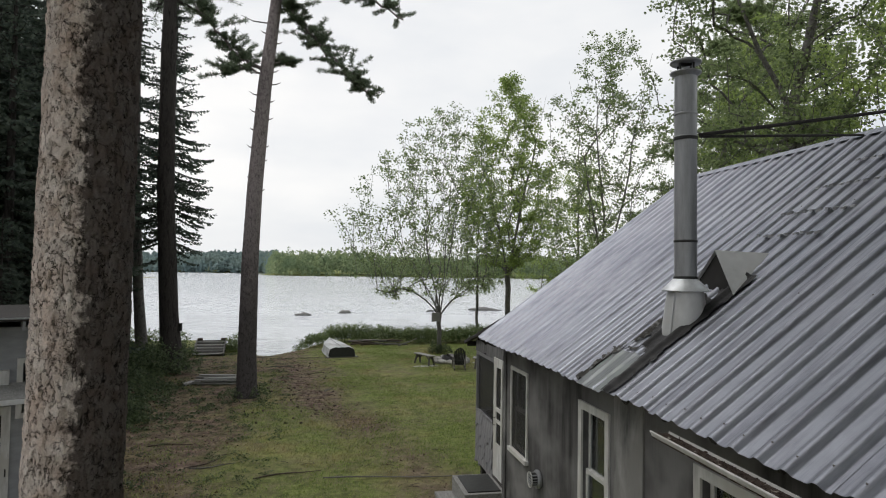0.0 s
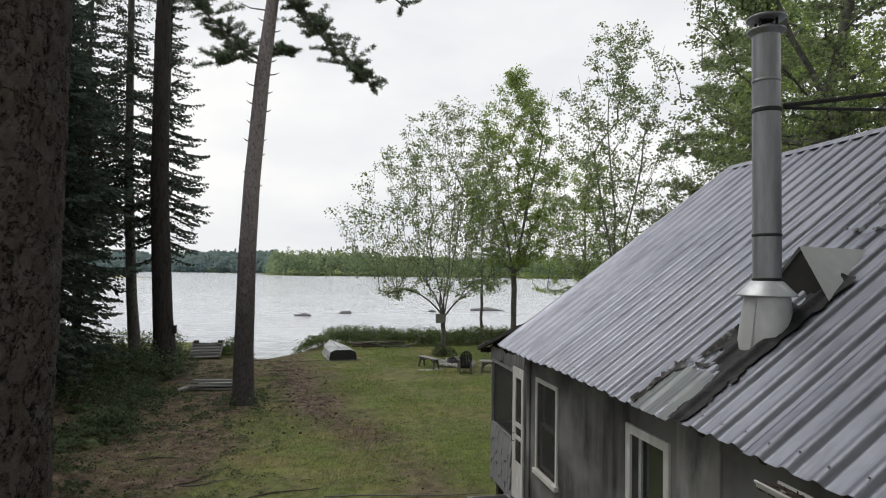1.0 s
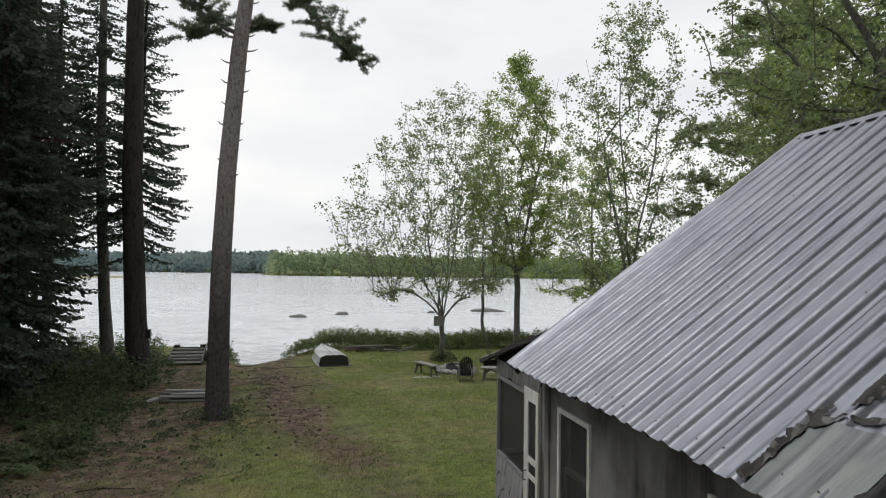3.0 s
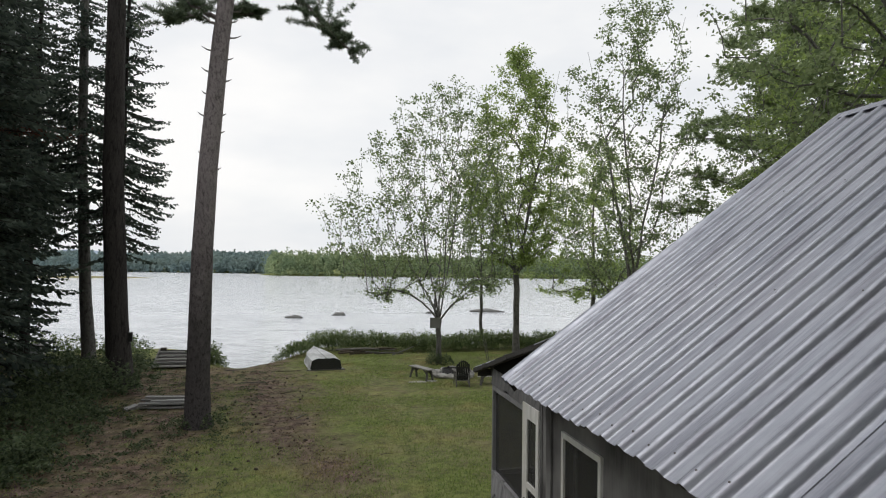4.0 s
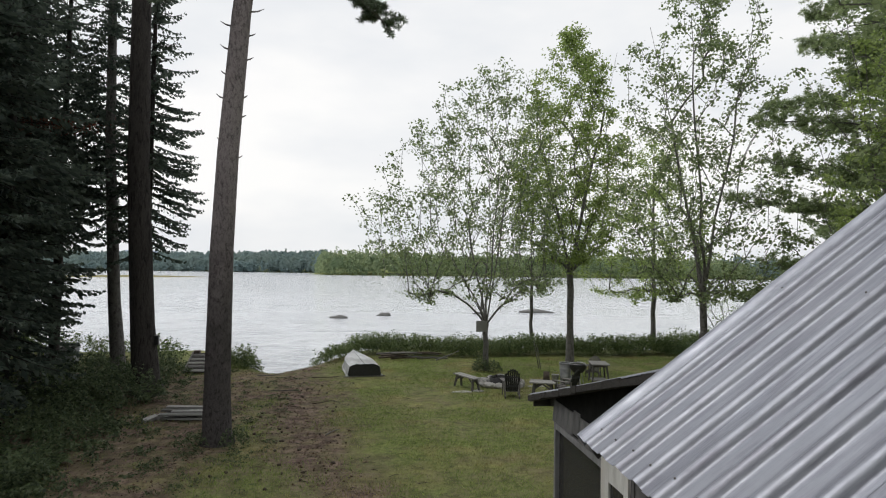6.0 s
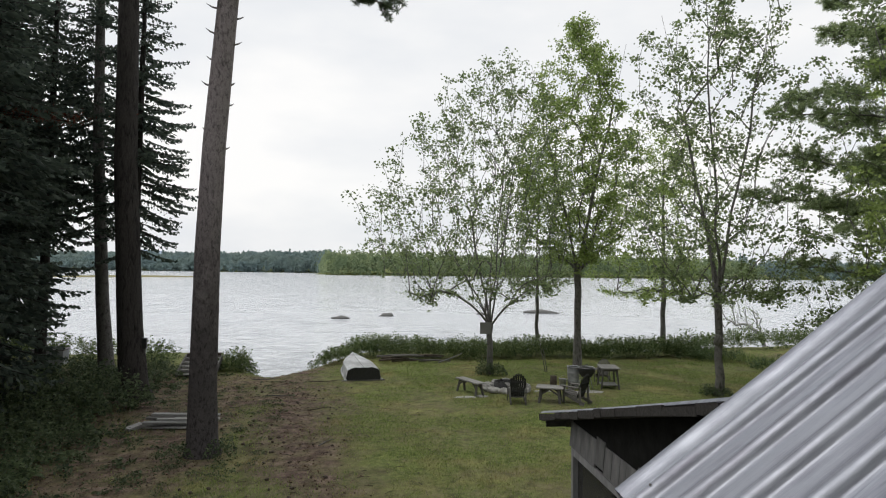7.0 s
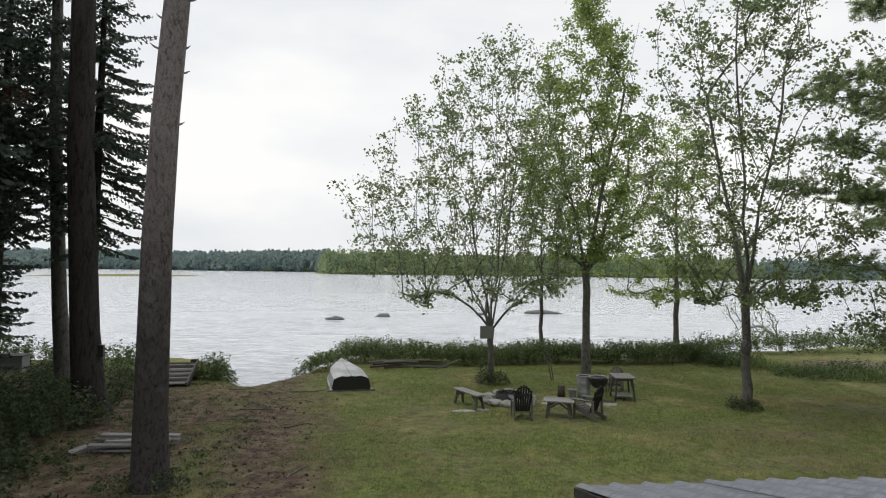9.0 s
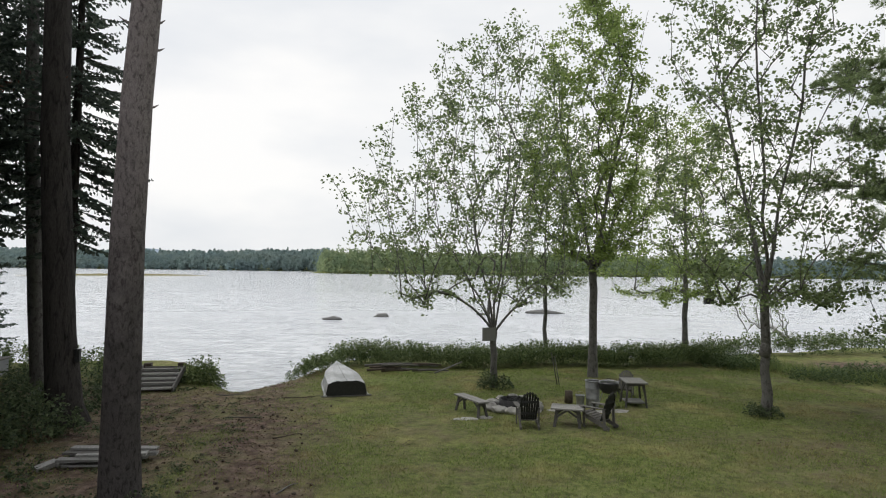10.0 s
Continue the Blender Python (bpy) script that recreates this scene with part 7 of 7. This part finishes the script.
# ---- boat ----
def rowboat():
    """An overturned aluminium rowboat, transom towards -y, bow towards +y."""
    ob = thing("rowboat", (1.0, 30.18, 0), 8, "overturned aluminium rowboat with a dark transom on the grass", "boat")
    L, st, g = 4.1, 16, Geo()
    ribs, prof = [], 13
    for i in range(st + 1):
        t = i / st
        half = 0.64 * (1 - max(0, (t - 0.35) / 0.65) ** 2.2) + 0.02
        bottom = 0.47 - 0.02 * t + 0.10 * max(0, t - 0.6) ** 1.2
        rise = 0.05 + 0.10 * t * t
        for k in range(prof):
            u = -1 + 2 * k / (prof - 1)
            if abs(u) > 0.62:
                e = (abs(u) - 0.62) / 0.38
                x = half * (0.87 + 0.13 * e)
                z = rise + (bottom - rise - 0.02) * (1 - e)
            else:
                x = half * 0.87 * abs(u) / 0.62
                z = bottom - 0.02 + 0.045 * (1 - abs(u) / 0.62)
            ribs.append((math.copysign(x, u) if u else 0, t * L, z + (0.03 if k in (4, 8) else 0)))
    g.add(ribs, [(i * prof + k, i * prof + k + 1, (i + 1) * prof + k + 1, (i + 1) * prof + k) for i in range(st) for k in range(prof - 1)])
    g.add([(x * 0.985, y, z - 0.008) for x, y, z in ribs], [(i * prof + k, (i + 1) * prof + k, (i + 1) * prof + k + 1, i * prof + k + 1) for i in range(st) for k in range(prof - 1)])
    part("hull", g, M_HULL, ob)
    tr = ribs[:prof]
    part("transom", Geo().add([(x * 0.99, 0.012, z - 0.012) for x, y, z in tr] + [(x * 0.99, -0.012, z - 0.012) for x, y, z in tr],
                              [tuple(range(prof)), tuple(range(2 * prof - 1, prof - 1, -1))] + [(k, prof + k, prof + k + 1, k + 1) for k in range(prof - 1)]), M_BLACK, ob, "dark painted transom")
    part("keel", Geo().tube([(0, t * L, 0.50 - 0.02 * t + 0.10 * max(0, t - 0.6) ** 1.2 + 0.01) for t in np.linspace(0.01, 0.99, 10)], [0.016] * 10, 6), M_HULL, ob)
    for s in (-1, 1):
        path = [(s * (0.645 * (1 - max(0, (t - 0.35) / 0.65) ** 2.2) + 0.03), t * L, 0.05 + 0.10 * t * t) for t in np.linspace(0, 0.98, 12)]
        part("gunwale", Geo().tube(path, [0.024] * 12, 6), M_HULL, ob)
        part("corner_cap", Geo().box(-0.05, -0.06, 0.02, 0.05, 0.04, 0.07, pose(s * 0.67, 0, 0)), M_HULL, ob)
    part("prop_board", Geo().box(-0.8, -0.03, 0.0, 0.8, 0.08, 0.035), M_GREYWOOD, ob)
    return ob


rowboat()


# ---- seats and tables round the fire ----
def adirondack(mat, label, mat2):
    """A slatted lawn chair; it faces +y."""
    ob = thing("lawn_chair", (0, 0, 0), 0, label, "chair", "chairs round the fire pit")
    for s in (-1, 1):
        part("front_leg", Geo().box(s * 0.29 - 0.015, 0.28, 0, s * 0.29 + 0.015, 0.36, 0.54), mat2, ob, bevel=0.004)
        part("side_rail", Geo().beam((s * 0.255, 0.36, 0.33), (s * 0.255, -0.48, 0.05), 0.03, 0.10), mat2, ob)
        part("arm", Geo().add([(s * 0.23, 0.42, 0.555), (s * 0.39, 0.42, 0.555), (s * 0.38, 0.0, 0.555), (s * 0.30, -0.36, 0.555), (s * 0.25, -0.36, 0.555), (s * 0.23, 0.0, 0.555)] +
                              [(s * 0.23, 0.42, 0.58), (s * 0.39, 0.42, 0.58), (s * 0.38, 0.0, 0.58), (s * 0.30, -0.36, 0.58), (s * 0.25, -0.36, 0.58), (s * 0.23, 0.0, 0.58)],
                              [(0, 1, 2, 3, 4, 5), (11, 10, 9, 8, 7, 6)] + [(i, i + 6, (i + 1) % 6 + 6, (i + 1) % 6) for i in range(6)]), mat2, ob)
        part("back_leg", Geo().beam((s * 0.27, -0.30, 0.55), (s * 0.27, -0.34, 0.0), 0.03, 0.08, (0, 1, 0)), mat2, ob)
    for k in range(6):
        t = k / 5
        y = 0.36 - 0.52 * t
        part("seat_slat", Geo().box(-0.27, -0.04, -0.01, 0.27, 0.04, 0.01, pose(0, y, 0.385 - 0.165 * t, 18, 0, 0)), mat2, ob)
    for k in range(7):
        u = (k - 3) / 3
        top = 0.98 - 0.16 * abs(u) ** 2
        b, e = Vector((u * 0.19, -0.17, 0.22)), Vector((u * 0.235, -0.17 - 0.34 * (top - 0.22), top))
        g = Geo().beam(b, e, 0.060, 0.016, (0, 1, 0.3))
        g.tube([e - Vector((0, 0.007, 0.0)), e + Vector((0, 0.007, 0.0))], [0.033, 0.033], 10)
        part("back_slat", g, mat, ob)
    arch = [Vector((0.26 * math.sin(q), -0.185 - 0.34 * (0.60 + 0.37 * math.cos(q) - 0.22), 0.60 + 0.37 * math.cos(q))) for q in np.linspace(-1.75, 1.75, 15)]
    part("back_arch", Geo().tube(arch, [0.022] * 15, 6), mat, ob)
    for z, w in ((0.40, 0.44), (0.72, 0.48)):
        part("back_rail", Geo().box(-w / 2, -0.025, -0.03, w / 2, 0.0, 0.03, pose(0, -0.17 - 0.34 * (z - 0.22) - 0.012, z, -19, 0, 0)), mat, ob)
    return ob


M_CHAIR = material("dark_green_black_chair", (0.010, 0.011, 0.011), (0.026, 0.027, 0.026), 12, 0.75, 0, 0.15)
c1 = adirondack(M_CHAIR, "dark slatted lawn chair with pale legs facing the fire pit", M_GREYWOOD)
c1.matrix_basis = pose(5.87, 26.2, 0.0, 0, 0, -6) @ Matrix.Diagonal((0.9, 0.9, 0.96, 1))
copy_thing(c1, pose(7.72, 26.0, 0.0, 0, 0, 40))
c3 = adirondack(M_GREYWOOD, "weathered grey lawn chair behind the tall table", M_GREYWOOD)
c3.matrix_basis = pose(10.0, 29.75, 0.0, 0, 0, 150) @ Matrix.Diagonal((0.85, 0.85, 0.80, 1))


def splayed_table(name, label, length, width, height, mat, leg_mat, slats=4, shelf=False):
    """A plank-topped table or bench on crossed or splayed legs; long along x."""
    ob = thing(name, (0, 0, 0), 0, label, "table" if name != "bench" else "bench")
    w = width / slats
    for k in range(slats):
        part("top_plank", Geo().box(-length / 2, -width / 2 + k * w + 0.004, height - 0.04, length / 2, -width / 2 + (k + 1) * w - 0.004, height), mat, ob, bevel=0.004)
    for s in (-1, 1):
        for q in (-1, 1):
            part("leg", Geo().beam((s * (length / 2 - 0.16), q * (width / 2 - 0.10), height - 0.04), (s * (length / 2 - 0.10), q * (width / 2 - 0.02), 0.0), 0.045, 0.08, (1, 0, 0)), leg_mat, ob)
            part("brace", Geo().beam((s * (length / 2 - 0.13), q * (width / 2 - 0.07), height * 0.52), (s * (length / 2 - 0.42), q * (width / 2 - 0.10), height - 0.06), 0.03, 0.05), leg_mat, ob)
        part("cross_rail", Geo().box(s * (length / 2 - 0.15) - 0.02, -width / 2 + 0.08, height - 0.12, s * (length / 2 - 0.15) + 0.02, width / 2 - 0.08, height - 0.04), leg_mat, ob)
    if shelf:
        part("shelf", Geo().box(-length / 2 + 0.16, -width / 2 + 0.05, 0.12, length / 2 - 0.16, width / 2 - 0.05, 0.15), mat, ob)
    return ob


bench = splayed_table("bench", "grey plank bench on crossed legs beside the fire pit", 1.35, 0.34, 0.46, M_TABLE, M_LEG, 2)
bench.matrix_basis = pose(4.6, 27.65, 0, 0, 0, -66)
t1 = splayed_table("low_table", "low grey plank table on the lawn", 0.85, 0.62, 0.50, M_TABLE, M_LEG)
t1.matrix_basis = pose(6.94, 26.2, 0, 0, 0, -20)
t2 = splayed_table("tall_table", "tall grey plank table with a shelf near the trees", 0.95, 0.66, 0.76, M_TABLE, M_LEG, 4, True)
t2.matrix_basis = pose(9.74, 28.5, 0, 0, 0, 80)

can = thing("rubbish_bin", (8.42, 28.4, 0), 0, "pale grey metal rubbish bin standing by a maple", "bin")
part("barrel", Geo().lathe([(0.18, 0.0), (0.185, 0.02), (0.20, 0.25), (0.205, 0.26), (0.20, 0.27), (0.214, 0.55), (0.219, 0.56), (0.214, 0.57), (0.222, 0.76)], 24), M_CAN, can, smooth=True)
part("rim", Geo().lathe([(0.22, 0.75), (0.233, 0.755), (0.233, 0.785), (0.21, 0.785), (0.205, 0.74)], 24), M_CAN, can, smooth=True)
part("bag", Geo().lathe([(0.208, 0.77), (0.16, 0.74), (0.0001, 0.72)], 24), M_BLACK, can, "dark bin bag")

M_LID = material("dark_enamel", (0.02, 0.02, 0.022), (0.03, 0.03, 0.033), 6, 0.18, 0, 0.02, spec=0.6)
grill = thing("kettle_grill", (8.76, 28.0, 0.03), 0, "kettle grill with a shiny lid on three legs", "grill")
part("bowl", Geo().lathe([(0.03, 0.42), (0.18, 0.46), (0.27, 0.58), (0.292, 0.70), (0.295, 0.74)], 24), M_BLACK, grill, smooth=True)
part("lid", Geo().lathe([(0.298, 0.745), (0.292, 0.765), (0.25, 0.80), (0.15, 0.825), (0.0001, 0.832)], 24), M_LID, grill, "dark enamelled lid", smooth=True)
part("lid_handle", Geo().tube([(-0.07, 0, 0.822), (-0.05, 0, 0.87), (0.05, 0, 0.87), (0.07, 0, 0.822)], [0.01] * 4, 6), M_BLACK, grill)
for k in range(3):
    a = 2 * math.pi * k / 3 + 0.5
    part("leg", Geo().tube([(0.14 * math.cos(a), 0.14 * math.sin(a), 0.56), (0.32 * math.cos(a), 0.32 * math.sin(a), 0.0)], [0.014, 0.014], 6), M_CAN, grill)

bucket = thing("bucket", (8.03, 28.4, 0), 0, "dented metal bucket beside the low table", "bucket")
part("pail", Geo().lathe([(0.10, 0.0), (0.135, 0.34), (0.142, 0.345), (0.13, 0.335), (0.09, 0.03)], 18), M_CAN, bucket, smooth=True)
part("bail", Geo().tube([(0.14 * math.cos(a), 0, 0.33 + 0.13 * math.sin(a)) for a in np.linspace(0, math.pi, 9)], [0.004] * 9, 5), M_CAN, bucket)
solo("log_seat", Geo().tube([(7.85, 28.95, 0.0), (7.86, 28.95, 0.18), (7.86, 28.96, 0.36)], [0.13, 0.12, 0.118], 14), M_LOG, "short dark log standing on end by the fire pit", "log", True)

pit = thing("fire_pit", (5.95, 28.2, 0), 0, "ring of pale stones round a dark fire pit", "fire pit")
fg = np.random.default_rng(51)
for k in range(13):
    a = 2 * math.pi * k / 13 + fg.uniform(-0.1, 0.1)
    part("stone", Geo().lump((0.72 * math.cos(a), 0.72 * math.sin(a), 0.1), (fg.uniform(0.16, 0.26), fg.uniform(0.13, 0.2), fg.uniform(0.11, 0.2)), k + 70, 0.35), M_STONE, pit, smooth=False)
part("ash", Geo().lathe([(0.62, 0.02), (0.4, 0.06), (0.0001, 0.09)], 18), M_TAR, pit, "black ash and charred wood", smooth=True)
part("fire_ring", Geo().lathe([(0.42, 0.0), (0.43, 0.3), (0.40, 0.3), (0.39, 0.02)], 20), M_TAR, pit, "dark metal fire ring", smooth=True)
for k in range(5):
    a = fg.uniform(0, 6.28)
    part("charred_log", Geo().tube([(0.35 * math.cos(a), 0.35 * math.sin(a), 0.10), (-0.2 * math.cos(a), -0.3 * math.sin(a), 0.24 + 0.03 * k)], [0.05, 0.045], 8), M_TAR, pit)
for k, (x, y, sx, sy) in enumerate(((4.35, 27.05, 0.36, 0.16), (4.9, 27.2, 0.25, 0.18), (7.2, 27.9, 0.35, 0.2), (8.2, 27.7, 0.4, 0.2), (8.9, 27.75, 0.4, 0.25))):
    solo("flat_stone", Geo().lump((x, y, 0.0), (sx, sy, 0.035), 90 + k, 0.25), M_STONE, "flat pale stone lying in the grass", "stone", group="flat stones")

# ---- shore things ----
stair = thing("old_steps", (-5.25, 31.0, 0), 4, "weathered plank steps with two posts at the lake's edge", "steps")
for k in range(5):
    part("tread", Geo().box(-0.64, 0.05 + 0.33 * k, 0.10 + 0.10 * k, 0.64, 0.05 + 0.33 * k + 0.27, 0.145 + 0.10 * k), M_GREYWOOD, stair)
    part("nosing", Geo().box(-0.66, 0.03 + 0.33 * k, 0.095 + 0.10 * k, 0.66, 0.048 + 0.33 * k, 0.15 + 0.10 * k), M_WHITE if k in (0, 2, 3) else M_GREYPLANK, stair, "pale worn step edge")
    part("riser", Geo().box(-0.6, 0.30 + 0.33 * k, 0.0, 0.6, 0.33 + 0.33 * k, 0.19 + 0.10 * k), M_GREYWOOD, stair)
for s in (-1, 1):
    part("stringer", Geo().beam((s * 0.68, 0.0, 0.06), (s * 0.68, 1.7, 0.55), 0.05, 0.2), M_GREYWOOD, stair)
    part("post", Geo().box(s * 0.55 - 0.12, 1.72, -0.6, s * 0.55 + 0.12, 1.94, 0.68), M_LOG, stair, bevel=0.01)
pile = thing("board_pile", (-3.55, 23.75, 0), 8, "low pile of weathered boards beside the pine", "boards")
for k in range(9):
    w = fg.uniform(0.5, 0.95)
    part("board", Geo().box(-w, -0.10, 0, w, 0.10, 0.045, pose(fg.uniform(-0.15, 0.15), -0.26 + 0.13 * (k % 5), 0.03 + 0.055 * (k // 2) + 0.01 * fg.random(), 0, fg.uniform(-2, 2), fg.uniform(-9, 9))), M_GREYPLANK if k % 3 != 1 else M_GREYWOOD, pile)
for x in (-0.6, 0.55):
    part("bearer", Geo().box(x - 0.05, -0.4, -0.02, x + 0.05, 0.4, 0.02), M_LOG, pile)
solo("stone", Geo().lump((-4.35, 23.6, 0.07), (0.16, 0.13, 0.12), 120, 0.3), M_STONE, "pale stone beside the board pile", "stone", group="yard stones")
for k in range(9):
    x, y, a = fg.uniform(2.1, 4.2), fg.uniform(34.4, 35.2), fg.uniform(-0.3, 0.3)
    l = fg.uniform(0.5, 1.1)
    solo("driftwood", Geo().tube([(x - l * math.cos(a), y - l * math.sin(a), 0.06 + 0.03 * k), (x, y + 0.03, 0.09 + 0.03 * k), (x + l * math.cos(a), y + l * math.sin(a), 0.07 + 0.03 * k)], [0.05, 0.045, 0.03], 7), M_LOG if k % 2 else M_GREYWOOD,
         "weathered driftwood log behind the boat", "log", True, group="driftwood behind the boat")
solo("branch", Geo().tube([(4.2, 34.2, 0.05), (4.7, 34.35, 0.2), (5.3, 34.55, 0.42)], [0.035, 0.03, 0.018], 6), M_GREYPLANK, "pale fallen branch leaning on the shrubs", "branch", True)
for x0, y0, x1, z1 in ((8.36, 31.8, 8.15, 1.15), (8.45, 31.85, 8.28, 1.0)):
    solo("stake", Geo().tube([(x0, y0, -0.05), ((x0 + x1) / 2, y0 + 0.05, z1 * 0.5), (x1, y0 + 0.1, z1)], [0.02, 0.018, 0.012], 6), M_GREYWOOD, "thin grey stake leaning in the lawn", "stake", True, group="stakes")
for i, (x, y, a, l) in enumerate(((-0.6, 13.2, 0.3, 0.7), (1.6, 12.6, -0.05, 1.5), (-2.4, 14.1, 0.8, 0.5), (-2.2, 13.9, 0.2, 0.45), (-0.2, 25.6, 0.4, 0.35), (0.3, 22.0, 1.0, 0.3), (-3.4, 15.6, 0.1, 0.5), (-1.6, 27.5, 0.1, 0.5), (-0.4, 30.0, 0.3, 0.6), (-2.6, 30.6, 0.05, 0.5))):
    g = Geo()
    pts = [(x + l * (t - 0.5) * 2 * math.cos(a), y + l * (t - 0.5) * 2 * math.sin(a) + 0.08 * math.sin(t * 5 + i), ground_z(x, y) + 0.025) for t in np.linspace(0, 1, 7)]
    g.tube(pts, [0.014, 0.016, 0.016, 0.014, 0.012, 0.01, 0.006], 5)
    solo("stick", g, M_GREYWOOD if i % 2 else M_LOG, "fallen stick lying on the ground", "stick", True, group="fallen sticks")

for k, (x, y, sx, sy, sz) in enumerate(((-1.9, 67.4, 1.0, 0.5, 0.32), (2.6, 71, 0.8, 0.5, 0.38), (20.4, 76.8, 2.2, 0.8, 0.38), (13.0, 74.0, 0.5, 0.3, 0.25))):
    solo("rock", Geo().lump((x, y, LAKE - 0.02), (sx, sy, sz), 130 + k, 0.45), M_LAKEROCK, "dark rock showing above the lake water", "rock", True, group="rocks in the lake")

board = thing("notice_board", (5.78, 31.3, 1.62), 0, "pale blank notice board nailed to a maple", "sign")
part("panel", Geo().box(-0.24, -0.012, 0, 0.22, 0.012, 0.46), M_GREYPLANK, board, bevel=0.004)
part("batten", Geo().box(0.02, 0.012, 0.08, 0.10, 0.05, 0.4), M_GREYWOOD, board)
nest = thing("nest_box", (17.4, 37.7, 2.6), 0, "dark nest box hanging from a maple limb", "nest box")
part("case", Geo().box(-0.2, -0.12, 0, 0.2, 0.12, 0.3), M_BLACK, nest, bevel=0.006)
part("lid", Geo().box(-0.23, -0.15, 0.304, 0.23, 0.15, 0.33), M_BLACK, nest)
part("cord", Geo().tube([(0, 0, 0.33), (0.0, 0.0, 0.7)], [0.008, 0.008], 5), M_BLACK, nest)
box = thing("post_box", (-5.66, 27.0, 1.60), 0, "small black box fixed to a dark pine trunk", "box")
part("case", Geo().box(-0.06, -0.06, 0, 0.06, 0.06, 0.30), M_BLACK, box, bevel=0.006)
part("hood", Geo().box(-0.07, -0.075, 0.304, 0.07, 0.075, 0.32), M_BLACK, box)

crate = thing("storage_box", (-11.45, 33.3, ground_z(-11.45, 33.3) - 0.05), 6, "pale grey wooden box with a dark lid near the water", "box")
part("body", Geo().box(-0.55, -0.32, 0.0, 0.55, 0.32, 0.62), M_SHEDWALL, crate, bevel=0.006)
part("lid", Geo().box(-0.60, -0.37, 0.622, 0.60, 0.37, 0.67), M_GREYWOOD, crate, "weathered overhanging lid", bevel=0.006)
part("batten", Geo().box(-0.57, -0.345, 0.30, 0.57, -0.322, 0.36), M_SHEDWALL, crate)
solo("plank_block", Geo().box(-0.2, -0.09, 0, 0.2, 0.09, 0.10, pose(-4.6, 23.45, ground_z(-4.6, 23.45) + 0.01, 6, -9, 52)), M_GREYPLANK, "pale sawn block lying against the board pile", "block")
